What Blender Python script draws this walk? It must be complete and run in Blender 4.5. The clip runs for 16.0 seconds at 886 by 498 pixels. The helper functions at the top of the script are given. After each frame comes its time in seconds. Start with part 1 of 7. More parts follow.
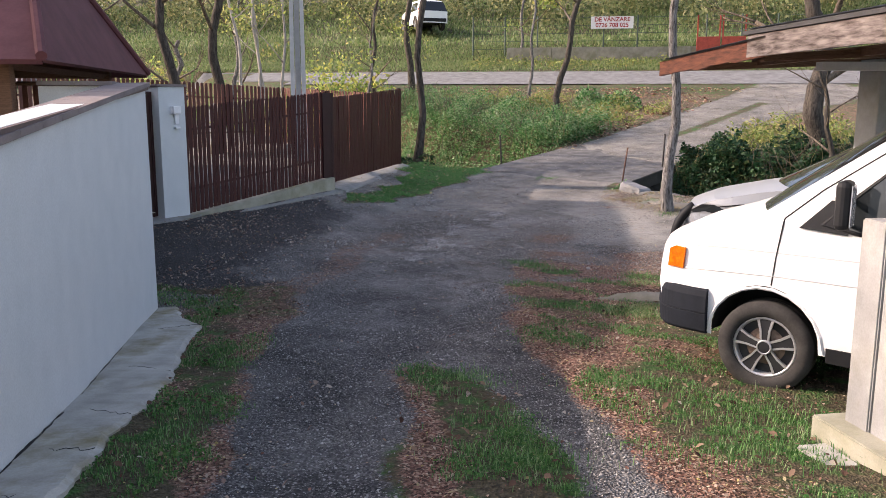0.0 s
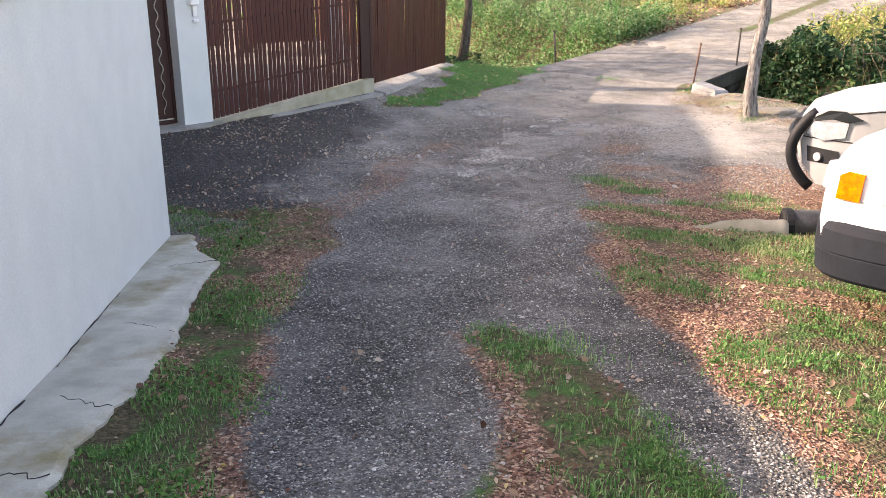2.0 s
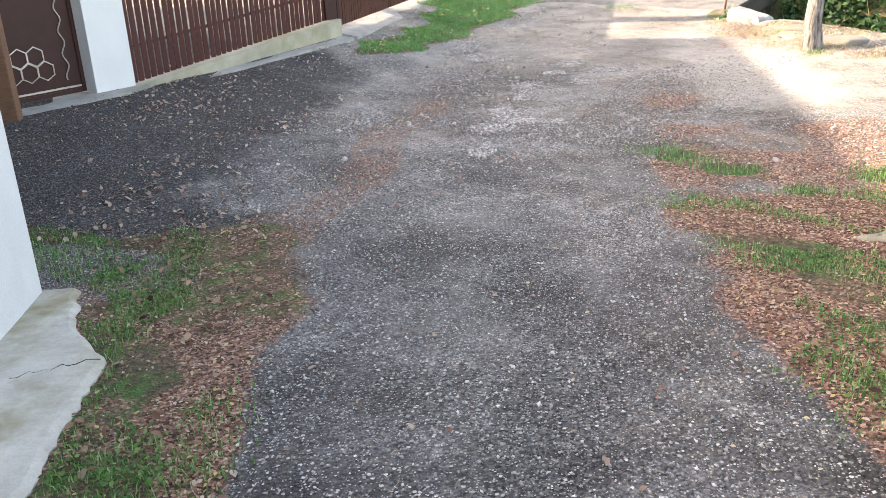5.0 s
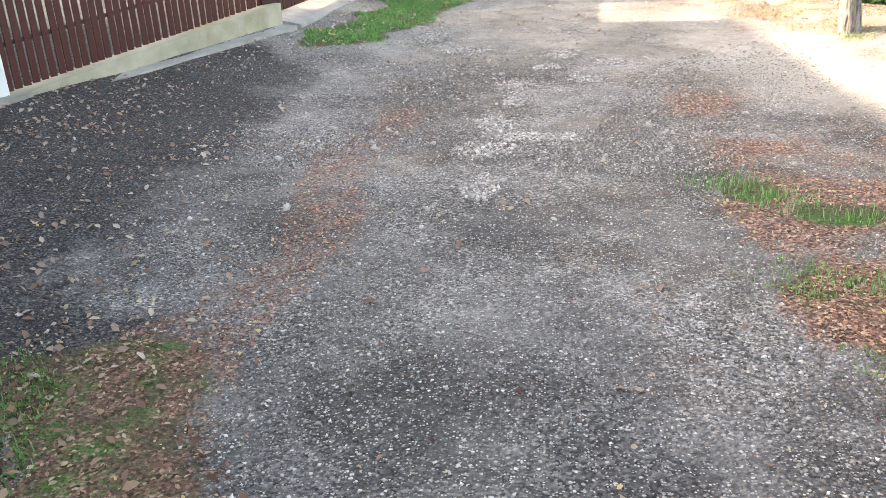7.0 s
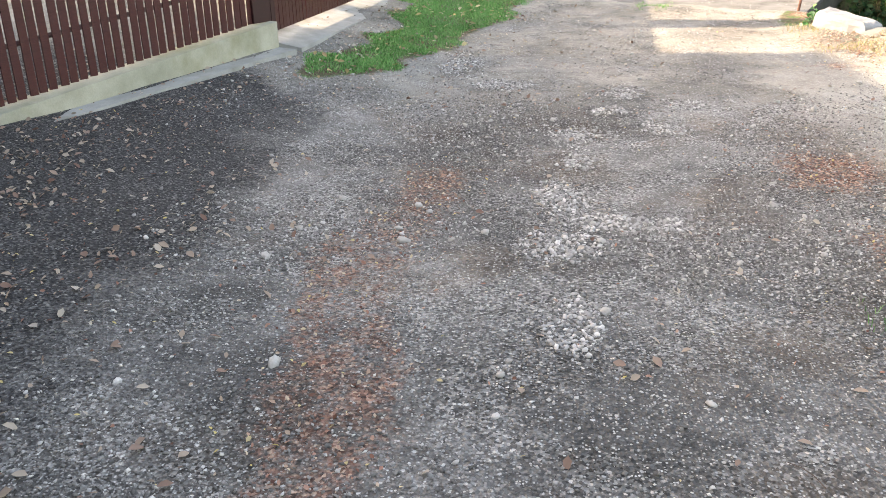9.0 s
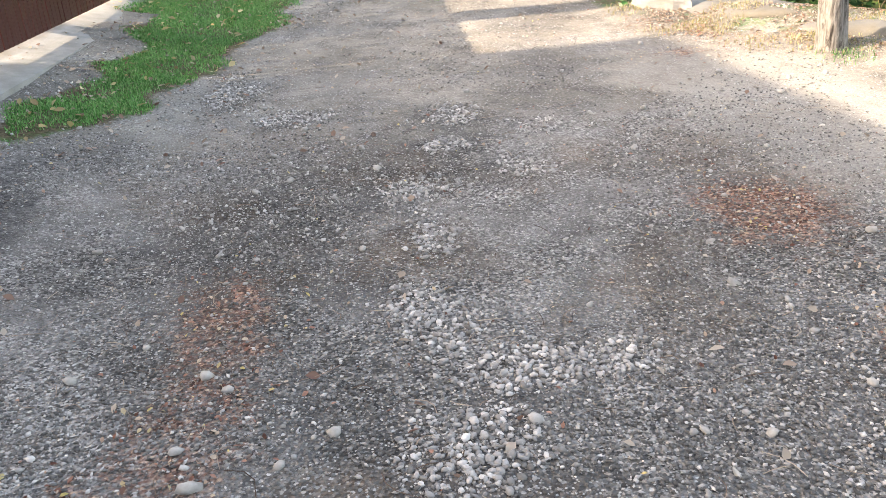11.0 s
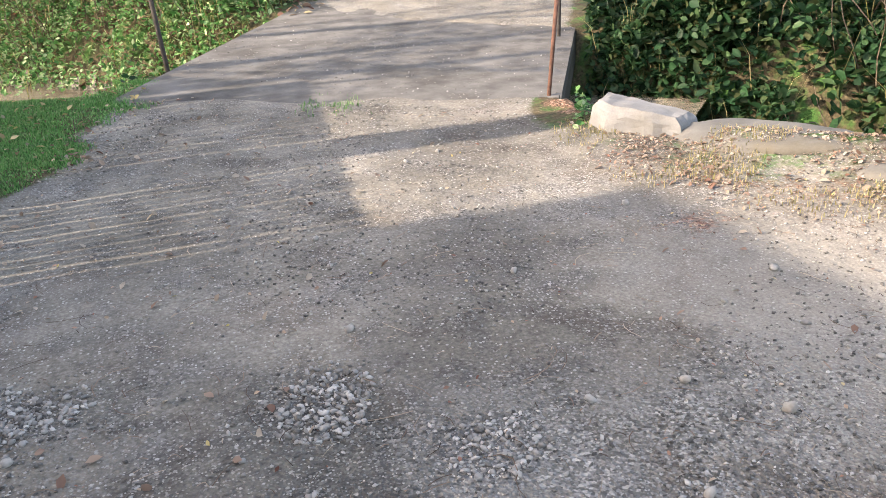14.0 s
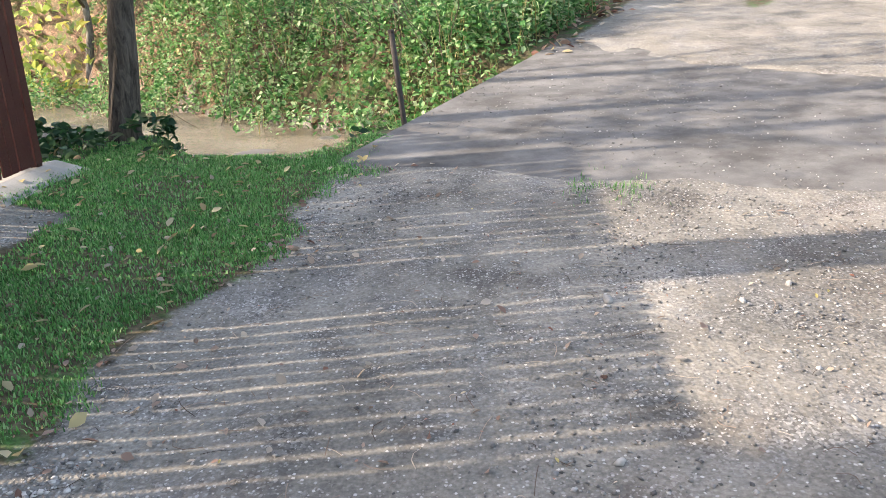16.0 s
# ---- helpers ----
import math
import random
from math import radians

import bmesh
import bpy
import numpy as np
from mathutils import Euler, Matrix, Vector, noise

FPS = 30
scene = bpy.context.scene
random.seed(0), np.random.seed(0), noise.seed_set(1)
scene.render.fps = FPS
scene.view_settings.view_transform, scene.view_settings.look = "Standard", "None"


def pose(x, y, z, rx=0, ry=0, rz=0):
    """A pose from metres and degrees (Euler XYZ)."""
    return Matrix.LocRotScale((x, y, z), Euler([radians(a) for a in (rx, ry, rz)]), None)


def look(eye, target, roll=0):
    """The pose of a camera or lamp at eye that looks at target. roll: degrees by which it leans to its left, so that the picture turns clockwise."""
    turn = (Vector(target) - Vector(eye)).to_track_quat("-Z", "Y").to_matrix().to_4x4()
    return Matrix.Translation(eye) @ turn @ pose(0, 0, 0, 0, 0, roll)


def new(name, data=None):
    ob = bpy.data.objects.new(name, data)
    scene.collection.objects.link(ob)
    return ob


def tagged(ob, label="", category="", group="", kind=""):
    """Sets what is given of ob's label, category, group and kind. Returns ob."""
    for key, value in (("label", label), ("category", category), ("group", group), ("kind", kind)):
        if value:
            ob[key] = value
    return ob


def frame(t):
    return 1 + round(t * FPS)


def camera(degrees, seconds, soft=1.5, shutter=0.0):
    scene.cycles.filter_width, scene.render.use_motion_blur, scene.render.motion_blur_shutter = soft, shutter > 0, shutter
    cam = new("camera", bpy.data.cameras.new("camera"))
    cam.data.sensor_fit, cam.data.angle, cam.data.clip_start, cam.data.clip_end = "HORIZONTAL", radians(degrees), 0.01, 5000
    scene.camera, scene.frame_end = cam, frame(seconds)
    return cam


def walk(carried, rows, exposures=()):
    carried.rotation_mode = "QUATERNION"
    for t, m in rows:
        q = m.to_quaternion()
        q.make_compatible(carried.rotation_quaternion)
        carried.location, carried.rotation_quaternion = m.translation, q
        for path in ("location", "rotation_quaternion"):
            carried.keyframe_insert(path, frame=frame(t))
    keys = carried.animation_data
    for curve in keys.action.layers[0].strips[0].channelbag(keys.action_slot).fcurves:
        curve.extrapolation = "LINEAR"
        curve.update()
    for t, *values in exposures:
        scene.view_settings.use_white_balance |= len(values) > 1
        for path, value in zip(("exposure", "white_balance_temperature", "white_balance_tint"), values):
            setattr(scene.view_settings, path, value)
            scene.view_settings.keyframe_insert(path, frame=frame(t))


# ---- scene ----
cam = camera(55.7, 16.0, 0.75)
METRES, EYE, TILT, LEAN, TURN = 15.5, 1.5, 0.0, 0.0, 10.5
ROWS = [
    (0.0, 0.0, 0.0, 0.0, 0.03, -10.23, -0.16),
    (0.5, -0.0032, 0.0214, -0.001, 1.58, -10.51, -0.3),
    (1.0, -0.0096, 0.0466, -0.0043, 1.28, -11.93, -0.52),
    (1.5, -0.0141, 0.0728, -0.0075, 2.93, -16.15, 0.53),
    (2.0, -0.0176, 0.0992, -0.0094, 2.43, -16.87, 0.19),
    (2.5, -0.0211, 0.128, -0.0108, -2.67, -20.22, 2.58),
    (3.0, -0.0246, 0.1553, -0.0118, -3.63, -18.87, 0.96),
    (3.5, -0.03, 0.1841, -0.0138, -1.68, -20.68, 2.97),
    (4.0, -0.0341, 0.2137, -0.0159, 1.47, -20.12, 1.39),
    (6.5, -0.0562, 0.3806, -0.0313, -3.44, -23.5, 3.15),
    (7.0, -0.0564, 0.4146, -0.0334, -3.72, -22.73, 2.47),
    (7.5, -0.0589, 0.446, -0.0354, -6.51, -23.1, 2.48),
    (8.0, -0.0617, 0.4768, -0.0365, -0.74, -22.3, -0.48),
    (10.5, -0.0691, 0.6346, -0.0448, -13.87, -22.24, 4.53),
    (11.0, -0.0606, 0.6677, -0.0459, -19.85, -23.43, 3.69),
    (11.5, -0.051, 0.7015, -0.0473, -27.25, -25.05, 5.4),
    (12.0, -0.037, 0.7359, -0.0461, -25.43, -23.33, 3.75),
    (12.5, -0.0243, 0.7662, -0.0442, -30.43, -22.2, 5.37),
    (13.0, -0.0091, 0.7942, -0.0427, -27.06, -21.82, 4.89),
    (13.5, 0.0023, 0.8233, -0.0434, -29.15, -23.39, 3.93),
    (14.0, 0.0176, 0.8498, -0.043, -26.6, -20.08, 3.28),
    (14.5, 0.0256, 0.8784, -0.0434, -24.77, -20.7, 2.09),
    (15.0, 0.0339, 0.9084, -0.0432, -18.55, -18.17, 3.8),
    (15.5, 0.0335, 0.9403, -0.0422, -14.97, -19.5, 2.93),
    (16.0, 0.0353, 0.9699, -0.0415, -11.37, -17.46, 3.41),
]
walk(cam, [(t, pose(0, 0, EYE, TILT, LEAN, TURN) @ pose(METRES * x, METRES * y, METRES * z, 90 + pitch, roll, yaw)) for t, x, y, z, yaw, pitch, roll in ROWS],
     [(0.0, 1.4, 7700, 23), (0.5, 1.6, 7900, 24), (1.0, 1.76, 8200, 23), (1.5, 2.05, 8700, 23), (2.2, 2.46, 8900, 23), (3.0, 2.45, 8900, 22), (3.5, 2.72, 9000, 21), (4.0, 2.88, 9100, 20), (6.5, 3.17, 9800, 16), (8.0, 3.07, 9800, 15), (10.5, 2.78, 9400, 15), (12.5, 2.42, 9000, 16), (14.5, 2.12, 8300, 15), (16.0, 2.2, 8000, 14)])


# ---- world and sun ----
SUN_FROM = Vector((-0.905, -0.035, 0.5)).normalized()
world = bpy.data.worlds.new("sky")
scene.world = world
world.use_nodes = True
_wn = world.node_tree.nodes
_sky = _wn.new("ShaderNodeTexSky")
_sky.sky_type = "NISHITA"
_sky.sun_disc = False
_sky.sun_elevation = math.asin(SUN_FROM.z)
_sky.sun_rotation = math.atan2(SUN_FROM.x, SUN_FROM.y) % (2 * math.pi)
_sky.dust_density = 2.0
world.node_tree.links.new(_sky.outputs[0], _wn["Background"].inputs[0])
_wn["Background"].inputs[1].default_value = 0.15
sun = new("sun", bpy.data.lights.new("sun", "SUN"))
sun.data.energy, sun.data.angle, sun.data.color = 2.3, radians(0.53), (1.0, 0.955, 0.915)
sun.matrix_world = look((0, 0, 30), Vector((0, 0, 30)) - SUN_FROM)

# ---- materials ----


class Mat:
    """A node material with short calls for the usual textures."""

    def __init__(self, name, rough=0.8, metal=0.0, spec=0.3):
        self.m = bpy.data.materials.new(name)
        self.m.use_nodes = True
        self.t = self.m.node_tree
        self.b = self.t.nodes["Principled BSDF"]
        self.b.inputs["Roughness"].default_value = rough
        self.b.inputs["Metallic"].default_value = metal
        self.b.inputs["Specular IOR Level"].default_value = spec
        self.co = self.t.nodes.new("ShaderNodeTexCoord").outputs["Object"]
        self.geo = self.t.nodes.new("ShaderNodeNewGeometry")
        self.height = None

    def link(self, a, b):
        self.t.links.new(a, b)

    def scaled(self, sx, sy, sz):
        n = self.t.nodes.new("ShaderNodeMapping")
        n.inputs["Scale"].default_value = (sx, sy, sz)
        self.link(self.co, n.inputs[0])
        return n.outputs[0]

    def noise(self, scale, detail=4.0, rough=0.55, co=None, dist=0.0):
        n = self.t.nodes.new("ShaderNodeTexNoise")
        n.inputs["Scale"].default_value, n.inputs["Detail"].default_value = scale, detail
        n.inputs["Roughness"].default_value, n.inputs["Distortion"].default_value = rough, dist
        self.link(co or self.co, n.inputs["Vector"])
        return n.outputs["Fac"]

    def voronoi(self, scale, feature="F1", out="Distance", co=None, rand=1.0):
        n = self.t.nodes.new("ShaderNodeTexVoronoi")
        n.feature = feature
        n.inputs["Scale"].default_value, n.inputs["Randomness"].default_value = scale, rand
        self.link(co or self.co, n.inputs["Vector"])
        return n.outputs[out]

    def ramp(self, fac, *stops):
        n = self.t.nodes.new("ShaderNodeValToRGB")
        e = n.color_ramp.elements
        while len(e) < len(stops):
            e.new(0.5)
        for i, (p, c) in enumerate(stops):
            e[i].position = p
            e[i].color = (*c, 1) if isinstance(c, tuple) else (c, c, c, 1)
        self.link(fac, n.inputs[0])
        return n.outputs[0]

    def mix(self, fac, a, b, how="MIX"):
        n = self.t.nodes.new("ShaderNodeMix")
        n.data_type, n.blend_type = "RGBA", how
        for i, v in ((0, fac), (6, a), (7, b)):
            s = n.inputs[i]
            if isinstance(v, (int, float)):
                s.default_value = v if i == 0 else (v, v, v, 1)
            elif isinstance(v, tuple):
                s.default_value = (*v, 1)
            else:
                self.link(v, s)
        return n.outputs[2]

    def math(self, op, a, b=0.0, clamp=False):
        n = self.t.nodes.new("ShaderNodeMath")
        n.operation, n.use_clamp = op, clamp
        for v, s in ((a, n.inputs[0]), (b, n.inputs[1])):
            if isinstance(v, (int, float)):
                s.default_value = v
            else:
                self.link(v, s)
        return n.outputs[0]

    def attr(self, name):
        n = self.t.nodes.new("ShaderNodeAttribute")
        n.attribute_name = name
        return n.outputs["Fac"]

    def rand(self):
        return self.t.nodes.new("ShaderNodeObjectInfo").outputs["Random"]

    def island(self):
        return self.geo.outputs["Random Per Island"]

    def colour(self, c):
        if isinstance(c, tuple):
            self.b.inputs["Base Color"].default_value = (*c, 1)
        else:
            self.link(c, self.b.inputs["Base Color"])
        return self

    def rough(self, r):
        self.link(r, self.b.inputs["Roughness"])
        return self

    def bump(self, h, strength=0.5, distance=0.01):
        n = self.t.nodes.new("ShaderNodeBump")
        n.inputs["Strength"].default_value, n.inputs["Distance"].default_value = strength, distance
        self.link(h, n.inputs["Height"])
        if self.height:
            self.link(self.height, n.inputs["Normal"])
        self.height = n.outputs[0]
        self.link(self.height, self.b.inputs["Normal"])
        return self


def plain(name, c, rough=0.6, metal=0.0, spec=0.4, vary=0.15, scale=6.0, grain=60.0, bump=0.15):
    """A surface of one colour with blotches, fine grain and relief."""
    m = Mat(name, rough, metal, spec)
    dark = tuple(v * (1 - vary) for v in c)
    light = tuple(min(1, v * (1 + vary)) for v in c)
    a = m.ramp(m.noise(scale), (0.3, dark), (0.7, light))
    g = m.ramp(m.noise(grain, 2), (0.3, 1 - vary * 0.6), (0.7, 1.0))
    m.colour(m.mix(1.0, a, g, "MULTIPLY"))
    if bump:
        m.bump(m.noise(grain), bump, 0.004)
    return m.m


def leafy(name, *cols, rough=0.55):
    """Leaves: each its own colour out of the row given, some light let through."""
    m = Mat(name, rough, 0, 0.3)
    n = len(cols)
    c = m.ramp(m.island(), *[(i / max(1, n - 1), col) for i, col in enumerate(cols)])
    c = m.mix(0.35, c, m.ramp(m.noise(0.7), (0.3, 0.45), (0.75, 1.0)), "MULTIPLY")
    m.colour(c)
    tr = m.t.nodes.new("ShaderNodeBsdfTranslucent")
    m.link(c, tr.inputs[0])
    mx = m.t.nodes.new("ShaderNodeMixShader")
    mx.inputs[0].default_value = 0.35
    m.link(m.b.outputs[0], mx.inputs[1])
    m.link(tr.outputs[0], mx.inputs[2])
    m.link(mx.outputs[0], m.t.nodes["Material Output"].inputs[0])
    return m.m


def ground_material():
    m = Mat("ground_surface", 0.9, 0, 0.2)

    def cells(scale):
        sep = m.t.nodes.new("ShaderNodeSeparateColor")
        m.link(m.voronoi(scale, out="Color"), sep.inputs[0])
        return sep.outputs

    def chips(base, scale, share, size, lo, hi):
        """Single stones set into a base: a share of the cells, each a small round spot."""
        c = cells(scale)
        ragged = m.math("ADD", m.voronoi(scale), m.math("MULTIPLY", m.math("SUBTRACT", m.noise(scale * 2.2, 2), 0.5), 0.55))
        spot = m.math("MULTIPLY", m.ramp(c[0], (1 - share, 0.0), (1 - share + 0.01, 1.0)), m.ramp(ragged, (size, 1.0), (size + 0.1, 0.0)))
        return m.mix(spot, base, m.ramp(c[1], (0.0, lo), (1.0, hi)))

    edge = m.math("ADD", m.math("SUBTRACT", m.noise(7, 5, 0.65), 0.5), m.math("MULTIPLY", m.math("SUBTRACT", m.noise(38, 3), 0.5), 0.8))

    def mask(name, soft=0.12, wob=0.55):
        f = m.math("ADD", m.attr(name), m.math("MULTIPLY", edge, wob))
        return m.ramp(f, (0.5 - soft, 0.0), (0.5 + soft, 1.0))

    # gravel: crushed stone pressed into grey fines
    grit = cells(85)
    gravel = m.ramp(grit[0], (0.0, (0.055, 0.053, 0.051)), (0.45, (0.15, 0.145, 0.139)), (0.8, (0.285, 0.276, 0.264)), (1.0, (0.48, 0.465, 0.44)))
    fines = m.ramp(m.noise(140, 3), (0.3, (0.12, 0.115, 0.111)), (0.7, (0.26, 0.25, 0.24)))
    gravel = m.mix(m.math("MULTIPLY", m.ramp(m.noise(2.2, 5), (0.42, 0.0), (0.6, 1.0)), 0.7), gravel, fines)
    earth = m.ramp(m.noise(50, 5), (0.3, (0.1, 0.075, 0.058)), (0.7, (0.24, 0.185, 0.145)))
    gravel = m.mix(m.math("MULTIPLY", m.math("MULTIPLY", m.ramp(m.noise(1.15, 6, 0.62), (0.5, 0.0), (0.64, 1.0)), 0.6), m.attr("worn")), gravel, earth)
    # the old tarred surface: dark, with worn-bare chips
    tar = m.ramp(grit[1], (0.0, (0.03, 0.03, 0.032)), (0.6, (0.095, 0.093, 0.093)), (1.0, (0.19, 0.186, 0.18)))
    gravel = m.mix(mask("tar", 0.4, 0.9), gravel, tar)
    gravel = m.mix(0.9, gravel, m.ramp(m.noise(0.9, 6, 0.62), (0.36, 0.4), (0.64, 1.25)), "MULTIPLY")
    gravel = m.mix(0.6, gravel, m.ramp(m.noise(4.5, 4, 0.6), (0.36, 0.55), (0.64, 1.2)), "MULTIPLY")
    gravel = chips(gravel, 100, 0.3, 0.36, (0.17, 0.165, 0.158), (0.5, 0.485, 0.46))
    gravel = chips(gravel, 52, 0.13, 0.32, (0.22, 0.213, 0.203), (0.55, 0.533, 0.506))
    # bitumen: dark, fine
    asph = m.ramp(grit[2], (0.0, (0.022, 0.022, 0.023)), (0.7, (0.062, 0.06, 0.061)), (1.0, (0.17, 0.166, 0.16)))
    asph = m.mix(0.5, asph, m.ramp(m.noise(1.5, 4), (0.3, 0.55), (0.7, 1.2)), "MULTIPLY")
    asph = chips(asph, 60, 0.1, 0.3, (0.12, 0.117, 0.112), (0.34, 0.33, 0.31))
    # bare earth under grass
    soil = m.ramp(m.noise(30, 5), (0.3, (0.04, 0.032, 0.02)), (0.5, (0.085, 0.07, 0.042)), (0.75, (0.16, 0.13, 0.08)))
    green = m.ramp(m.noise(45, 4), (0.3, (0.025, 0.07, 0.016)), (0.7, (0.065, 0.17, 0.045)))
    soil = m.mix(m.ramp(m.noise(5, 5), (0.48, 0.0), (0.64, 1.0)), soil, green)
    # sand and trodden dust
    sand = m.ramp(m.noise(60, 5), (0.25, (0.14, 0.13, 0.113)), (0.55, (0.255, 0.238, 0.208)), (0.8, (0.38, 0.356, 0.312)))
    sand = m.mix(m.ramp(m.noise(3.0, 6, 0.65), (0.42, 0.0), (0.6, 0.75)), sand, gravel)
    sand = m.mix(0.8, sand, m.ramp(m.noise(1.3, 6, 0.62), (0.36, 0.55), (0.64, 1.1)), "MULTIPLY")
    sand = chips(sand, 70, 0.16, 0.34, (0.18, 0.172, 0.163), (0.5, 0.48, 0.455))
    # leaf litter: reddish brown crumbs
    sl = cells(75)
    litter = m.ramp(sl[0], (0.0, (0.035, 0.02, 0.016)), (0.4, (0.18, 0.09, 0.066)), (0.75, (0.35, 0.19, 0.142)), (1.0, (0.56, 0.4, 0.3)))
    litter = m.mix(0.6, litter, m.ramp(m.noise(11, 4), (0.35, 0.45), (0.65, 1.1)), "MULTIPLY")

    c = m.mix(mask("dust", 0.3), gravel, sand)
    powder = m.ramp(m.noise(90, 3), (0.3, (0.25, 0.235, 0.212)), (0.7, (0.44, 0.42, 0.385)))
    c = m.mix(m.math("MULTIPLY", mask("pale", 0.35, 1.0), 0.42), c, powder)
    c = m.mix(mask("bitumen", 0.25, 0.9), c, asph)
    c = m.mix(mask("soil", 0.1), c, soil)
    c = m.mix(m.math("MULTIPLY", mask("litter", 0.14, 0.9), 0.9), c, litter)
    m.colour(c)
    h = m.math("ADD", m.math("MULTIPLY", m.voronoi(62), m.math("SUBTRACT", 1.1, m.attr("dust"))), m.math("MULTIPLY", m.noise(9, 5), 1.2))
    m.bump(h, 1.0, 0.02)
    return m.m


def wood(name, a, b, rough=0.75, along=(1, 1, 12), wave=1.5):
    m = Mat(name, rough, 0, 0.25)
    co = m.scaled(*along)
    g = m.noise(9, 6, 0.6, co, wave)
    c = m.ramp(g, (0.3, a), (0.7, b))
    c = m.mix(0.4, c, m.ramp(m.noise(2.5, 4), (0.3, 0.6), (0.7, 1.1)), "MULTIPLY")
    m.colour(c)
    m.bump(g, 0.4, 0.004)
    return m.m


def bark(name, a, b, scale=14):
    m = Mat(name, 0.95, 0, 0.1)
    co = m.scaled(1, 1, 0.18)
    r = m.noise(scale, 6, 0.7, co, 0.8)
    c = m.ramp(r, (0.35, a), (0.62, b))
    c = m.mix(0.45, c, m.ramp(m.noise(3, 4), (0.3, 0.55), (0.7, 1.1)), "MULTIPLY")
    m.colour(c)
    m.bump(r, 0.9, 0.02)
    return m.m


def concrete(name, a, b, stain=(0.16, 0.15, 0.09), amount=0.5, rough=0.9, relief=0.3):
    m = Mat(name, rough, 0, 0.2)
    c = m.ramp(m.noise(3.5, 6), (0.3, a), (0.7, b))
    s = m.ramp(m.noise(1.7, 5, 0.65), (0.48, 0.0), (0.66, 1.0))
    c = m.mix(m.math("MULTIPLY", s, amount), c, stain)
    c = m.mix(0.3, c, m.ramp(m.noise(90, 2), (0.3, 0.6), (0.7, 1.0)), "MULTIPLY")
    m.colour(c)
    m.bump(m.noise(40, 6), relief, 0.008)
    return m.m


def glass(name, tint=(0.02, 0.024, 0.026)):
    m = Mat(name, 0.06, 0, 0.6)
    m.colour(tint)
    return m.m


M = {
    "ground": ground_material(),
    "render_white": concrete("painted_render", (0.57, 0.61, 0.625), (0.62, 0.655, 0.665), (0.535, 0.58, 0.595), 0.35, 0.9, 0.04),
    "slab": concrete("slab_concrete", (0.31, 0.305, 0.27), (0.5, 0.49, 0.445), (0.23, 0.205, 0.12), 0.95, 0.9, 0.5),
    "plinth": concrete("plinth_concrete", (0.27, 0.265, 0.2), (0.42, 0.4, 0.32), (0.2, 0.195, 0.1), 0.6),
    "footing": concrete("footing_concrete", (0.24, 0.24, 0.225), (0.38, 0.375, 0.355), (0.18, 0.175, 0.13), 0.6),
    "pole": concrete("pole_concrete", (0.5, 0.5, 0.49), (0.62, 0.61, 0.59), (0.3, 0.3, 0.3), 0.3),
    "old_render": concrete("old_render", (0.25, 0.25, 0.245), (0.38, 0.38, 0.37), (0.22, 0.21, 0.17), 0.6),
    "coping": concrete("coping_tile", (0.2, 0.165, 0.16), (0.27, 0.23, 0.22), (0.16, 0.13, 0.125), 0.4, 0.85),
    "coping_edge": plain("coping_edge", (0.13, 0.09, 0.08), 0.7),
    # two slat browns: shaded front face and sunlit fence put into the colours
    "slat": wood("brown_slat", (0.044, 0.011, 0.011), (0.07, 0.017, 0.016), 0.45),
    "slat_lit": wood("brown_slat_sunlit", (0.11, 0.04, 0.031), (0.16, 0.065, 0.05), 0.6),
    "steel_brown": plain("brown_steel", (0.032, 0.009, 0.009), 0.5, 0.0, 0.3, 0.2),
    "bark": bark("grey_bark", (0.035, 0.031, 0.028), (0.29, 0.275, 0.26), 30),
    "bark_dark": bark("dark_bark", (0.03, 0.026, 0.022), (0.12, 0.105, 0.09), 26),
    "bark_pale": bark("pale_bark", (0.25, 0.23, 0.2), (0.5, 0.47, 0.42)),
    "rock": concrete("grey_rock", (0.1, 0.099, 0.094), (0.21, 0.206, 0.195), (0.12, 0.105, 0.075), 0.8),
    "rock_pale": concrete("pale_rock", (0.17, 0.172, 0.175), (0.31, 0.31, 0.312), (0.12, 0.117, 0.105), 0.7),
    "road": concrete("road_asphalt", (0.16, 0.16, 0.16), (0.25, 0.25, 0.247), (0.12, 0.12, 0.118), 0.7),
    "deck": concrete("deck_concrete", (0.1, 0.097, 0.094), (0.2, 0.195, 0.188), (0.07, 0.066, 0.062), 0.8),
    # dark tone: shade of the gap under the bridge put into the colour
    "shaded_concrete": concrete("shaded_concrete", (0.035, 0.034, 0.03), (0.075, 0.072, 0.064), (0.03, 0.035, 0.02), 0.7),
    "seam": plain("dark_seam", (0.03, 0.03, 0.03), 0.8, 0, 0.1, 0.1, bump=0),
    "dark_stake": plain("weathered_stake", (0.07, 0.062, 0.058), 0.85, 0.2, 0.2, 0.3, 20, 120, 0.3),
    "rust": plain("rusty_steel", (0.16, 0.085, 0.065), 0.85, 0.3, 0.3, 0.4, 20, 120, 0.3),
}

# ---- lie of the land ----
PROFILE = ((-300, 2.0), (-8, 0.5), (0, 0.0), (3, -0.24), (5, -0.44), (6, -0.49), (7, -0.55), (8, -0.62), (9, -0.665), (10, -0.69), (12, -0.73), (13, -0.748),
           (14, -0.735), (15, -0.695), (16, -0.65), (17, -0.57), (18, -0.5), (19.4, -0.38), (21.5, -0.18), (24, 0.05), (28, 0.5), (32, 1.0), (36, 1.55),
           (38.5, 2.0), (42.5, 2.65), (46, 3.4), (48, 4.4), (52, 5.1), (60, 7.4), (80, 13.0), (140, 32.0), (400, 60.0))
PY, PZ = np.array(PROFILE).T
BANK = np.array((1.0, 17.6))
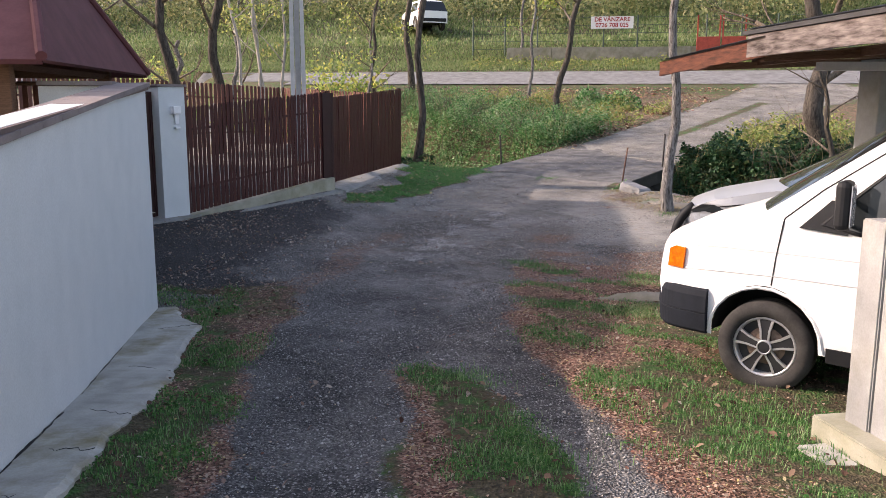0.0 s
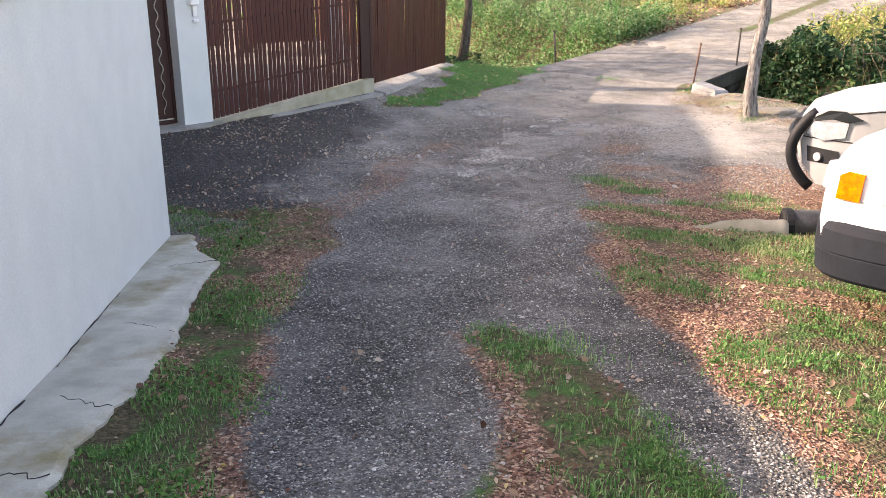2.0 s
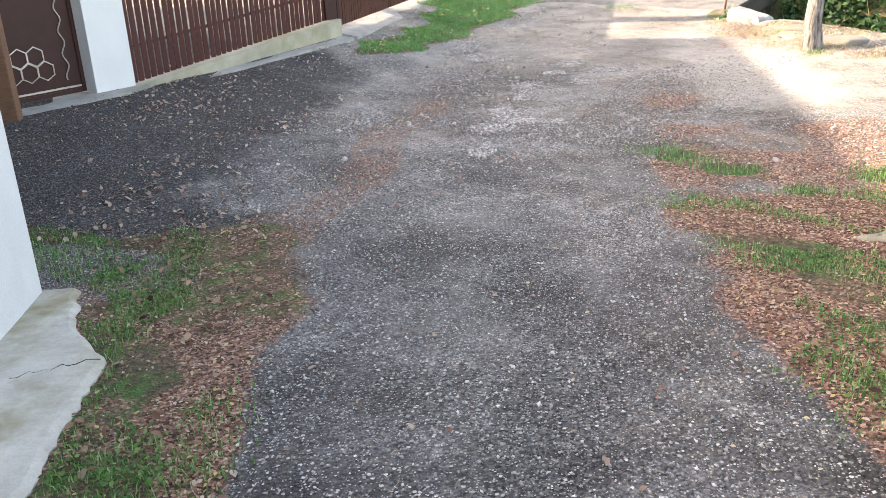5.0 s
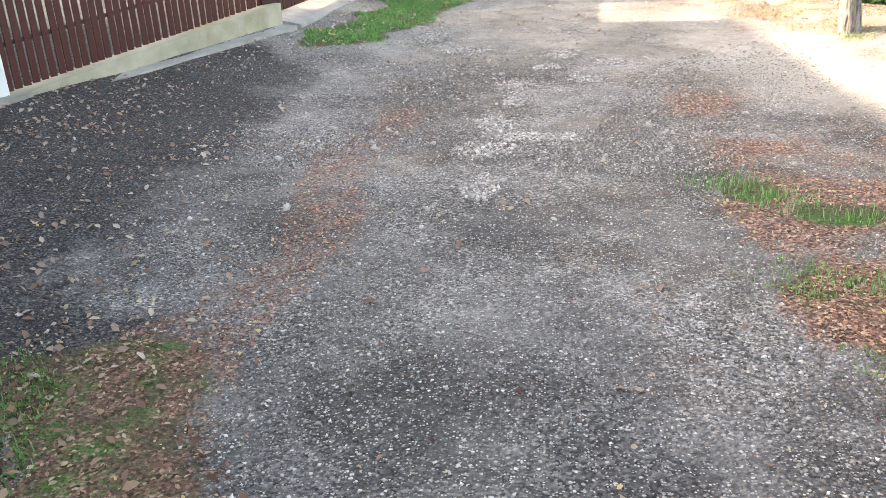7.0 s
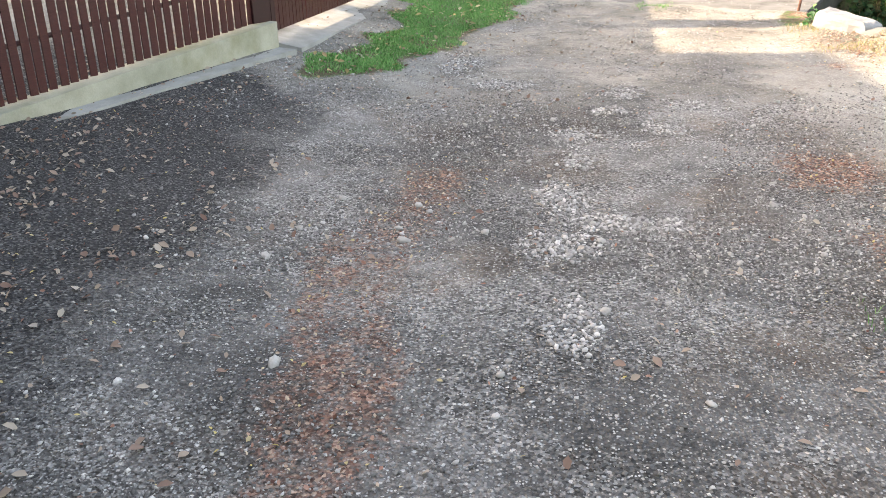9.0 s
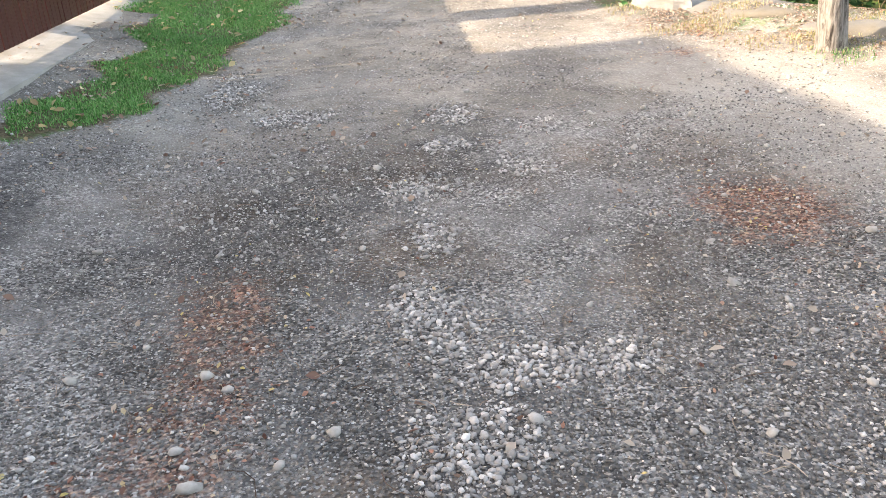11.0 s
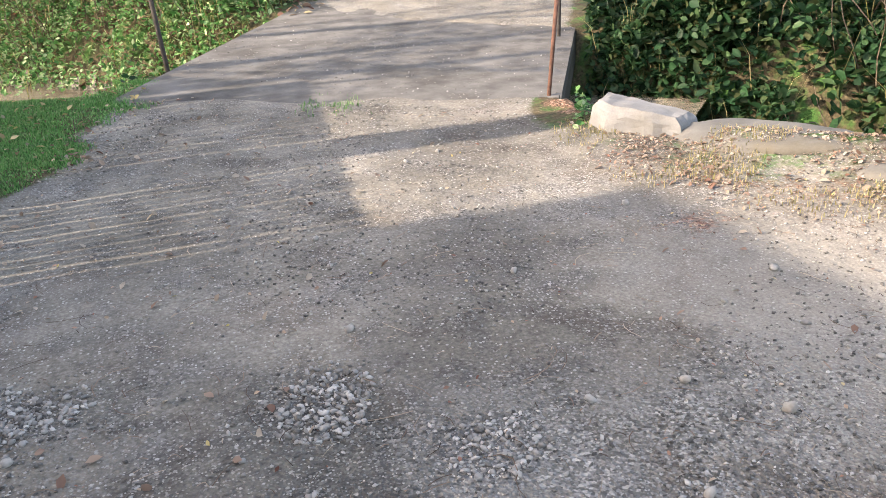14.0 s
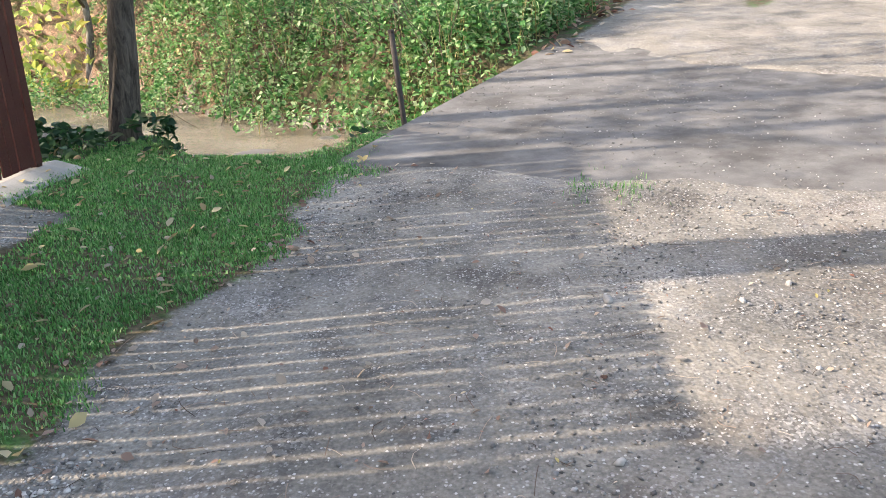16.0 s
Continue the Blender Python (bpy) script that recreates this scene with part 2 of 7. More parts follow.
BANK_N = np.array((0.64, 0.77))
DRIVE = np.array((0.45, 0.893))


def smooth(a, b, v):
    t = np.clip((np.asarray(v, float) - a) / (b - a), 0, 1)
    return t * t * (3 - 2 * t)


def across(x, y):
    """How far a place lies past the near edge of the stream."""
    return (np.asarray(x) - BANK[0]) * BANK_N[0] + (np.asarray(y) - BANK[1]) * BANK_N[1]


def lie(x, y):
    """Height of the ground without the stream's bed."""
    x, y = np.asarray(x, float), np.asarray(y, float)
    z = np.interp(y, PY, PZ)
    z = z + np.interp(y, (-8, 8, 9.5, 11, 14), (0.03, 0.03, 0.0, -0.02, 0.0)) * (np.clip(x, -8, -1) + 1) + np.interp(y, (-8, 8, 11), (0.012, 0.012, 0.0)) * (np.clip(x, -1, 4) + 1)
    k = np.interp(y, (8, 11, 13, 15, 16, 18, 20, 22), (0.0, 0.05, 0.08, 0.15, 0.2, 0.19, 0.1, 0.0))
    return z + k * np.clip(-3.7 - x, 0, 3.2)


def off_lane(x, y):
    """Sideways distance from the middle of the bridge and the lane beyond."""
    return (np.asarray(x) - 0.54) * DRIVE[1] - (np.asarray(y) - 19.15) * DRIVE[0] + 1.87


def height(x, y):
    s = across(x, y)
    x = np.asarray(x, float)
    s = s - 0.6 * (1 - smooth(1.9, 2.3, np.abs(off_lane(x, y)))) * (s < 2)
    cut = np.interp(x, (-9, -7, -5.6, -4.9, -4.5, -4.05, -3.1, -2.4, 0), (1.2, 1.2, 0.95, 0.72, 0.72, 0.95, 0.45, 0.1, 0.0))
    far = np.clip(-4.0 - x, 0, 5) * 0.18
    bed = smooth(0.3 - cut, 0.85 - cut, s) * (1 - smooth(2.9 + far, 3.9 + far, s))
    depth = np.interp(x, (-9, -3, 1, 12), (0.95, 1.0, 1.2, 1.25))
    z = lie(x, y)
    return z - bed * np.maximum(depth, (z + 1.02) * (x < 0))


def H(x, y):
    return float(height(x, y))


def L(x, y):
    return float(lie(x, y))


def part(name, bm, material, parent=None, label="", smooth_shade=False):
    """Links a bmesh as one mesh object under its thing."""
    me = bpy.data.meshes.new(name)
    bm.normal_update()
    bm.to_mesh(me)
    bm.free()
    for mat in material if isinstance(material, (list, tuple)) else (material,):
        me.materials.append(mat)
    if smooth_shade:
        me.shade_smooth()
    ob = new(name, me)
    if parent:
        ob.parent = parent
    if label:
        tagged(ob, label)
    return ob


def base(name, at=(0, 0, 0), turn=0.0, label="", category="", group="", kind=""):
    """An empty at the foot of a thing."""
    ob = new(name)
    ob.matrix_basis = pose(*at, 0, 0, turn)
    return tagged(ob, label, category, group, kind)


def box(bm, c, s, turn=0.0, bevel=0.0, m=None):
    """Adds a box with centre c and size s, turned about z, to bm."""
    got = bmesh.ops.create_cube(bm, size=1.0)["verts"]
    mat = Matrix.Translation(c) @ Matrix.Rotation(radians(turn), 4, "Z") @ (m or Matrix()) @ Matrix.Diagonal((*s, 1))
    bmesh.ops.transform(bm, matrix=mat, verts=got)
    if bevel:
        edges = list({e for v in got for e in v.link_edges})
        bmesh.ops.bevel(bm, geom=edges, offset=bevel, segments=2, affect="EDGES", profile=0.5)
    return bm


def boxed(*a, **k):
    return box(bmesh.new(), *a, **k)


def tube(bm, pts, radii, sides=8, cap=True):
    """A tapered tube along pts."""
    rings = []
    up = Vector((0.1, 0.2, 1))
    pts = [Vector(p) for p in pts]
    for i, p in enumerate(pts):
        d = (pts[min(i + 1, len(pts) - 1)] - pts[max(i - 1, 0)]).normalized()
        if rings:
            a = (a - d * a.dot(d)).normalized()
        else:
            a = d.cross(up if abs(d.normalized().dot(up.normalized())) < 0.95 else Vector((1, 0, 0))).normalized()
        b = d.cross(a)
        r = radii[i] if hasattr(radii, "__len__") else radii
        rings.append([bm.verts.new(p + (a * math.cos(2 * math.pi * k / sides) + b * math.sin(2 * math.pi * k / sides)) * r) for k in range(sides)])
    for r0, r1 in zip(rings, rings[1:]):
        for k in range(sides):
            bm.faces.new((r0[k], r0[(k + 1) % sides], r1[(k + 1) % sides], r1[k]))
    if cap:
        bm.faces.new(rings[0][::-1])
        bm.faces.new(rings[-1])
    return bm


def prism(bm, outline, z0, z1):
    """An upright prism; z0, z1 are numbers or functions of x and y."""
    f0 = z0 if callable(z0) else (lambda x, y: z0)
    f1 = z1 if callable(z1) else (lambda x, y: z1)
    lo = [bm.verts.new((x, y, f0(x, y))) for x, y in outline]
    hi = [bm.verts.new((x, y, f1(x, y))) for x, y in outline]
    n = len(outline)
    for i in range(n):
        bm.faces.new((lo[i], lo[(i + 1) % n], hi[(i + 1) % n], hi[i]))
    bm.faces.new(hi)
    bm.faces.new(lo[::-1])
    bmesh.ops.recalc_face_normals(bm, faces=bm.faces)
    return bm


# ---- ground ----
def steps(*runs):
    out = []
    for a, b, d in runs:
        out += list(np.arange(a, b, d))
    return np.array(out + [runs[-1][1]])


def line_x(y, pts):
    """x of a broken line at y."""
    p = np.array(pts)
    return np.interp(y, p[:, 0], p[:, 1])


# broken lines, as (y, x)
WALL_FOOT = ((-10, -1.86), (1.2, -2.02), (3.48, -2.87), (7.97, -4.56))
SLAB_EDGE = ((-10, -1.3), (1.0, -1.75), (3.2, -2.38), (3.95, -2.61), (5.28, -2.97), (6.46, -3.42), (7.1, -3.62), (7.45, -4.0), (8.0, -4.35))
DRIVE_L = ((-10, -1.0), (3.3, -1.72), (4.66, -2.18), (5.49, -2.42), (6.16, -2.67), (6.92, -2.95), (8.16, -3.18), (8.7, -3.3), (9.4, -3.72), (10.2, -3.72), (12, -3.95), (14, -4.3), (15.1, -4.55))
DRIVE_R = ((-10, 1.2), (3.6, 0.5), (4.95, 0.12), (5.57, -0.05), (6.25, -0.3), (6.86, -0.47), (7.54, -0.74), (8.62, -0.84), (9.4, -1.0), (9.75, -1.1), (11.3, -1.17), (12.3, -1.14), (14.2, -1.04), (15, -0.6), (17, 0.3))
LEDGE = ((3.4, -0.78), (4.77, -1.13), (5.22, -1.28), (5.53, -1.45), (5.9, -1.64))
RUT = ((15.8, -3.0), (16.8, -2.8), (18.1, -2.62), (19.2, -1.85), (20.0, -1.7))
HEAPS = ((-2.36, 13.8, 0.13, 0.4), (-2.5, 12.9, 0.2, 0.4), (-2.1, 12.4, 0.38, 0.2), (-2.5, 11.95, 0.28, 0.25), (-1.95, 15.65, 0.22, 0.25), (-1.45, 15.2, 0.22, 0.2),
         (-2.05, 14.95, 0.2, 0.2), (-2.3, 14.35, 0.28, 0.25), (-1.68, 14.5, 0.2, 0.2), (-2.95, 15.9, 0.32, 0.25), (-3.45, 16.7, 0.25, 0.6), (-2.45, 11.1, 0.12, 0.35))
GRASS_L = ((15.0, -5.1), (15.2, -4.95), (16.36, -4.05), (17.3, -3.68), (18.38, -3.45), (19.41, -2.9), (20.5, -2.55), (21.2, -2.3))
FENCE_A, FENCE_B, FENCE_C = (-6.76, 12.95), (-5.3, 16.15), (-4.86, 20.45)


def zones(x, y):
    """What lies on the ground at each place, as weights from 0 to 1."""
    r = np.random.RandomState(4)
    wob = np.zeros_like(x)
    for f, a in ((1.1, 0.05), (2.7, 0.03), (6.1, 0.015)):
        for _ in range(3):
            th, ph = r.uniform(0, 6.28, 2)
            wob += a * np.sin(f * (x * np.cos(th) + y * np.sin(th)) * 1.7 + ph)
    near = smooth(60, 25, np.abs(y)) * smooth(40, 15, np.abs(x))
    xl, xr, slab = line_x(y, DRIVE_L), line_x(y, DRIVE_R), line_x(y, SLAB_EDGE)
    q = 0.10

    def step(d):
        return np.clip(0.5 + (d + wob) / (2 * q) * 0.5, 0, 1)

    left = step(xl - x) * step(8.85 + 0.25 * np.clip(x + 4.4, 0, 1.5) - y)
    isl = step(x - line_x(y, ((-10, 0.2), (3.4, -0.78), (4.7, -1.03), (5.4, -1.3), (5.9, -1.62), (6.1, -1.5)))) \
        * step(line_x(y, ((-10, 1.6), (3.58, -0.05), (4.8, -0.48), (5.5, -0.72), (6.0, -0.95), (6.2, -1.3))) - x) * step(6.08 - y)
    verge = step(x - xr) * step(10.0 - y)
    strip = np.clip(0.5 + (line_x(y, GRASS_L) - x + 1.6 * wob) / 0.45, 0, 1) * step(y - 15.1) * smooth(0.0, 0.35, x + 2 * wob - line_x(y, ((15, -4.95), (16.2, -4.85), (18, -4.6), (19.6, -4.5), (20.2, -5.6))))
    apron = np.clip(0.5 + (line_x(y, DRIVE_L) - 0.2 - x + 3 * wob) / 1.1, 0, 1) * step(y - 8.6 - 0.25 * np.clip(x + 4.4, 0, 1.5)) * step(15.25 - y)
    s = across(x, y)
    bank = step((s - 0.15) * 0.5)
    wet = (height(x, y) < -0.7) & (x < -1.0)
    rim = step(s + 0.9) * step(x - 0.25 + 0.0 * y) * step(y - 14.8)
    side = np.abs((x - 0.54) * DRIVE[1] - (y - 19.15) * DRIVE[0] + 1.85)
    wide = 1.5 + 0.35 * np.clip(y - 32, 0, 8) * (off_lane(x, y) > 0)
    lane = np.clip(1 - (side - wide) / 0.5, 0, 1) * smooth(19, 20.5, y) * (1 - smooth(38, 39, y))
    tuft = np.exp(-(((x + 1.25) / 0.32) ** 2 + ((y - 19.6) / 0.32) ** 2)) * 0.8
    t2 = np.zeros_like(x)
    for tx, ty, ta, tb in ((-0.9, 11.15, 0.32, 0.33), (-0.45, 10.65, 0.3, 0.25), (-0.05, 10.05, 0.22, 0.15), (0.65, 10.45, 0.3, 0.2)):
        t2 = np.maximum(t2, np.exp(-(((x - tx) / ta) ** 2 + ((y - ty) / tb) ** 2)) * (1 + 5 * wob))
    soil = np.maximum.reduce([left, isl, verge, strip, bank, rim * 0.45, tuft, 0.9 * t2]) * (1 - lane) * (1 - (1 - smooth(1.5, 1.8, np.abs(off_lane(x, y)))) * (s > -0.3) * (y > 18.3)) * (1 - 0.8 * wet)
    soil = np.maximum(soil, (1 - near))
    soil = np.maximum(soil, 0.75 * np.exp(-(off_lane(x, y) / 0.3) ** 2) * smooth(25.5, 27, y) * smooth(37, 34, y))
    sand = smooth(12.2, 14.0, y) * smooth(-0.4, 0.9, x) * 0.95 + smooth(12.5, 16.5, y) * 0.6 + 0.3 * smooth(14.8, 16.2, y) + lane * 0.1
    # fallen leaves: drifts beside the drive, along the apron, under the trees
    ragged = 1 + 4.0 * wob
    lit = (0.95 - 0.45 * smooth(6.6, 7.6, y)) * (1 + (4.0 + 3.0 * smooth(6.6, 7.6, y)) * wob) * np.exp(-((x - xl + 0.06 + 0.1 * smooth(6.3, 8, y)) / (0.1 + 0.13 * smooth(6, 8, y))) ** 2) * smooth(9.2, 8.4, y)
    lit += 0.95 * ragged * np.exp(-((x - xr - 0.13) / 0.2) ** 2) * smooth(9.5, 8.5, y)
    lit += (0.72 + 4.5 * wob) * smooth(-1.2, -0.95, x + 0.3 * wob) * smooth(8.3, 8.9, y) * smooth(13.0, 12.0, y) * smooth(5.0, 3.5, x)
    lit += (0.8 + 3 * wob) * np.exp(-((x + 0.75) / 0.42) ** 2 - ((y - 13.4) / 0.8) ** 2) + (0.42 + 2 * wob) * np.exp(-((x - 0.25) / 0.6) ** 2 - ((y - 16.6) / 0.28) ** 2)
    lit += (0.74 + 2.2 * wob) * np.exp(-((x + 3.38 + 0.1 * np.sin(2.3 * y)) / 0.27) ** 2) * smooth(8.4, 9.2, y) * smooth(14.2, 13.0, y)
    lit += 1.1 * isl * np.exp(-((x - line_x(y, LEDGE) - 0.1) / 0.12) ** 2) + 0.25 * isl + (0.38 + 2.5 * wob) * verge * smooth(3.6, 2.6, x) + (0.35 + 3.2 * wob) * left * smooth(-5.6, -4.9, x)
    lit += 0.8 * np.exp(-((x - 0.65) / 0.35) ** 2 - ((y - 18.9) / 0.4) ** 2)
    lit += 0.5 * smooth(23, 30, y) * smooth(38, 36, y) * (1 - lane) + 0.35 * rim * np.exp(-((s + 0.7) / 0.4) ** 2)
    lit = np.minimum(lit, 1.2 - 0.72 * smooth(6.8, 7.8, y) * smooth(-2.3, -2.6, x) - 0.55 * smooth(8.6, 9.4, y) * smooth(-1.6, -1.3, x))
    lit *= 1 - smooth(0.5, 0.95, t2)
    pale = smooth(-0.9, 0.0, x + wob) * smooth(1.5, 0.7, x) * smooth(12.8, 14.0, y + wob) * smooth(17.0, 16.0, y)
    tar = np.exp(-((x - line_x(y, ((3, -1.75), (5, -1.85), (7, -1.55), (8.8, -1.95), (10, -2.2)))) / 0.42) ** 2) * smooth(10.2, 8.4, y)
    tar = np.maximum(tar, 0.55 * smooth(9.5, 8.0, y))
    rut = np.exp(-((x - line_x(y, RUT)) / 0.28) ** 2) * smooth(15.9, 16.6, y) * smooth(20.3, 19.6, y)
    rut = np.maximum(rut, 0.8 * np.exp(-((x - line_x(y, RUT) - 1.5) / 0.3) ** 2) * smooth(16.2, 17.0, y) * smooth(19.6, 18.9, y))
    heap = np.zeros_like(x)
    for hx, hy, ha, hb in HEAPS:
        heap = np.maximum(heap, np.exp(-((x - hx) / ha) ** 2 - ((y - hy) / hb) ** 2))
    sand = sand + 0.5 * rut - 0.5 * heap
    worn = np.maximum(smooth(8.5, 12.5, y), 0.85 * smooth(-0.7, 0.3, x - line_x(y, ((3.5, -0.3), (6, -1.2), (9, -2.2)))))
    mound = 0.03 * rim + 0.11 * np.exp(-((s + 0.02) / 0.3) ** 2) * smooth(0.75, 1.15, x) * smooth(14.8, 15.6, y) * (s < 0.75)
    return dict(pale=pale, tar=tar, rut=rut, heap=heap, worn=worn, mound=mound, soil=soil, dust=sand, litter=lit, bitumen=apron, island=isl, verge=verge, left=left, strip=strip, rim=rim, lane=lane, wob=wob, near=near, s=s)


def ground():
    xs = steps((-400, -60, 34), (-60, -20, 5), (-20, -7.5, 0.7), (-7.5, -5, 0.15), (-5, 2.5, 0.06), (2.5, 6, 0.15), (6, 20, 0.8), (20, 60, 5), (60, 400, 34))
    ys = steps((-300, -20, 28), (-20, 0, 2), (0, 3, 0.3), (3, 20, 0.065), (20, 28, 0.2), (28, 46, 0.6), (46, 64, 2), (64, 400, 24))
    X, Y = np.meshgrid(xs, ys)
    Z = height(X, Y)
    x, y = X.ravel(), Y.ravel()
    w = zones(x, y)
    idx = np.arange(len(x)).reshape(X.shape)
    faces = np.stack([idx[:-1, :-1], idx[:-1, 1:], idx[1:, 1:], idx[1:, :-1]], -1).reshape(-1, 4)
    me = bpy.data.meshes.new("ground")
    relief = w["near"] * (w["wob"] * 0.10 + 0.02 * w["island"] + 0.015 * w["verge"] + w["mound"])
    me.from_pydata(np.stack([x, y, Z.ravel() + relief], -1).tolist(), [], faces.tolist())
    for name in ("soil", "dust", "litter", "bitumen", "worn", "tar", "pale"):
        me.attributes.new(name, "FLOAT", "POINT").data.foreach_set("value", np.clip(w[name], 0, 1).astype(np.float32))
    me.materials.append(M["ground"])
    me.shade_smooth()
    return tagged(new("ground", me), "gravel drive between grass verges, sloping down to a stream", "ground", kind="structure")


ground()


def water():
    bm = bmesh.new()
    t = np.array((-0.77, 0.64))
    for a, b in ((0.5, 3), (3, 8), (8, 22)):
        q = [BANK + BANK_N * s + t * k for s, k in ((0.2, a), (5.2, a), (5.2, b), (0.2, b))]
        bm.faces.new([bm.verts.new((p[0], p[1], -0.8)) for p in q])
    bmesh.ops.remove_doubles(bm, verts=bm.verts, dist=0.001)
    m = Mat("stream_water", 0.14, 0, 0.5)
    m.colour(m.ramp(m.noise(1.5, 5), (0.3, (0.15, 0.122, 0.088)), (0.7, (0.3, 0.262, 0.205))))
    m.bump(m.noise(6, 4, 0.6, m.scaled(1, 2.5, 1), 1.0), 0.7, 0.04)
    return tagged(part("water", bm, m.m), "shallow muddy brown stream with ripples", "stream", kind="structure")


water()


def road():
    bm = bmesh.new()
    rows = []
    for x in np.arange(-90, 91, 3.0):
        y0 = 39.0 + 0.012 * x
        rows.append([bm.verts.new((x, y0 + d, H(x, y0 + d) + 0.05)) for d in (0, 1.3, 2.6, 4.0)])
    for a, b in zip(rows, rows[1:]):
        for i in range(3):
            bm.faces.new((a[i], b[i], b[i + 1], a[i + 1]))
    return tagged(part("road", bm, M["road"]), "grey asphalt village road crossing the slope", "road", kind="structure")


road()


def bridge():
    ob = base("bridge", label="narrow concrete slab bridge over the stream", category="bridge")
    right, wide = np.array((0.54, 19.15)), 3.75
    lat = np.array((-DRIVE[1], DRIVE[0]))

    def at(k, w):
        return right + DRIVE * k + lat * w
    bm = bmesh.new()
    top = []
    n = 14
    for i in range(n + 1):
        k = -0.1 + 5.3 * i / n
        top.append([at(k - 0.12 * w, w) for w in (0, wide * 0.25, wide * 0.5, wide * 0.75, wide)])
    for z, flip in ((0.006, False), (-0.3, True)):
        g = [[bm.verts.new((p[0], p[1], float(lie(*p)) + z - (0.03 if j == 0 else 0))) for p in row] for j, row in enumerate(top)]
        for a, b in zip(g, g[1:]):
            for i in range(4):
                f = (a[i], a[i + 1], b[i + 1], b[i])
                bm.faces.new(f if flip else f[::-1])
        if not flip:
            up = g
        else:
            lo = g
    for r in (0, n):
        for i in range(4):
            bm.faces.new((up[r][i], up[r][i + 1], lo[r][i + 1], lo[r][i]))
    bmesh.ops.recalc_face_normals(bm, faces=bm.faces)
    part("deck", bm, M["deck"], ob)
    # side faces of the deck, darkened by colour to look shaded
    for c in (0, 4):
        bm = bmesh.new()
        rows = []
        out = -1 if c == 0 else 1
        for row in top:
            p = row[c]
            rows.append([bm.verts.new((p[0] + out * d * lat[0], p[1] + out * d * lat[1], float(lie(*p)) + z)) for d, z in ((-0.02, 0.002), (0.015, -0.02), (0.012, -0.29), (-0.05, -0.31))])
        for a, b in zip(rows, rows[1:]):
            for i in range(3):
                bm.faces.new((a[i], b[i], b[i + 1], a[i + 1]))
        bmesh.ops.recalc_face_normals(bm, faces=bm.faces)
        part("deck_edge", bm, M["shaded_concrete"], ob, "concrete deck edge with shade put into its dark colour")
    for k in (0.25, 4.75):
        bm = bmesh.new()
        a, b = at(k - 0.25, 0.05), at(k + 0.2, 0.05)
        c, d = at(k + 0.2 - 0.12 * wide, wide - 0.05), at(k - 0.25 - 0.12 * wide, wide - 0.05)
        prism(bm, [tuple(a), tuple(b), tuple(c), tuple(d)], -1.9, lambda x, y: float(lie(x, y)) - 0.28)
        part("abutment", bm, M["shaded_concrete"], ob, "dark rubble stone abutment")
    r = random.Random(12)
    for i in range(34):
        k, row = 0.9 + 4.1 * (i % 11) / 10 + r.uniform(-0.1, 0.1), i // 11
        p = at(k, 0.22 + r.uniform(-0.05, 0.05))
        bm = bmesh.new()
        bmesh.ops.create_icosphere(bm, subdivisions=2, radius=1.0)
        for v in bm.verts:
            v.co *= 1 + 0.3 * noise.noise(v.co * 1.4 + Vector((i, 0, 0)))
            v.co = Vector((v.co.x * 0.24, v.co.y * 0.16, v.co.z * 0.15))
        o = part("abutment_stone", bm, M["shaded_concrete"], ob, smooth_shade=True)
        o.matrix_basis = pose(p[0], p[1], float(lie(*p)) - 0.45 - 0.27 * row, r.uniform(-15, 15), r.uniform(-15, 15), 63 + r.uniform(-20, 20))
    return ob


bridge()

# ---- wall, pillar, gate and fence beside the drive ----
U = Vector((-0.347, 0.938, 0))
V = Vector((0.938, 0.347, 0))


def near_wall():
    ob = base("wall_left", label="smooth pale blue-grey rendered boundary wall with tiled coping", category="wall", kind="structure")
    foot = [Vector((x, y, 0)) for y, x in WALL_FOOT]

    def top(y):
        return np.interp(y, (-10, 3.48, 7.97), (0.9, 1.24, 1.6))
    runs = [(foot[0], foot[1]), (foot[1], foot[3]), (foot[3], foot[3] - V * 0.95)]
    for i, (a, b) in enumerate(runs):
        n = (b - a).normalized().cross(Vector((0, 0, 1)))
        inner = -n * 0.25
        if i == 2:
            a = a - V * 0.25
        q = [a, b, b + inner, a + inner]
        bm = prism(bmesh.new(), [(p.x, p.y) for p in q], lambda x, y: H(x, y) - 0.4, lambda x, y: float(top(y)) if i < 2 else float(top(7.97)))
        part("wall_body", bm, M["render_white"], ob)
        length = (b - a).length
        d = (b - a).normalized()
        count = max(1, round(length / 0.42))
        for k in range(count):
            p0, p1 = a + d * (length * k / count + 0.004), a + d * (length * (k + 1) / count - 0.004)
            if i == 1 and k == count - 1:
                p1 = p1 + d * 0.03
            o, w = n * 0.045, inner - n * 0.07
            bm = prism(bmesh.new(), [((p + e).x, (p + e).y) for p, e in ((p0, o), (p1, o), (p1, w), (p0, w))],
                       lambda x, y: (float(top(y)) if i < 2 else float(top(7.97))) + 0.003 + (0.004 if i == 2 else 0), lambda x, y: (float(top(y)) if i < 2 else float(top(7.97))) + 0.045 + (0.004 if i == 2 else 0))
            part("coping_tile", bm, M["coping"], ob)
        e0, e1 = n * 0.03, n * 0.002
        bm = prism(bmesh.new(), [((p + e).x, (p + e).y) for p, e in ((a, e0), (b, e0), (b, e1), (a, e1))],
                   lambda x, y: (float(top(y)) if i < 2 else float(top(7.97))) - 0.03, lambda x, y: (float(top(y)) if i < 2 else float(top(7.97))) - 0.002)
        part("coping_edge", bm, M["coping_edge"], ob, "thin dark brown strip under the coping")
    return ob


near_wall()


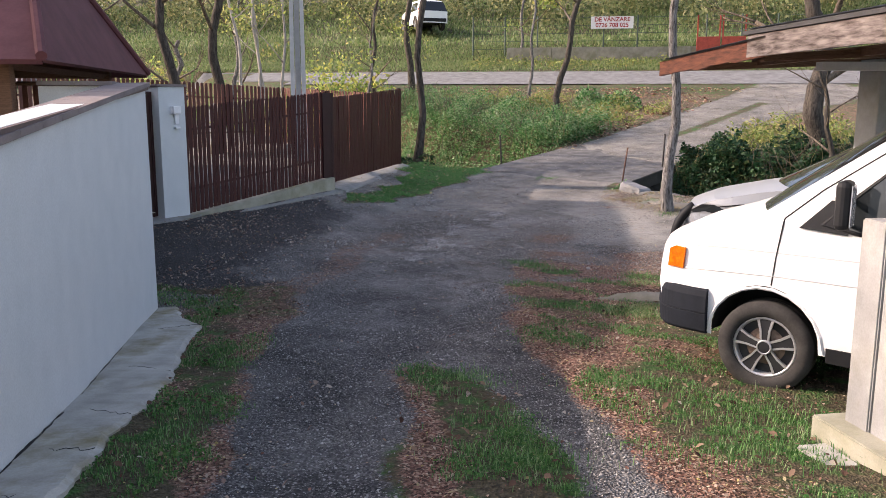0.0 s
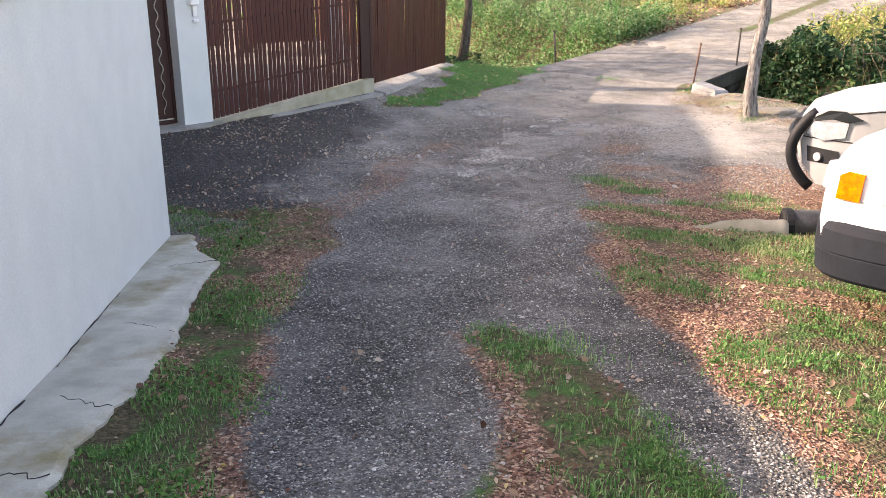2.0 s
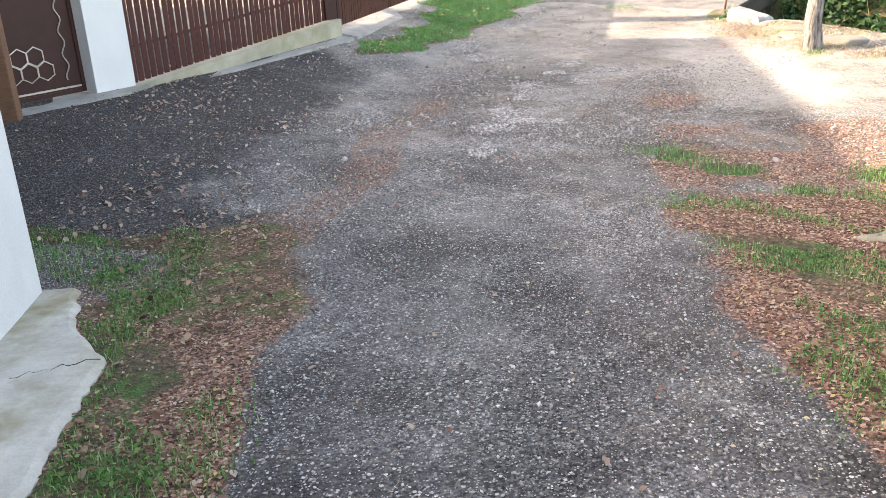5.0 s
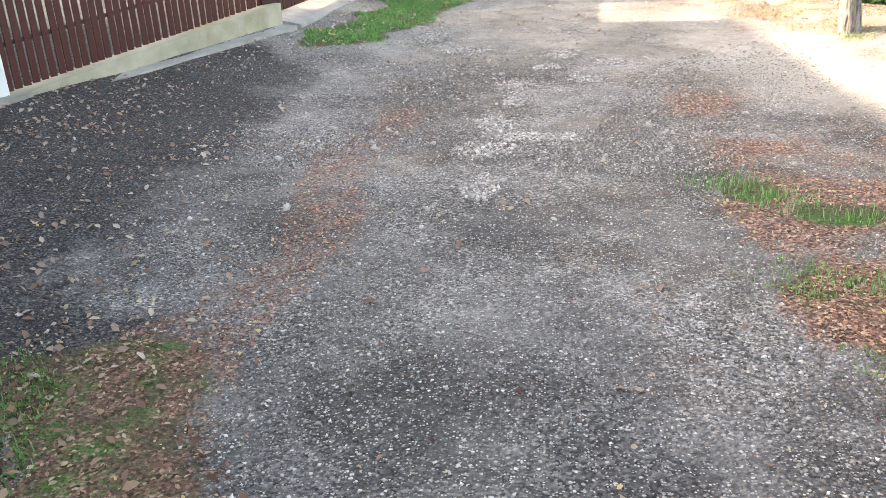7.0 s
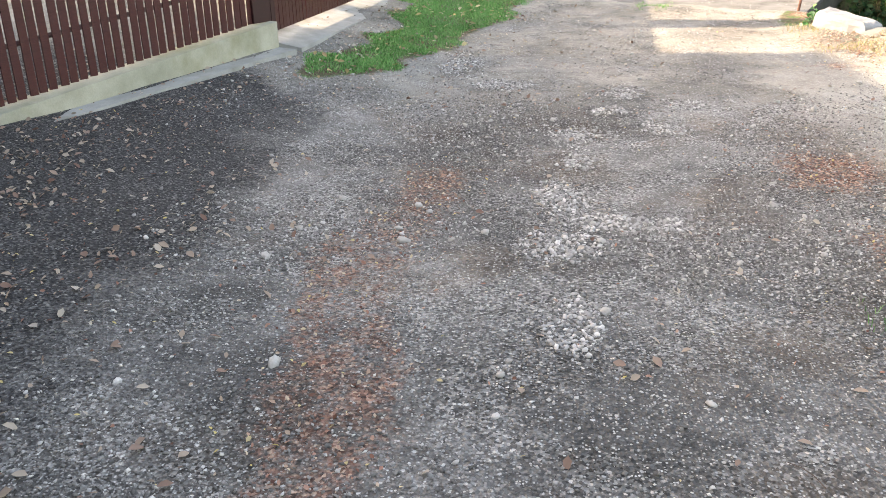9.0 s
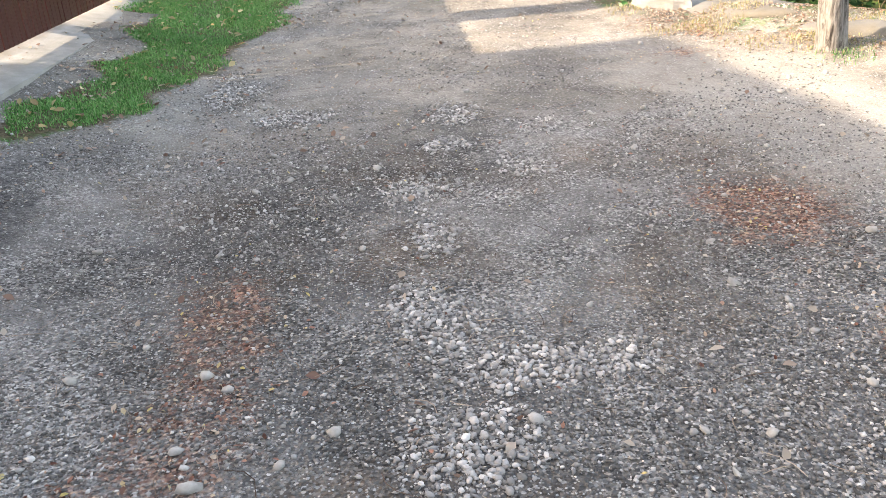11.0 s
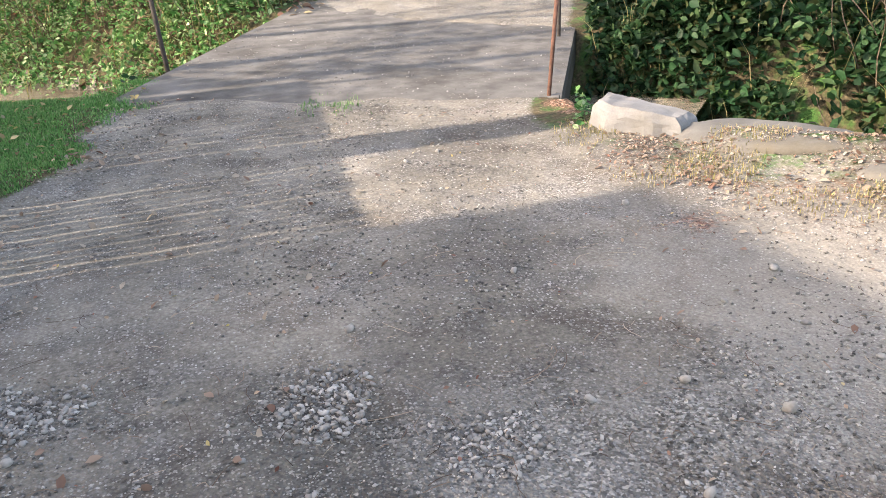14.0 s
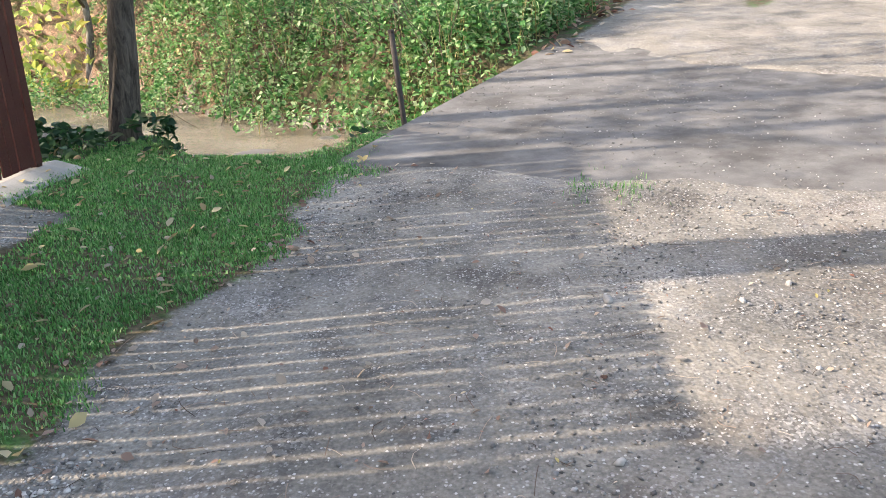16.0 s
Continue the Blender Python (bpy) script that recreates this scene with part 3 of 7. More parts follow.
def slab():
    bm = bmesh.new()
    ys = np.linspace(1.0, 8.0, 150)
    r = random.Random(3)
    rows = []
    for y in ys:
        xo = float(line_x(y, SLAB_EDGE)) + r.uniform(-0.012, 0.012) + 0.05 * noise.noise(Vector((y * 2.6, 3.1, 0))) + 0.025 * noise.noise(Vector((y * 8, 1.7, 0)))
        xi = float(line_x(y, WALL_FOOT)) - 0.05
        z = H(xo, y)
        rows.append([bm.verts.new(p) for p in ((xi, y, z + 0.0), (xo - 0.04, y, z + 0.028 + r.uniform(-0.004, 0.004)), (xo, y, z + 0.01), (xo + 0.01, y, z - 0.15))])
    for a, b in zip(rows, rows[1:]):
        for i in range(3):
            bm.faces.new((a[i], a[i + 1], b[i + 1], b[i]))
    bmesh.ops.recalc_face_normals(bm, faces=bm.faces)
    return tagged(part("footing_slab", bm, M["slab"]), "cracked grey concrete footing slab along the wall", "pavement", kind="structure")


slab()


def cracks():
    """Dark cracks over the slab and the gap at the wall's foot."""
    r = random.Random(8)
    ob = base("slab_cracks", label="dark cracks across the concrete footing slab", category="crack", kind="structure")

    def lay(pts, rad):
        part("crack", tube(bmesh.new(), pts, rad, 5), M["seam"], ob)
    foot = []
    for i in range(50):
        y = 2.6 + 4.3 * i / 49
        x = float(line_x(y, WALL_FOOT)) + 0.004
        foot.append((x + r.uniform(-0.004, 0.008), y, H(float(line_x(y, SLAB_EDGE)), y) + 0.003 + r.uniform(-0.004, 0.004)))
    lay(foot[:22], [0.004 + r.uniform(-0.003, 0.006) for _ in range(22)])
    lay(foot[26:42], [0.004 + r.uniform(-0.003, 0.003) for _ in range(16)])
    for y0 in (3.1, 3.75, 4.5, 5.6, 6.9):
        pts = []
        dy = r.uniform(-0.3, 0.3)
        for i in range(12):
            k = i / 11
            y = y0 + dy * k + r.uniform(-0.03, 0.03)
            xi, xo = float(line_x(y, WALL_FOOT)), float(line_x(y, SLAB_EDGE))
            z = H(xo, y)
            x = xi + (xo - 0.02 - xi) * (0.35 + 0.65 * k)
            pts.append((x, y, z + 0.028 * (0.35 + 0.65 * k) + 0.001))
        lay(pts, 0.0022)


cracks()


def gate_pillar():
    ob = base("gate_pillar", label="square gate pillar rendered pale blue-grey", category="pillar")
    d = (Vector((*FENCE_B, 0)) - Vector((*FENCE_A, 0))).normalized()
    n = d.cross(Vector((0, 0, 1)))
    a = Vector((*FENCE_A, 0)) + n * 0.06
    q = [a, a - d * 0.5, a - d * 0.5 - n * 0.42, a - n * 0.42]
    part("shaft", prism(bmesh.new(), [(p.x, p.y) for p in q], lambda x, y: H(x, y) - 0.4, 1.66), M["render_white"], ob)
    e = 0.03
    q = [a + d * e + n * e, a - d * (0.5 + e) + n * e, a - d * (0.5 + e) - n * (0.42 + e), a + d * e - n * (0.42 + e)]
    part("cap", prism(bmesh.new(), [(p.x, p.y) for p in q], 1.663, 1.7), M["coping"], ob)
    return ob


gate_pillar()


def slat_fence(name, a, b, top0, top1, foot, pitch=0.088, width=0.066, label="", mat="slat", posts=2, low=None):
    """Upright rounded-top slats on two rails between posts."""
    ob = base(name, label=label, category="fence", group="garden fence runs" if name == "garden_fence" else "")
    a, b = Vector((*a, 0)), Vector((*b, 0))
    d = (b - a)
    length = d.length
    d.normalize()
    n = d.cross(Vector((0, 0, 1)))
    ang = math.degrees(math.atan2(d.y, d.x))
    count = int(length / pitch)
    shared = {}
    for i in range(count):
        k = (i + 0.5 + (random.uniform(-0.1, 0.1) if 0 < i < count - 1 else 0)) / count
        p = a + (b - a) * k
        z0, z1 = foot(k), top0 + (top1 - top0) * k
        h = z1 - z0
        key = round(h, 2)
        if key not in shared:
            bm = bmesh.new()
            w = width / 2
            prof = [(-w, 0), (w, 0), (w, key - 0.03), (w * 0.6, key - 0.008), (0, key), (-w * 0.6, key - 0.008), (-w, key - 0.03)]
            f = [bm.verts.new((u, -0.006, v)) for u, v in prof]
            g = [bm.verts.new((u, 0.006, v)) for u, v in prof]
            m = len(prof)
            bm.faces.new(f)
            bm.faces.new(g[::-1])
            for j in range(m):
                bm.faces.new((f[j], f[(j + 1) % m], g[(j + 1) % m], g[j]))
            bmesh.ops.recalc_face_normals(bm, faces=bm.faces)
            me = bpy.data.meshes.new("slat")
            bm.to_mesh(me)
            bm.free()
            me.materials.append(M[mat])
            shared[key] = me
        o = new("slat", shared[key])
        o.parent = ob
        o.matrix_basis = pose(p.x, p.y, z0, random.uniform(-0.4, 0.4), 0, ang + random.uniform(-1.5, 1.5))
    for hgt in (0.22, 0.78):
        z0 = foot(0) + (top0 - foot(0)) * hgt
        z1 = foot(1) + (top1 - foot(1)) * hgt
        bm = bmesh.new()
        p, q = a - n * 0.032, b - n * 0.032
        tube(bm, [(p.x, p.y, z0), (q.x, q.y, z1)], 0.02, 4)
        part("rail", bm, M["steel_brown"], ob)
    for i in range(posts):
        k = i / max(1, posts - 1)
        p = a + (b - a) * k - n * 0.05
        z0, z1 = foot(k) - 0.02, top0 + (top1 - top0) * k
        part("post", boxed((p.x, p.y, (z0 + z1) / 2), (0.06, 0.06, z1 - z0 + 0.02), ang, 0.004), M["steel_brown"], ob)
    return ob


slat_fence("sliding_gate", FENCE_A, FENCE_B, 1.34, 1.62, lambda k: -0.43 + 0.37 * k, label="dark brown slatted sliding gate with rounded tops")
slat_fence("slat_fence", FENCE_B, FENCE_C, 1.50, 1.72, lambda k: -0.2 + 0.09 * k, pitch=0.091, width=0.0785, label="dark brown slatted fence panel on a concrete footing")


def corner_board():
    d = (Vector((*FENCE_B, 0)) - Vector((*FENCE_A, 0))).normalized()
    p = Vector((*FENCE_B, 0)) - d * 0.1
    ob = base("corner_board", (p.x, p.y, -0.1), math.degrees(math.atan2(d.y, d.x)), "solid dark brown steel panel joining gate and fence", "fence panel")
    part("sheet", boxed((0, -0.02, 0.85), (0.24, 0.03, 1.66), 0, 0.005), M["steel_brown"], ob)
    part("end_post", boxed((0.15, -0.01, 0.84), (0.06, 0.06, 1.7), 0, 0.004), M["steel_brown"], ob)


corner_board()


def plinths():
    a, b, c = (Vector((*p, 0)) for p in (FENCE_A, FENCE_B, FENCE_C))
    d = (b - a).normalized()
    n = d.cross(Vector((0, 0, 1)))
    ob = base("gate_track_plinth", label="sloping concrete kerb under the sliding gate", category="kerb", kind="structure")
    q = [a + n * 0.12, b + n * 0.12, b - n * 0.1, a - n * 0.1]
    part("kerb", prism(bmesh.new(), [(p.x, p.y) for p in q], lambda x, y: -1.2, lambda x, y: -0.445 + 0.37 * (y - a.y) / (b.y - a.y)), M["plinth"], ob)
    q = [a + n * 0.28 - d * 0.9, b + n * 0.34, b + n * 0.1, a + n * 0.1 - d * 0.9]
    part("kerb_foot", prism(bmesh.new(), [(p.x, p.y) for p in q], lambda x, y: -1.2, lambda x, y: -0.52 + 0.2 * (y - a.y) / (b.y - a.y)), M["footing"], ob)
    d = (c - b).normalized()
    n = d.cross(Vector((0, 0, 1)))
    ob = base("fence_footing", label="pale concrete footing under the slatted fence", category="kerb", kind="structure")
    q = [b + n * 0.33, c + n * 0.36 - d * 0.1, c + n * 0.3 + d * 0.16, c - n * 0.02 + d * 0.2, c - n * 0.15 + d * 0.05, b - n * 0.15]
    part("footing", prism(bmesh.new(), [(p.x, p.y) for p in q], lambda x, y: -1.2, lambda x, y: -0.24 + 0.1 * (y - b.y) / (c.y - b.y) - 0.35 * max(0, (Vector((x, y, 0)) - b).dot(n) - 0.06)), M["footing"], ob)


plinths()
# ---- materials of the things ----
M.update({
    "van_white": plain("white_car_paint", (0.78, 0.78, 0.77), 0.25, 0, 0.5, 0.03, 2, 30, 0.0),
    "silver_paint": plain("pale_silver_paint", (0.43, 0.435, 0.44), 0.3, 0.3, 0.5, 0.04, 2, 30, 0.0),
    "black_plastic": plain("black_plastic", (0.016, 0.017, 0.019), 0.6, 0, 0.2, 0.15),
    "bumper_plastic": plain("grey_black_bumper", (0.016, 0.019, 0.025), 0.7, 0, 0.12, 0.2),
    "pipe": plain("scuffed_pipe", (0.05, 0.051, 0.054), 0.5, 0, 0.4, 0.6, 9, 50, 0.2),
    "rubber": plain("tyre_rubber", (0.05, 0.047, 0.044), 0.85, 0, 0.2, 0.35, 8, 60, 0.2),
    "rim_silver": plain("wheel_silver", (0.5, 0.5, 0.5), 0.35, 0.6, 0.5, 0.1),
    "rim_black": plain("wheel_black", (0.03, 0.03, 0.032), 0.4, 0.2, 0.5, 0.15),
    "brake": plain("rusty_brake", (0.22, 0.16, 0.12), 0.7, 0.5, 0.4, 0.4, 20),
    "glass": glass("car_glass"),
    "lamp_glass": plain("lamp_glass", (0.5, 0.53, 0.56), 0.08, 0.4, 0.6, 0.2, 15),
    "orange": plain("orange_lens", (0.8, 0.15, 0.006), 0.15, 0, 0.6, 0.35, 25, 60, 0.3),
    "red_lens": plain("red_lens", (0.5, 0.02, 0.02), 0.2, 0, 0.6),
    "roof_brown": plain("brown_roof_sheet", (0.13, 0.05, 0.055), 0.75, 0, 0.15, 0.18, 3, 40, 0.2),
    "timber": wood("brown_timber", (0.1, 0.05, 0.03), (0.2, 0.11, 0.07)),
    "fascia_red": wood("reddish_plank", (0.04, 0.015, 0.01), (0.15, 0.052, 0.03), 0.8, (2, 0.15, 4), 0.3),
    "fascia_grey": wood("weathered_plank", (0.03, 0.02, 0.018), (0.22, 0.19, 0.178), 0.9, (2, 0.12, 4), 0.3),
    "dark_sheet": plain("dark_roof_sheet", (0.05, 0.05, 0.052), 0.6, 0.3, 0.4, 0.3, 4),
    "sign_white": plain("white_sign_board", (0.75, 0.74, 0.72), 0.5, 0, 0.3, 0.05),
    "sign_red": plain("red_sign_paint", (0.35, 0.03, 0.03), 0.6, 0, 0.3, 0.1),
    "gate_red": plain("red_gate_paint", (0.35, 0.06, 0.04), 0.6, 0, 0.3, 0.25),
    "green_steel": plain("green_fence_post", (0.05, 0.08, 0.06), 0.6),
    "brick": plain("red_brick", (0.33, 0.12, 0.07), 0.9, 0, 0.2, 0.35, 9),
    "white_box": plain("white_plastic_box", (0.75, 0.76, 0.78), 0.4, 0, 0.4, 0.05),
    "ornament": plain("bright_steel_ornament", (0.45, 0.42, 0.4), 0.4, 0.7, 0.5, 0.2),
    "leaf_green": leafy("fresh_green_leaves", (0.03, 0.12, 0.036), (0.085, 0.26, 0.078), (0.2, 0.4, 0.15), (0.46, 0.55, 0.34)),
    "leaf_dark": leafy("bramble_leaves", (0.008, 0.034, 0.015), (0.015, 0.058, 0.024), (0.028, 0.095, 0.038), (0.066, 0.135, 0.058), (0.07, 0.075, 0.032)),
    "leaf_yellow": leafy("autumn_yellow_leaves", (0.17, 0.26, 0.06), (0.3, 0.42, 0.11), (0.5, 0.54, 0.16), (0.62, 0.53, 0.16)),
    "leaf_olive": leafy("olive_autumn_leaves", (0.13, 0.2, 0.06), (0.25, 0.33, 0.09), (0.42, 0.45, 0.15), (0.44, 0.33, 0.15)),
    "leaf_fallen": leafy("fallen_leaves", (0.1, 0.045, 0.034), (0.27, 0.13, 0.095), (0.42, 0.225, 0.17), (0.48, 0.35, 0.26), (0.58, 0.48, 0.38), (0.56, 0.45, 0.17), rough=0.8),
    "leaf_pale": leafy("pale_dry_leaves", (0.2, 0.11, 0.085), (0.36, 0.25, 0.2), (0.42, 0.34, 0.27), (0.54, 0.47, 0.4), rough=0.85),
    "grass": leafy("grass_blades", (0.035, 0.13, 0.035), (0.075, 0.23, 0.06), (0.16, 0.35, 0.11), (0.36, 0.45, 0.24)),
    "leaf_brown": leafy("curled_brown_leaves", (0.06, 0.03, 0.022), (0.16, 0.085, 0.06), (0.28, 0.17, 0.12), (0.42, 0.3, 0.2), rough=0.8),
    "leaf_turf": leafy("yellow_tan_leaves", (0.3, 0.2, 0.12), (0.5, 0.42, 0.2), (0.6, 0.52, 0.35), rough=0.8),
    "strip_grass": leafy("turf_blades", (0.06, 0.2, 0.06), (0.1, 0.33, 0.085), (0.16, 0.43, 0.13), (0.3, 0.5, 0.22)),
    "pale_grass": leafy("pale_grass", (0.14, 0.21, 0.07), (0.3, 0.36, 0.16), (0.48, 0.48, 0.28)),
    "house_wall": plain("tan_render", (0.3, 0.21, 0.16), 0.9),
    "clover": leafy("clover_leaves", (0.03, 0.11, 0.025), (0.05, 0.17, 0.035), (0.09, 0.24, 0.055), (0.16, 0.27, 0.08)),
    "hill_leaf": leafy("hillside_leaves", (0.07, 0.1, 0.045), (0.15, 0.19, 0.08), (0.28, 0.3, 0.13), (0.38, 0.34, 0.17)),
    "field_grass": leafy("field_grass", (0.11, 0.19, 0.065), (0.19, 0.28, 0.1), (0.28, 0.34, 0.15), (0.36, 0.36, 0.2)),
    "stalk": leafy("dry_stalks", (0.05, 0.035, 0.028), (0.16, 0.11, 0.085), (0.3, 0.22, 0.17), (0.5, 0.42, 0.33), rough=0.8),
    "straw": leafy("dry_grass", (0.2, 0.2, 0.07), (0.36, 0.31, 0.15), (0.5, 0.42, 0.25), rough=0.8),
    "culvert": concrete("culvert_concrete", (0.2, 0.19, 0.15), (0.32, 0.3, 0.25), (0.14, 0.14, 0.08), 0.6),
    "twig": bark("twig_bark", (0.07, 0.055, 0.045), (0.22, 0.18, 0.14)),
})


def stone_material(name, tones):
    """Stones that differ in tone one by one."""
    m = Mat(name, 0.85, 0, 0.25)
    c = m.ramp(m.island(), *[(k, (v, v * 0.965, v * 0.92)) for k, v in zip((0.0, 0.45, 0.8, 1.0), tones)])
    c = m.mix(0.4, c, m.ramp(m.noise(120, 3), (0.3, 0.65), (0.7, 1.05)), "MULTIPLY")
    m.colour(c)
    return m.m


M["pebble"] = stone_material("pebble_stone", (0.085, 0.16, 0.28, 0.58))
M["heap_stone"] = stone_material("heap_stone", (0.13, 0.3, 0.42, 0.6))
M["pebble_pale"] = plain("pale_cobble", (0.38, 0.365, 0.34), 0.85, 0, 0.2, 0.25, 15, 80, 0.2)


def stuff(name, verts, faces, material, label, category, smooth_shade=False):
    """One object of many small pieces; faces index verts."""
    me = bpy.data.meshes.new(name)
    n = faces.shape[1]
    me.vertices.add(len(verts))
    me.vertices.foreach_set("co", np.ascontiguousarray(verts, dtype=np.float32).ravel())
    me.loops.add(faces.size)
    me.loops.foreach_set("vertex_index", faces.astype(np.int32).ravel())
    me.polygons.add(len(faces))
    me.polygons.foreach_set("loop_start", np.arange(0, faces.size, n, dtype=np.int32))
    me.update(calc_edges=True)
    me.validate()
    me.materials.append(material)
    if smooth_shade:
        me.shade_smooth()
    return tagged(new(name, me), label, category, kind="stuff")


def turns(r, n, tilt):
    """n random turns about z, then tilts, as matrices."""
    a, b, c = r.uniform(0, 2 * np.pi, n), r.normal(0, tilt, n), r.normal(0, tilt, n)
    ca, sa, cb, sb, cc, sc = np.cos(a), np.sin(a), np.cos(b), np.sin(b), np.cos(c), np.sin(c)
    z = np.zeros(n)
    o = np.ones(n)
    rz = np.stack([ca, -sa, z, sa, ca, z, z, z, o], -1).reshape(n, 3, 3)
    rx = np.stack([o, z, z, z, cb, -sb, z, sb, cb], -1).reshape(n, 3, 3)
    ry = np.stack([cc, z, sc, z, o, z, -sc, z, cc], -1).reshape(n, 3, 3)
    return rx @ ry @ rz


LEAF_V = np.array([(0, -0.5, 0), (0.3, -0.12, 0.1), (0.22, 0.25, 0.07), (0, 0.5, -0.03), (-0.22, 0.25, 0.07), (-0.3, -0.12, 0.1), (0, 0.05, -0.01)])
LEAF_F = np.array([(0, 1, 6), (1, 2, 6), (2, 3, 6), (3, 4, 6), (4, 5, 6), (5, 0, 6)])
BLADE_F = np.array([(0, 1, 2), (1, 3, 2), (2, 3, 4)])


def leaves_at(r, p, size, tilt):
    n = len(p)
    R = turns(r, n, tilt)
    s = r.uniform(size[0], size[1], n)
    v = np.einsum("nij,kj->nki", R, LEAF_V) * s[:, None, None] + p[:, None, :]
    f = LEAF_F[None] + (np.arange(n) * len(LEAF_V))[:, None, None]
    return v.reshape(-1, 3), f.reshape(-1, 3)


def blades_at(r, p, tall, wide):
    """Bent grass blades at places p."""
    n = len(p)
    a = r.uniform(0, 2 * np.pi, n)
    h = r.uniform(tall[0], tall[1], n)
    lean = r.uniform(0.1, 0.9, n) * h
    w = r.uniform(wide[0], wide[1], n)
    d = np.stack([np.cos(a), np.sin(a), np.zeros(n)], -1)
    q = np.stack([-np.sin(a), np.cos(a), np.zeros(n)], -1)
    up = np.array((0, 0, 1.0))
    v = np.stack([p - q * w[:, None], p + q * w[:, None],
                  p + d * (lean * 0.35)[:, None] + up * (h * 0.62)[:, None] - q * (w * 0.7)[:, None],
                  p + d * (lean * 0.35)[:, None] + up * (h * 0.62)[:, None] + q * (w * 0.7)[:, None],
                  p + d * lean[:, None] + up * (h * 0.9)[:, None]], 1)
    f = BLADE_F[None] + (np.arange(n) * 5)[:, None, None]
    return v.reshape(-1, 3), f.reshape(-1, 3)


# ---- trees ----
def limbs(bm, r, p, d, length, rad, depth, tips, sides=7, wild=0.28, keep=0.72):
    """A limb that bends and forks."""
    pts, radii = [p.copy()], [rad]
    n = 5
    for i in range(n):
        d = (d + Vector((r.uniform(-wild, wild), r.uniform(-wild, wild), r.uniform(-wild * 0.4, wild * 0.7))) * 0.5).normalized()
        p = p + d * length / n
        pts.append(p.copy())
        radii.append(rad * (1 - 0.5 * (i + 1) / n))
    tube(bm, pts, radii, max(3, sides))
    if depth == 0:
        tips.append(p)
        tips.append(pts[3])
        return
    for k in range(r.choice((2, 3))):
        at = pts[r.choice((3, 4, 5, 5))]
        e = (d + Vector((r.uniform(-1, 1), r.uniform(-1, 1), r.uniform(-0.3, 0.8))) * 0.75).normalized()
        limbs(bm, r, at, e, length * r.uniform(0.5, 0.8), radii[-1] * keep, depth - 1, tips, sides - 2, wild)


def tree(name, at, tall, rad, lean=(0, 0), mat="bark", label="", leaf=None, clumps=0, depth=3, seed=1, first=0.55, spread=0.5, leaf_size=(0.09, 0.16), boughs=5):
    r = random.Random(seed)
    z = H(*at)
    ob = base(name, (at[0], at[1], z), label=label, category="tree", group={"birch": "birches behind the fence", "hillside_tree": "trees on the hillside", "garden_tree": "trees in the garden", "walnut_tree": "trees in the garden"}.get(name, ""))
    bm = bmesh.new()
    tips = []
    n = 12
    pts, radii = [], []
    for i in range(n + 1):
        k = i / n
        wav = 0.75 * rad * math.sin(k * 17 + seed)
        pts.append(Vector((lean[0] * k * k + wav, lean[1] * k + wav * 0.6, -0.25 + (tall + 0.25) * k)))
        radii.append(rad * (1.35 if i == 0 else 1.1 if i == 1 else 1 - 0.6 * k))
    tube(bm, [pts[0].lerp(pts[1], j / 6) for j in range(6)] + [pts[i].lerp(pts[i + 1], j / 6) for i in range(1, n) for j in range(6)] + [pts[n]],
         [radii[0] + (radii[1] - radii[0]) * j / 6 for j in range(6)] + [radii[i] + (radii[i + 1] - radii[i]) * j / 6 for i in range(1, n) for j in range(6)] + [radii[n]], 24)
    for v in bm.verts:
        k = min(1, max(0, (v.co.z + 0.25) / (tall + 0.25)))
        c = pts[min(n - 1, int(k * n))].lerp(pts[min(n, int(k * n) + 1)], k * n - int(k * n))
        d = Vector((v.co.x - c.x, v.co.y - c.y, 0))
        a = math.atan2(d.y, d.x)
        f = noise.noise(Vector((math.cos(a) * 5.5 + seed, math.sin(a) * 5.5, v.co.z * 1.6))) + 0.5 * noise.noise(Vector((math.cos(a) * 11, math.sin(a) * 11 + seed, v.co.z * 4)))
        v.co += d * 0.11 * f
    part("trunk", bm, M[mat], ob, smooth_shade=True)
    for b in range(boughs):
        bm = bmesh.new()
        k = first + (1 - first) * (b + 0.5) / boughs
        i = min(n, int(k * n))
        a = b * 2.4 + seed
        d = Vector((math.cos(a), math.sin(a), r.uniform(0.4, 1.0))).normalized()
        limbs(bm, r, pts[i], d, tall * spread * r.uniform(0.3, 0.5), radii[i] * 0.5, depth - 1, tips, 6)
        part("bough", bm, M["twig" if mat != "bark_pale" else "bark_pale"], ob, smooth_shade=True)
    if leaf:
        q = np.random.RandomState(seed)
        c = np.array([tuple(t) for t in tips])
        c = c[q.randint(0, len(c), clumps)] + q.normal(0, 0.16, (clumps, 3)) * np.array((1.3, 1.3, 1)) * (tall / 6)
        v, f = leaves_at(q, c, leaf_size, 0.9)
        me_ob = stuff("foliage", v, f, M[leaf], "", "")
        del me_ob["kind"]
        me_ob.parent = ob
    return ob


tree("roadside_tree", (1.33, 16.27), 7.5, 0.098, (-0.15, 0.1), "bark", "slender locust trunk with grey furrowed bark on the stream bank", depth=3, seed=3, first=0.6)
tree("stream_tree", (-4.62, 21.5), 8.5, 0.1, (0.15, 0.2), "bark_dark", "dark-barked tree on the stream bank beside the fence", "leaf_olive", 500, seed=5, first=0.5)
tree("stream_tree", (-8.0, 35.2), 10.0, 0.14, (0.1, -0.2), "bark_dark", "dark trunk on the slope below the road", "leaf_olive", 300, seed=6, first=0.5)
tree("bank_tree", (-1.45, 28.5), 7.0, 0.12, (1.9, 0.3), "bark_dark", "leaning dark tree on the far bank", "leaf_olive", 300, seed=8, first=0.5)
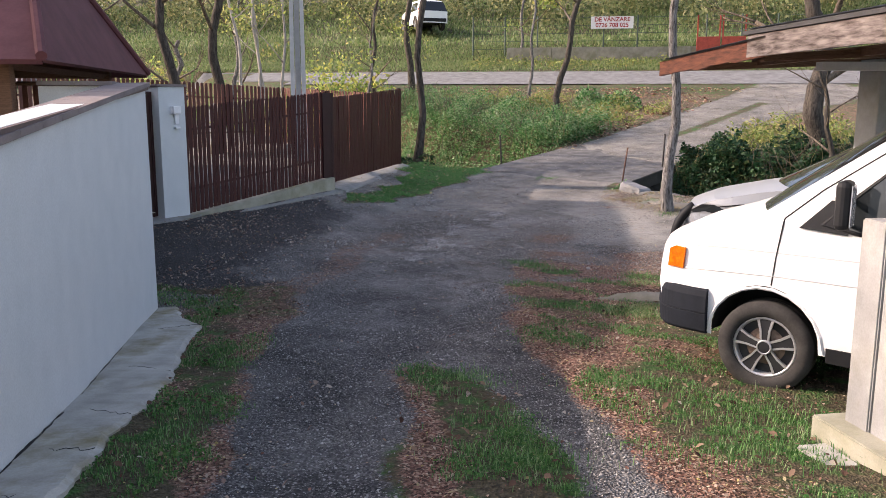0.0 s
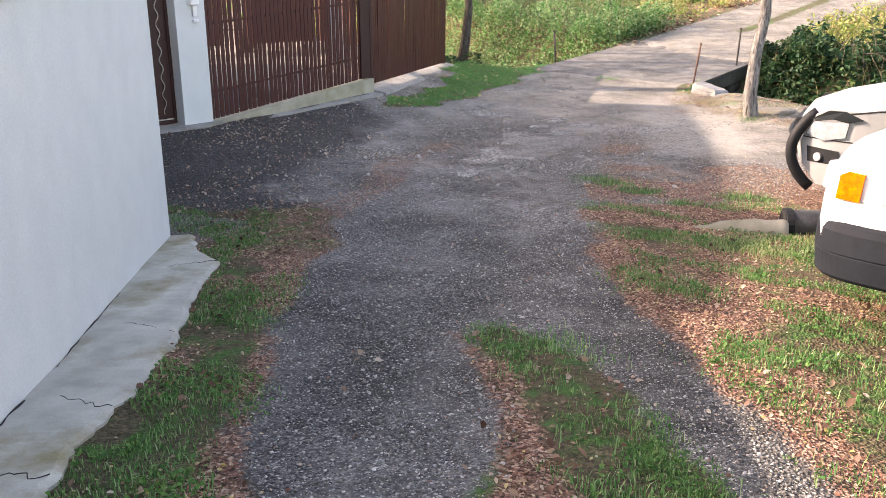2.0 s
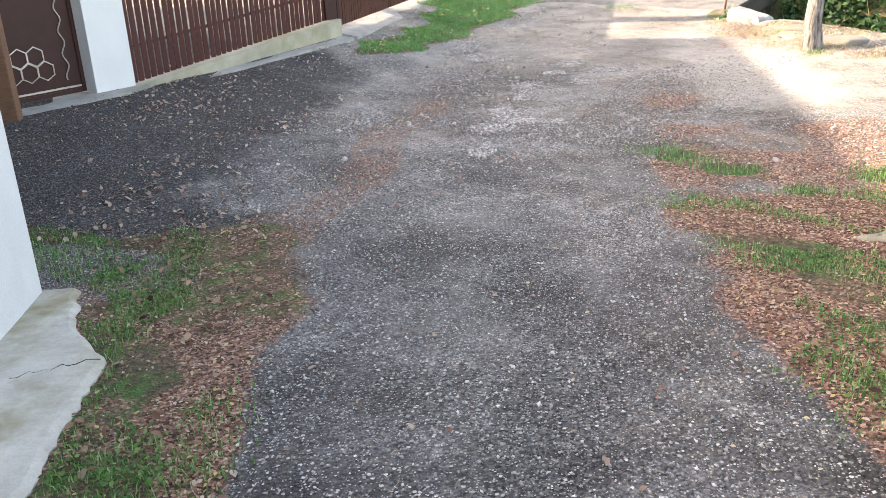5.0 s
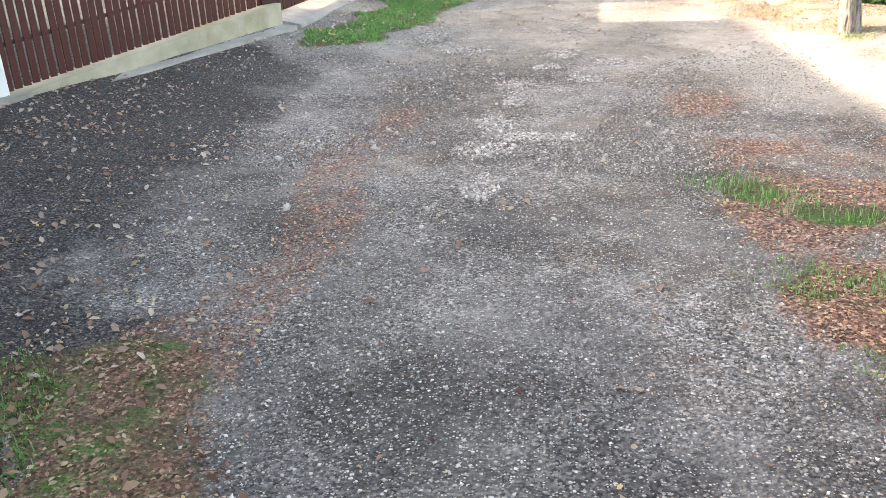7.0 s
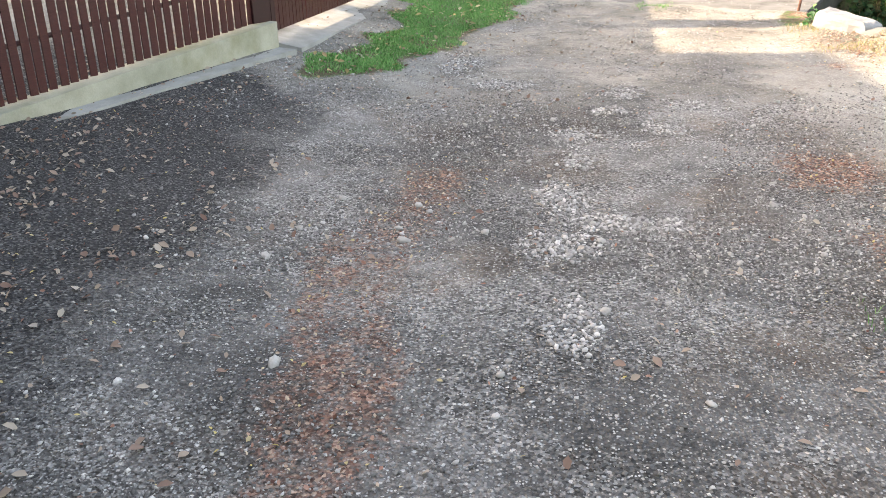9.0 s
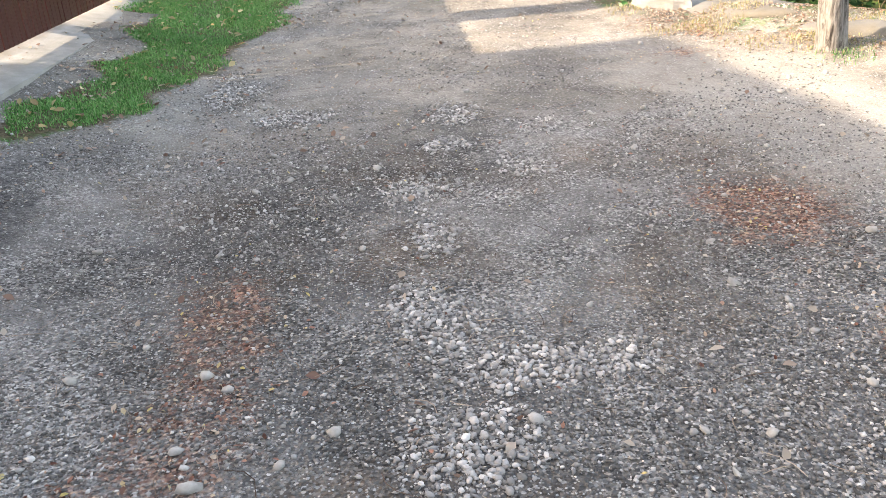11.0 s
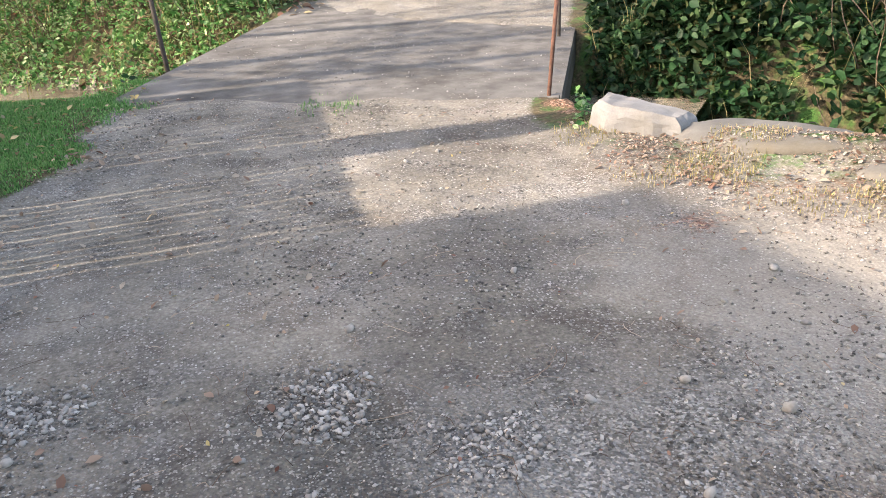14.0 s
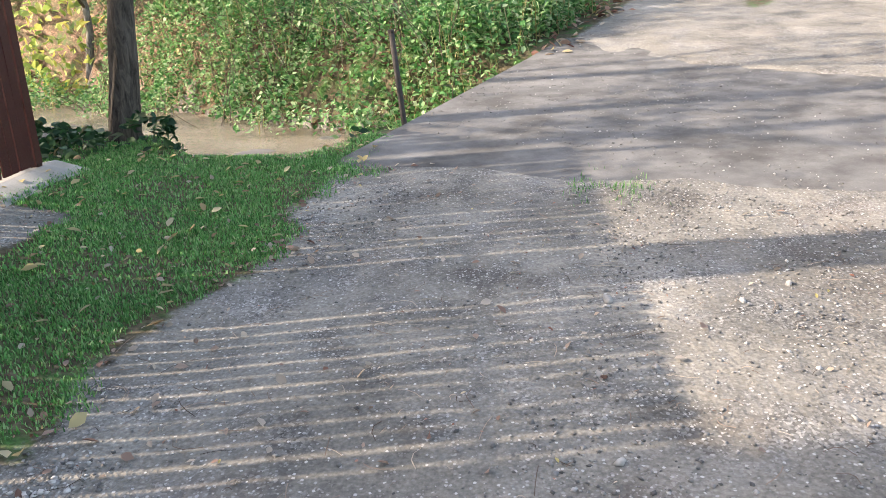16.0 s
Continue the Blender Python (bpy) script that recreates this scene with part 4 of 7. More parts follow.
tree("sapling", (-2.75, 33.5), 5.5, 0.07, (0.2, 0), "bark", "thin grey sapling below the road", "leaf_yellow", 150, seed=9, first=0.5, depth=2)
tree("garden_tree", (-10.9, 20.4), 8.0, 0.15, (-0.7, 0), "bark_dark", "dark leaning garden tree behind the slatted fence", "leaf_yellow", 800, seed=10, first=0.4)
tree("garden_tree", (-10.7, 22.6), 8.5, 0.16, (0.2, 0), "bark_dark", "dark upright garden tree behind the slatted fence", "leaf_yellow", 900, seed=11, first=0.4)
for i, (dx, ln) in enumerate(((0, -1.1), (0.5, -0.5), (0.62, -0.9), (1.1, 0.25))):
    tree("birch", (-11.6 + dx, 26.5 + 0.2 * i), 7.5, 0.065, (ln, 0), "bark_pale", "slim pale birch stem behind the fence", "leaf_yellow", 250, seed=20 + i, depth=2, first=0.5)
tree("fruit_tree", (-8.9, 32.6), 5.0, 0.09, (0.25, 0.1), "bark_dark", "small bare-branched fruit tree behind the fence", "leaf_yellow", 260, seed=12, first=0.25, spread=0.75)
tree("fruit_tree", (-14.4, 27.0), 3.0, 0.15, (0.3, 0.1), "bark", "old crooked fruit tree with pale branches", seed=14, first=0.3, spread=0.9)
tree("walnut_tree", (-17.0, 26.0), 6.5, 0.12, (0.0, 0.1), "bark", "garden tree with yellow-green leaves", "leaf_yellow", 800, seed=15, first=0.25, spread=0.7)
tree("walnut_tree", (-14.0, 31.0), 6.5, 0.12, (0.3, 0.1), "bark", "garden tree with yellow-green leaves", "leaf_olive", 700, seed=16, first=0.2, spread=0.75)
tree("yellow_tree", (-8.6, 31.0), 5.0, 0.07, (0.2, 0.1), "bark", "young tree with yellow autumn leaves", "leaf_yellow", 350, seed=17, first=0.2, spread=0.7)
tree("yellow_tree", (-4.4, 47.0), 6.5, 0.08, (0.3, 0.1), "bark", "young roadside tree with yellow autumn leaves", "leaf_yellow", 1300, seed=18, first=0.25, spread=0.6, leaf_size=(0.15, 0.3))
tree("bank_willow", (4.95, 20.6), 6.5, 0.24, (-0.6, 0.4), "bark_dark", "thick dark tree leaning over the stream bank", seed=19, first=0.35, spread=0.7, boughs=7)
tree("bank_elder", (4.9, 19.2), 3.0, 0.07, (-0.5, 0.0), "bark_dark", "gnarled pale bush stem on the stream bank", seed=21, first=0.3, spread=0.9)
tree("bank_elder", (6.2, 19.0), 3.2, 0.08, (-0.4, 0.1), "bark", "crooked bare stem on the stream bank", seed=22, first=0.3, spread=0.9)
for i in range(13):
    r = random.Random(40 + i)
    x, y = -48 + 8.0 * i + r.uniform(-3, 3), r.uniform(62, 80)
    tree("hillside_tree", (x, y), r.uniform(5, 8), 0.16, (r.uniform(-0.5, 0.5), 0), "bark_dark", "broadleaf tree on the hillside turning yellow", r.choice(("leaf_yellow", "leaf_olive", "leaf_olive", "leaf_green")),
         3600, seed=50 + i, first=0.1, spread=0.7, leaf_size=(0.18, 0.42), depth=3)


# ---- shrubs, nettles and brambles ----
def thicket(name, spots, count, tall, mat, label, seed, size, bent=0.8, stems=0, gap=0.5):
    """Leaves on stems over the ground round the given spots (x, y, radius)."""
    r = np.random.RandomState(seed)
    spots = np.array(spots)
    pick = r.choice(len(spots), count, p=spots[:, 2] ** 2 / np.sum(spots[:, 2] ** 2))
    a, d = r.uniform(0, 2 * np.pi, count), np.sqrt(r.uniform(0, 1, count))
    x = spots[pick, 0] + spots[pick, 2] * d * np.cos(a)
    y = spots[pick, 1] + spots[pick, 2] * d * np.sin(a)
    lump = 0.62 + 0.38 * np.sin(x * 4.1 + 1.3 * np.sin(y * 3.3)) * np.sin(y * 3.7 + seed)
    top = tall * lump * np.sqrt(np.clip(1.08 - d * d, 0, 1))
    z = height(x, y) + top * (1 - r.uniform(0, 1, count) ** 2 * 0.9)
    ok = ((z > -0.74) | (x > 1)) & (np.abs(off_lane(x, y)) > 2.0)
    p = np.stack([x, y, z], -1)[ok]
    v, f = leaves_at(r, p, size, bent)
    stuff(name, v, f, M[mat], label, "shrub")
    if stems:
        i = r.choice(len(p), stems)
        q = p[i].copy()
        q[:, 2] = height(q[:, 0], q[:, 1])
        v, f = blades_at(r, q, (tall * 0.6, tall * 1.1), (0.004, 0.008))
        stuff("stalks", v, f, M["straw"], "thin dry brown stalks in the thicket", "stalks")


def far_bank(k0, k1, s0, s1, n, rad, seed):
    r = random.Random(seed)
    t = np.array((0.77, -0.64))
    out = []
    for _ in range(n):
        p = BANK + BANK_N * r.uniform(s0, s1) + t * r.uniform(k0, k1)
        out.append((p[0], p[1], rad * r.uniform(0.6, 1.2)))
    return out


thicket("nettle_bed", far_bank(-16, -6.0, 2.95, 7.2, 95, 0.85, 1), 62000, 0.95, "leaf_green", "lush green nettles on the far stream bank", 1, (0.04, 0.095), 0.6, 900)
thicket("nettle_bed", far_bank(-18, -7.5, 7.5, 11.5, 22, 0.75, 2), 5000, 0.7, "leaf_olive", "tangled nettles and weeds below the road", 2, (0.06, 0.12), 0.7, 700)
thicket("dark_shrubs", [(-3.5, 32.6, 0.8), (-4.4, 33.4, 0.7), (-2.4, 32.2, 0.6), (-6.0, 34.0, 0.8), (-0.9, 32.0, 0.5), (-5.2, 31.6, 0.5), (-7.6, 33.0, 0.7)], 4200, 0.75, "leaf_green", "low dark green shrubs on the brown slope below the road", 31, (0.06, 0.12), 0.7, 120)
thicket("bramble_thicket", far_bank(-1.2, 8.5, 3.3, 6.4, 60, 0.8, 3) + far_bank(1.0, 8.0, 1.5, 3.3, 40, 0.55, 33), 33000, 1.0, "leaf_dark", "dark green bramble and ivy over the far bank", 3, (0.07, 0.17), 0.7, 350)
thicket("bramble_thicket", far_bank(-4.0, 9.0, 6.5, 11.0, 50, 0.9, 4), 15000, 0.8, "leaf_olive", "autumn bramble and dry weeds on the bank", 4, (0.07, 0.14), 0.7, 900)
thicket("nettle_clump", [(-5.0, 21.15, 0.35), (-4.35, 21.3, 0.3), (-4.0, 21.55, 0.25), (-5.4, 21.4, 0.4), (-2.8, 21.45, 0.25), (-3.05, 21.75, 0.25)], 620, 0.26, "leaf_dark", "nettles at the edge of the near bank", 5, (0.06, 0.12), 0.6)
thicket("bramble_thicket", [(1.2, 18.85, 0.25), (1.55, 18.35, 0.28), (1.05, 19.25, 0.2), (1.9, 17.75, 0.3), (1.08, 19.55, 0.22), (1.32, 20.0, 0.25), (1.52, 20.5, 0.25)] + [(1.22 + 0.45 * k, 18.9 + 0.893 * k, 0.35) for k in (0.6, 1.2, 1.9, 2.6, 3.3, 4.0)] + [(1.75 + 0.4 * (i % 4), 19.3 + 0.55 * (i // 4) + 0.1 * (i % 3), 0.4) for i in range(24)], 15000, 0.75, "leaf_dark", "bramble sprawling in the dark gap beside the bridge", 16, (0.05, 0.13), 0.7, 120)
thicket("bank_weeds", [(0.45, 18.75, 0.28), (0.3, 18.95, 0.2), (0.65, 18.35, 0.15), (0.2, 18.5, 0.2), (0.0, 18.55, 0.14), (0.75, 18.95, 0.25)], 1100, 0.2, "leaf_green", "green weeds beside the pale rock", 6, (0.03, 0.07), 0.6)
thicket("roadside_weeds", [(-6 + 2.2 * i, 45.0 + 0.5 * math.sin(i * 2.0), 1.3) for i in range(14)], 5200, 0.5, "leaf_olive", "green weeds on the bank above the road", 7, (0.07, 0.15), 0.7)
thicket("green_bush", [(0.3, 33.0, 0.7), (1.0, 32.6, 0.5), (-0.5, 33.4, 0.6)], 1500, 0.9, "leaf_green", "green bush where the lane meets the road", 8, (0.09, 0.16), 0.7)
thicket("hedge", [(-44 + 3.0 * i, 58 + 3 * math.sin(i * 1.7), 3.0) for i in range(32)], 26000, 3.4, "hill_leaf", "overgrown hedge across the hillside", 9, (0.15, 0.34), 0.8, 900)
thicket("leafy_hedge", [(-22 + 1.6 * i, 33 + 1.5 * math.sin(i * 1.3), 1.5) for i in range(9)], 6000, 2.3, "leaf_yellow", "yellow-green hedge beside the road", 10, (0.12, 0.25), 0.8)


def canes(name, spots, count, seed, label):
    """Thin arching brown canes rising out of the undergrowth."""
    r = random.Random(seed)
    bm = bmesh.new()
    for _ in range(count):
        x, y, rad = r.choice(spots)
        x, y = x + r.uniform(-rad, rad), y + r.uniform(-rad, rad)
        if abs(float(off_lane(x, y))) < 2.15:
            continue
        a, tall, run = r.uniform(0, 6.28), r.uniform(0.5, 1.35), r.uniform(0.2, 1.1)
        z = H(x, y)
        pts = []
        for i in range(6):
            k = i / 5
            pts.append((x + run * k * math.cos(a) + 0.05 * math.sin(7 * k + a), y + run * k * math.sin(a), z + tall * (1.9 * k - 1.0 * k * k) + 0.03 * math.sin(9 * k)))
        if abs(float(off_lane(pts[-1][0], pts[-1][1]))) > 2.15:
            tube(bm, pts, [0.008 - 0.001 * i for i in range(6)], 3, False)
    tagged(part(name, bm, M["twig"]), label, "canes", kind="stuff")


canes("bramble_canes", far_bank(0.0, 8.5, 2.6, 7.0, 50, 0.6, 61), 420, 62, "bare brown bramble canes arching over the far bank")
canes("nettle_canes", far_bank(-16, -6.2, 2.9, 7.0, 50, 0.6, 63), 260, 64, "dry brown stems among the nettles on the far bank")


# ---- grass, leaves and stones ----
def scatter(seed, count, x0, x1, y0, y1, weight):
    r = np.random.RandomState(seed)
    x, y = r.uniform(x0, x1, count), r.uniform(y0, y1, count)
    w = zones(x, y)
    ok = r.uniform(0, 1, count) < np.clip(weight(x, y, w, r), 0, 1)
    x, y, w = x[ok], y[ok], {k: v[ok] for k, v in w.items()}
    z = height(x, y) + w["near"] * (w["wob"] * 0.10 + 0.02 * w["island"] + 0.015 * w["verge"] + w["mound"])
    return r, np.stack([x, y, z], -1), w


def patches(x, y, f, seed):
    """Lumpy values between 0 and 1."""
    q = np.random.RandomState(seed)
    v = np.zeros_like(x)
    for _ in range(7):
        a, p = q.uniform(0, 6.28, 2)
        g = f * q.uniform(0.6, 1.9)
        v += np.sin(g * (x * np.cos(a) + y * np.sin(a)) + p)
    return np.clip(0.5 + v / 5.0, 0, 1)


def off_slab(x, y):
    return (x > line_x(y, SLAB_EDGE) + 0.02) | (y > 8.1)


def grass():
    def lawn(x, y, w, r):
        edge = smooth(0.12, 0.26, x - line_x(y, LEDGE) + 0.06 * np.sin(9 * y))
        thick = smooth(0.18, 0.34, patches(x, y, 6.5, 1)) * smooth(2.6, 3.4, y) * smooth(0.08, 0.26, line_x(y, DRIVE_L) - x - 0.45 * smooth(6.2, 7.2, y)) * w["left"]
        g = np.maximum.reduce([w["left"] * 1.2 * (1 - smooth(6.2, 7.2, y) * smooth(-0.6, -0.4, x - line_x(y, DRIVE_L))), w["island"] * edge * 1.3, w["verge"] * 0.9]) * smooth(0.5, 0.68, patches(x, y, 6.5, 1)) * (0.35 + 0.65 * patches(x, y, 16, 3)) * off_slab(x, y)
        g = np.maximum(g, 0.7 * thick * off_slab(x, y))
        return np.maximum.reduce([g * (w["s"] < 0.2), 0.9 * np.exp(-(((x + 1.22) / 0.2) ** 2 + ((y - 19.75) / 0.2) ** 2)) * smooth(0.3, 0.6, patches(x, y, 12, 5)), 0.9 * smooth(0.35, 0.9, w["strip"] + 0.5 * (patches(x, y, 8, 15) - 0.5)) * (0.3 + 0.7 * smooth(0.3, 0.55, patches(x, y, 5, 14))) * (w["s"] < 0.4)]) * (x > -5.2)
    r, p, w = scatter(1, 620000, -5.2, 2.6, 2.6, 21.2, lawn)
    short = w["strip"] > 0.5
    v, f = blades_at(r, p[~short], (0.012, 0.045), (0.0016, 0.0034))
    stuff("grass", v, f, M["grass"], "short patchy green grass on the verges", "grass")
    v, f = blades_at(r, p[short], (0.012, 0.035), (0.002, 0.0045))
    stuff("grass", v, f, M["grass"], "cropped green grass strip beside the fence", "grass")
    r, p, w = scatter(9, 150000, -5.2, -2.2, 15.1, 21.5, lambda x, y, w, r: 0.95 * smooth(0.4, 0.9, w["strip"] + 0.5 * (patches(x, y, 8, 15) - 0.5)) * (0.45 + 0.55 * smooth(0.25, 0.5, patches(x, y, 5, 14))) * (w["s"] < 0.5))
    v, f = blades_at(r, p, (0.01, 0.03), (0.0025, 0.0055))
    stuff("grass", v, f, M["strip_grass"], "dense mown green turf beside the fence", "grass")

    r, p, w = scatter(6, 240000, -4.6, 2.0, 2.8, 9.5, lambda x, y, w, r: 0.5 * np.clip(lawn(x, y, w, r), 0, 1) * smooth(0.35, 0.65, patches(x, y, 9, 12)))
    p[:, 2] += r.uniform(0.005, 0.035, len(p))
    v, f = leaves_at(r, p, (0.01, 0.03), 0.5)
    stuff("clover", v, f, M["clover"], "low broad-leaved weeds among the grass", "weeds")

    def tufts(x, y, w, r):
        t = np.zeros_like(x)
        for a, b, k in ((-0.9, 5.75, 0.16), (-0.95, 5.2, 0.14), (-0.55, 4.7, 0.2), (-0.35, 4.0, 0.22), (0.35, 7.45, 0.12), (0.9, 5.2, 0.35), (1.15, 4.6, 0.35), (0.75, 4.4, 0.25), (0.4, 8.35, 0.25), (0.9, 8.3, 0.3), (-2.3, 4.7, 0.12), (-0.95, 11.2, 0.2), (-0.7, 10.85, 0.2), (-0.35, 10.6, 0.14), (-0.05, 10.05, 0.13), (0.6, 10.45, 0.2), (0.8, 10.4, 0.13), (-0.48, 8.47, 0.08), (-0.05, 6.75, 0.16), (0.2, 5.75, 0.2), (1.3, 16.05, 0.16)):
            t = np.maximum(t, np.exp(-((x - a) ** 2 + (y - b) ** 2) / (k * k)))
        return t
    r, p, w = scatter(2, 200000, -2.7, 1.7, 3.4, 20, tufts)
    v, f = blades_at(r, p, (0.02, 0.065), (0.0016, 0.0035))
    stuff("grass_tufts", v, f, M["grass"], "longer tufts of bright green grass", "grass")
    r, p, w = scatter(3, 160000, 0.1, 3.2, 14.6, 19.2, lambda x, y, w, r: 0.16 * w["rim"] * (w["s"] < 0.35) * smooth(0.4, 0.65, patches(x, y, 5, 2)))
    v, f = blades_at(r, p, (0.015, 0.05), (0.0018, 0.0035))
    stuff("dry_grass", v, f, M["straw"], "dry straw-coloured grass round the boulders", "grass")
    r, p, w = scatter(4, 90000, -0.3, 2.2, 7.5, 9.0, lambda x, y, w, r: 0.7 * np.exp(-((x - 0.9) / 0.65) ** 2 - ((y - 8.4) / 0.3) ** 2) * smooth(0.3, 0.6, patches(x, y, 7, 9)))
    v, f = blades_at(r, p, (0.015, 0.05), (0.002, 0.004))
    stuff("pale_grass", v, f, M["pale_grass"], "pale sunlit grass beside the drain pipe", "grass")
    r, p, w = scatter(5, 130000, -38, 26, 43.4, 48.0, lambda x, y, w, r: 0.3 + 0.7 * patches(x, y, 0.5, 3))
    v, f = blades_at(r, p, (0.08, 0.22), (0.01, 0.02))
    stuff("grass", v, f, M["field_grass"], "sunlit grass bank above the road", "grass")
    r, p, w = scatter(7, 90000, -40, 30, 48, 64, lambda x, y, w, r: 0.3 + 0.7 * patches(x, y, 0.4, 13))
    v, f = blades_at(r, p, (0.12, 0.3), (0.025, 0.05))
    stuff("grass", v, f, M["field_grass"], "sunlit meadow grass on the hillside", "grass")


grass()


def fallen_leaves():
    def drift(x, y, w, r):
        return (np.clip(w["litter"], 0, 1.2) ** 1.6 * 0.7 + 0.012 + 0.12 * w["bitumen"] * patches(x, y, 2.5, 4) + 0.05 * w["strip"]) * off_slab(x, y) * (w["s"] < 0.3)
    r, p, w = scatter(11, 230000, -6.8, 3.0, 2.8, 20.5, drift)
    p[:, 2] += 0.008
    v, f = leaves_at(r, p, (0.009, 0.028), 0.4)
    stuff("fallen_leaves", v, f, M["leaf_fallen"], "reddish brown fallen leaves drifted beside the drive", "leaves")
    r, p, w = scatter(12, 45000, -6.8, 3.0, 2.8, 20.5, lambda x, y, w, r: (0.6 * w["bitumen"] * patches(x, y, 2.2, 4) + 0.02 + 0.4 * np.exp(-((w["strip"] - 0.4) / 0.3) ** 2) * (y > 15) * (x < -2) + 0.1 * w["strip"] + 0.4 * w["rim"]) * off_slab(x, y) * (w["s"] < 0.3))
    p[:, 2] += 0.012
    v, f = leaves_at(r, p, (0.018, 0.06), 0.45)
    stuff("fallen_leaves", v, f, M["leaf_pale"], "pale curled dry leaves", "leaves")
    r, p, w = scatter(14, 34000, 0.1, 3.2, 14.6, 19.2, lambda x, y, w, r: 0.75 * w["rim"] * (w["s"] < 0.3) * smooth(0.25, 0.55, patches(x, y, 4, 22)))
    p[:, 2] += 0.012
    v, f = leaves_at(r, p, (0.009, 0.032), 0.4)
    stuff("fallen_leaves", v, f, M["leaf_pale"], "pale tan leaves and straw round the boulders", "leaves")
    r, p, w = scatter(13, 16000, -9, 6, 24, 38, lambda x, y, w, r: 0.8 * (1 - w["lane"]) * patches(x, y, 1.2, 5))
    p[:, 2] += 0.02
    v, f = leaves_at(r, p, (0.08, 0.16), 0.4)
    stuff("fallen_leaves", v, f, M["leaf_fallen"], "brown leaves on the slope below the road", "leaves")
    r, p, w = scatter(15, 9000, -2.4, 0.8, 27.8, 30.4, lambda x, y, w, r: 0.9 * np.exp(-(((x + 0.8) / 0.75) ** 2 + ((y - 29.1) / 0.6) ** 2)))
    p[:, 2] += 0.05
    v, f = leaves_at(r, p, (0.05, 0.12), 0.4)
    stuff("fallen_leaves", v, f, M["leaf_fallen"], "heap of reddish brown leaves under the leaning tree", "leaves")
    r, p, w = scatter(17, 5000, -4.6, 1.6, 3.4, 9.2, lambda x, y, w, r: (0.75 * w["left"] * smooth(0.35, 0.7, patches(x, y, 4, 31)) + 0.25 * w["island"] + 0.2 * w["verge"]) * off_slab(x, y))
    p[:, 2] += 0.028
    v, f = leaves_at(r, p, (0.02, 0.06), 0.45)
    stuff("fallen_leaves", v, f, M["leaf_brown"], "larger curled brown leaves lying in the grass", "leaves")
    r, p, w = scatter(16, 900, -5.2, -2.2, 15.2, 21.2, lambda x, y, w, r: 0.5 * w["strip"] * (w["s"] < 0.3))
    p[:, 2] += 0.03
    v, f = leaves_at(r, p, (0.03, 0.085), 0.35)
    stuff("fallen_leaves", v, f, M["leaf_turf"], "single yellow and tan leaves lying on the turf", "leaves")


fallen_leaves()
ICO = bmesh.new()
bmesh.ops.create_icosphere(ICO, subdivisions=1, radius=1.0)
ICO_V = np.array([v.co[:] for v in ICO.verts])
ICO_F = np.array([[v.index for v in f.verts] for f in ICO.faces])
ICO.free()
OCT_V = np.array([(1, 0, 0), (0, 1, 0), (-1, 0, 0), (0, -1, 0), (0, 0, 1), (0.1, 0, -1)], float)
OCT_F = np.array([(0, 1, 4), (1, 2, 4), (2, 3, 4), (3, 0, 4), (1, 0, 5), (2, 1, 5), (3, 2, 5), (0, 3, 5)])


def stones_at(r, p, size, shape, faces, power=2.5):
    n = len(p)
    R = turns(r, n, 0.35)
    s = size[0] + (size[1] - size[0]) * r.uniform(0, 1, n) ** power
    v = shape[None] * r.uniform(0.72, 1.2, (n, len(shape), 1)) * np.stack([r.uniform(0.8, 1.35, n), r.uniform(0.7, 1.0, n), r.uniform(0.4, 0.7, n)], -1)[:, None, :]
    v = np.einsum("nij,nkj->nki", R, v) * s[:, None, None]
    q = p + np.array((0, 0, 1)) * (s * 0.25)[:, None]
    f = faces[None] + (np.arange(n) * len(shape))[:, None, None]
    return (v + q[:, None, :]).reshape(-1, 3), f.reshape(-1, 3)


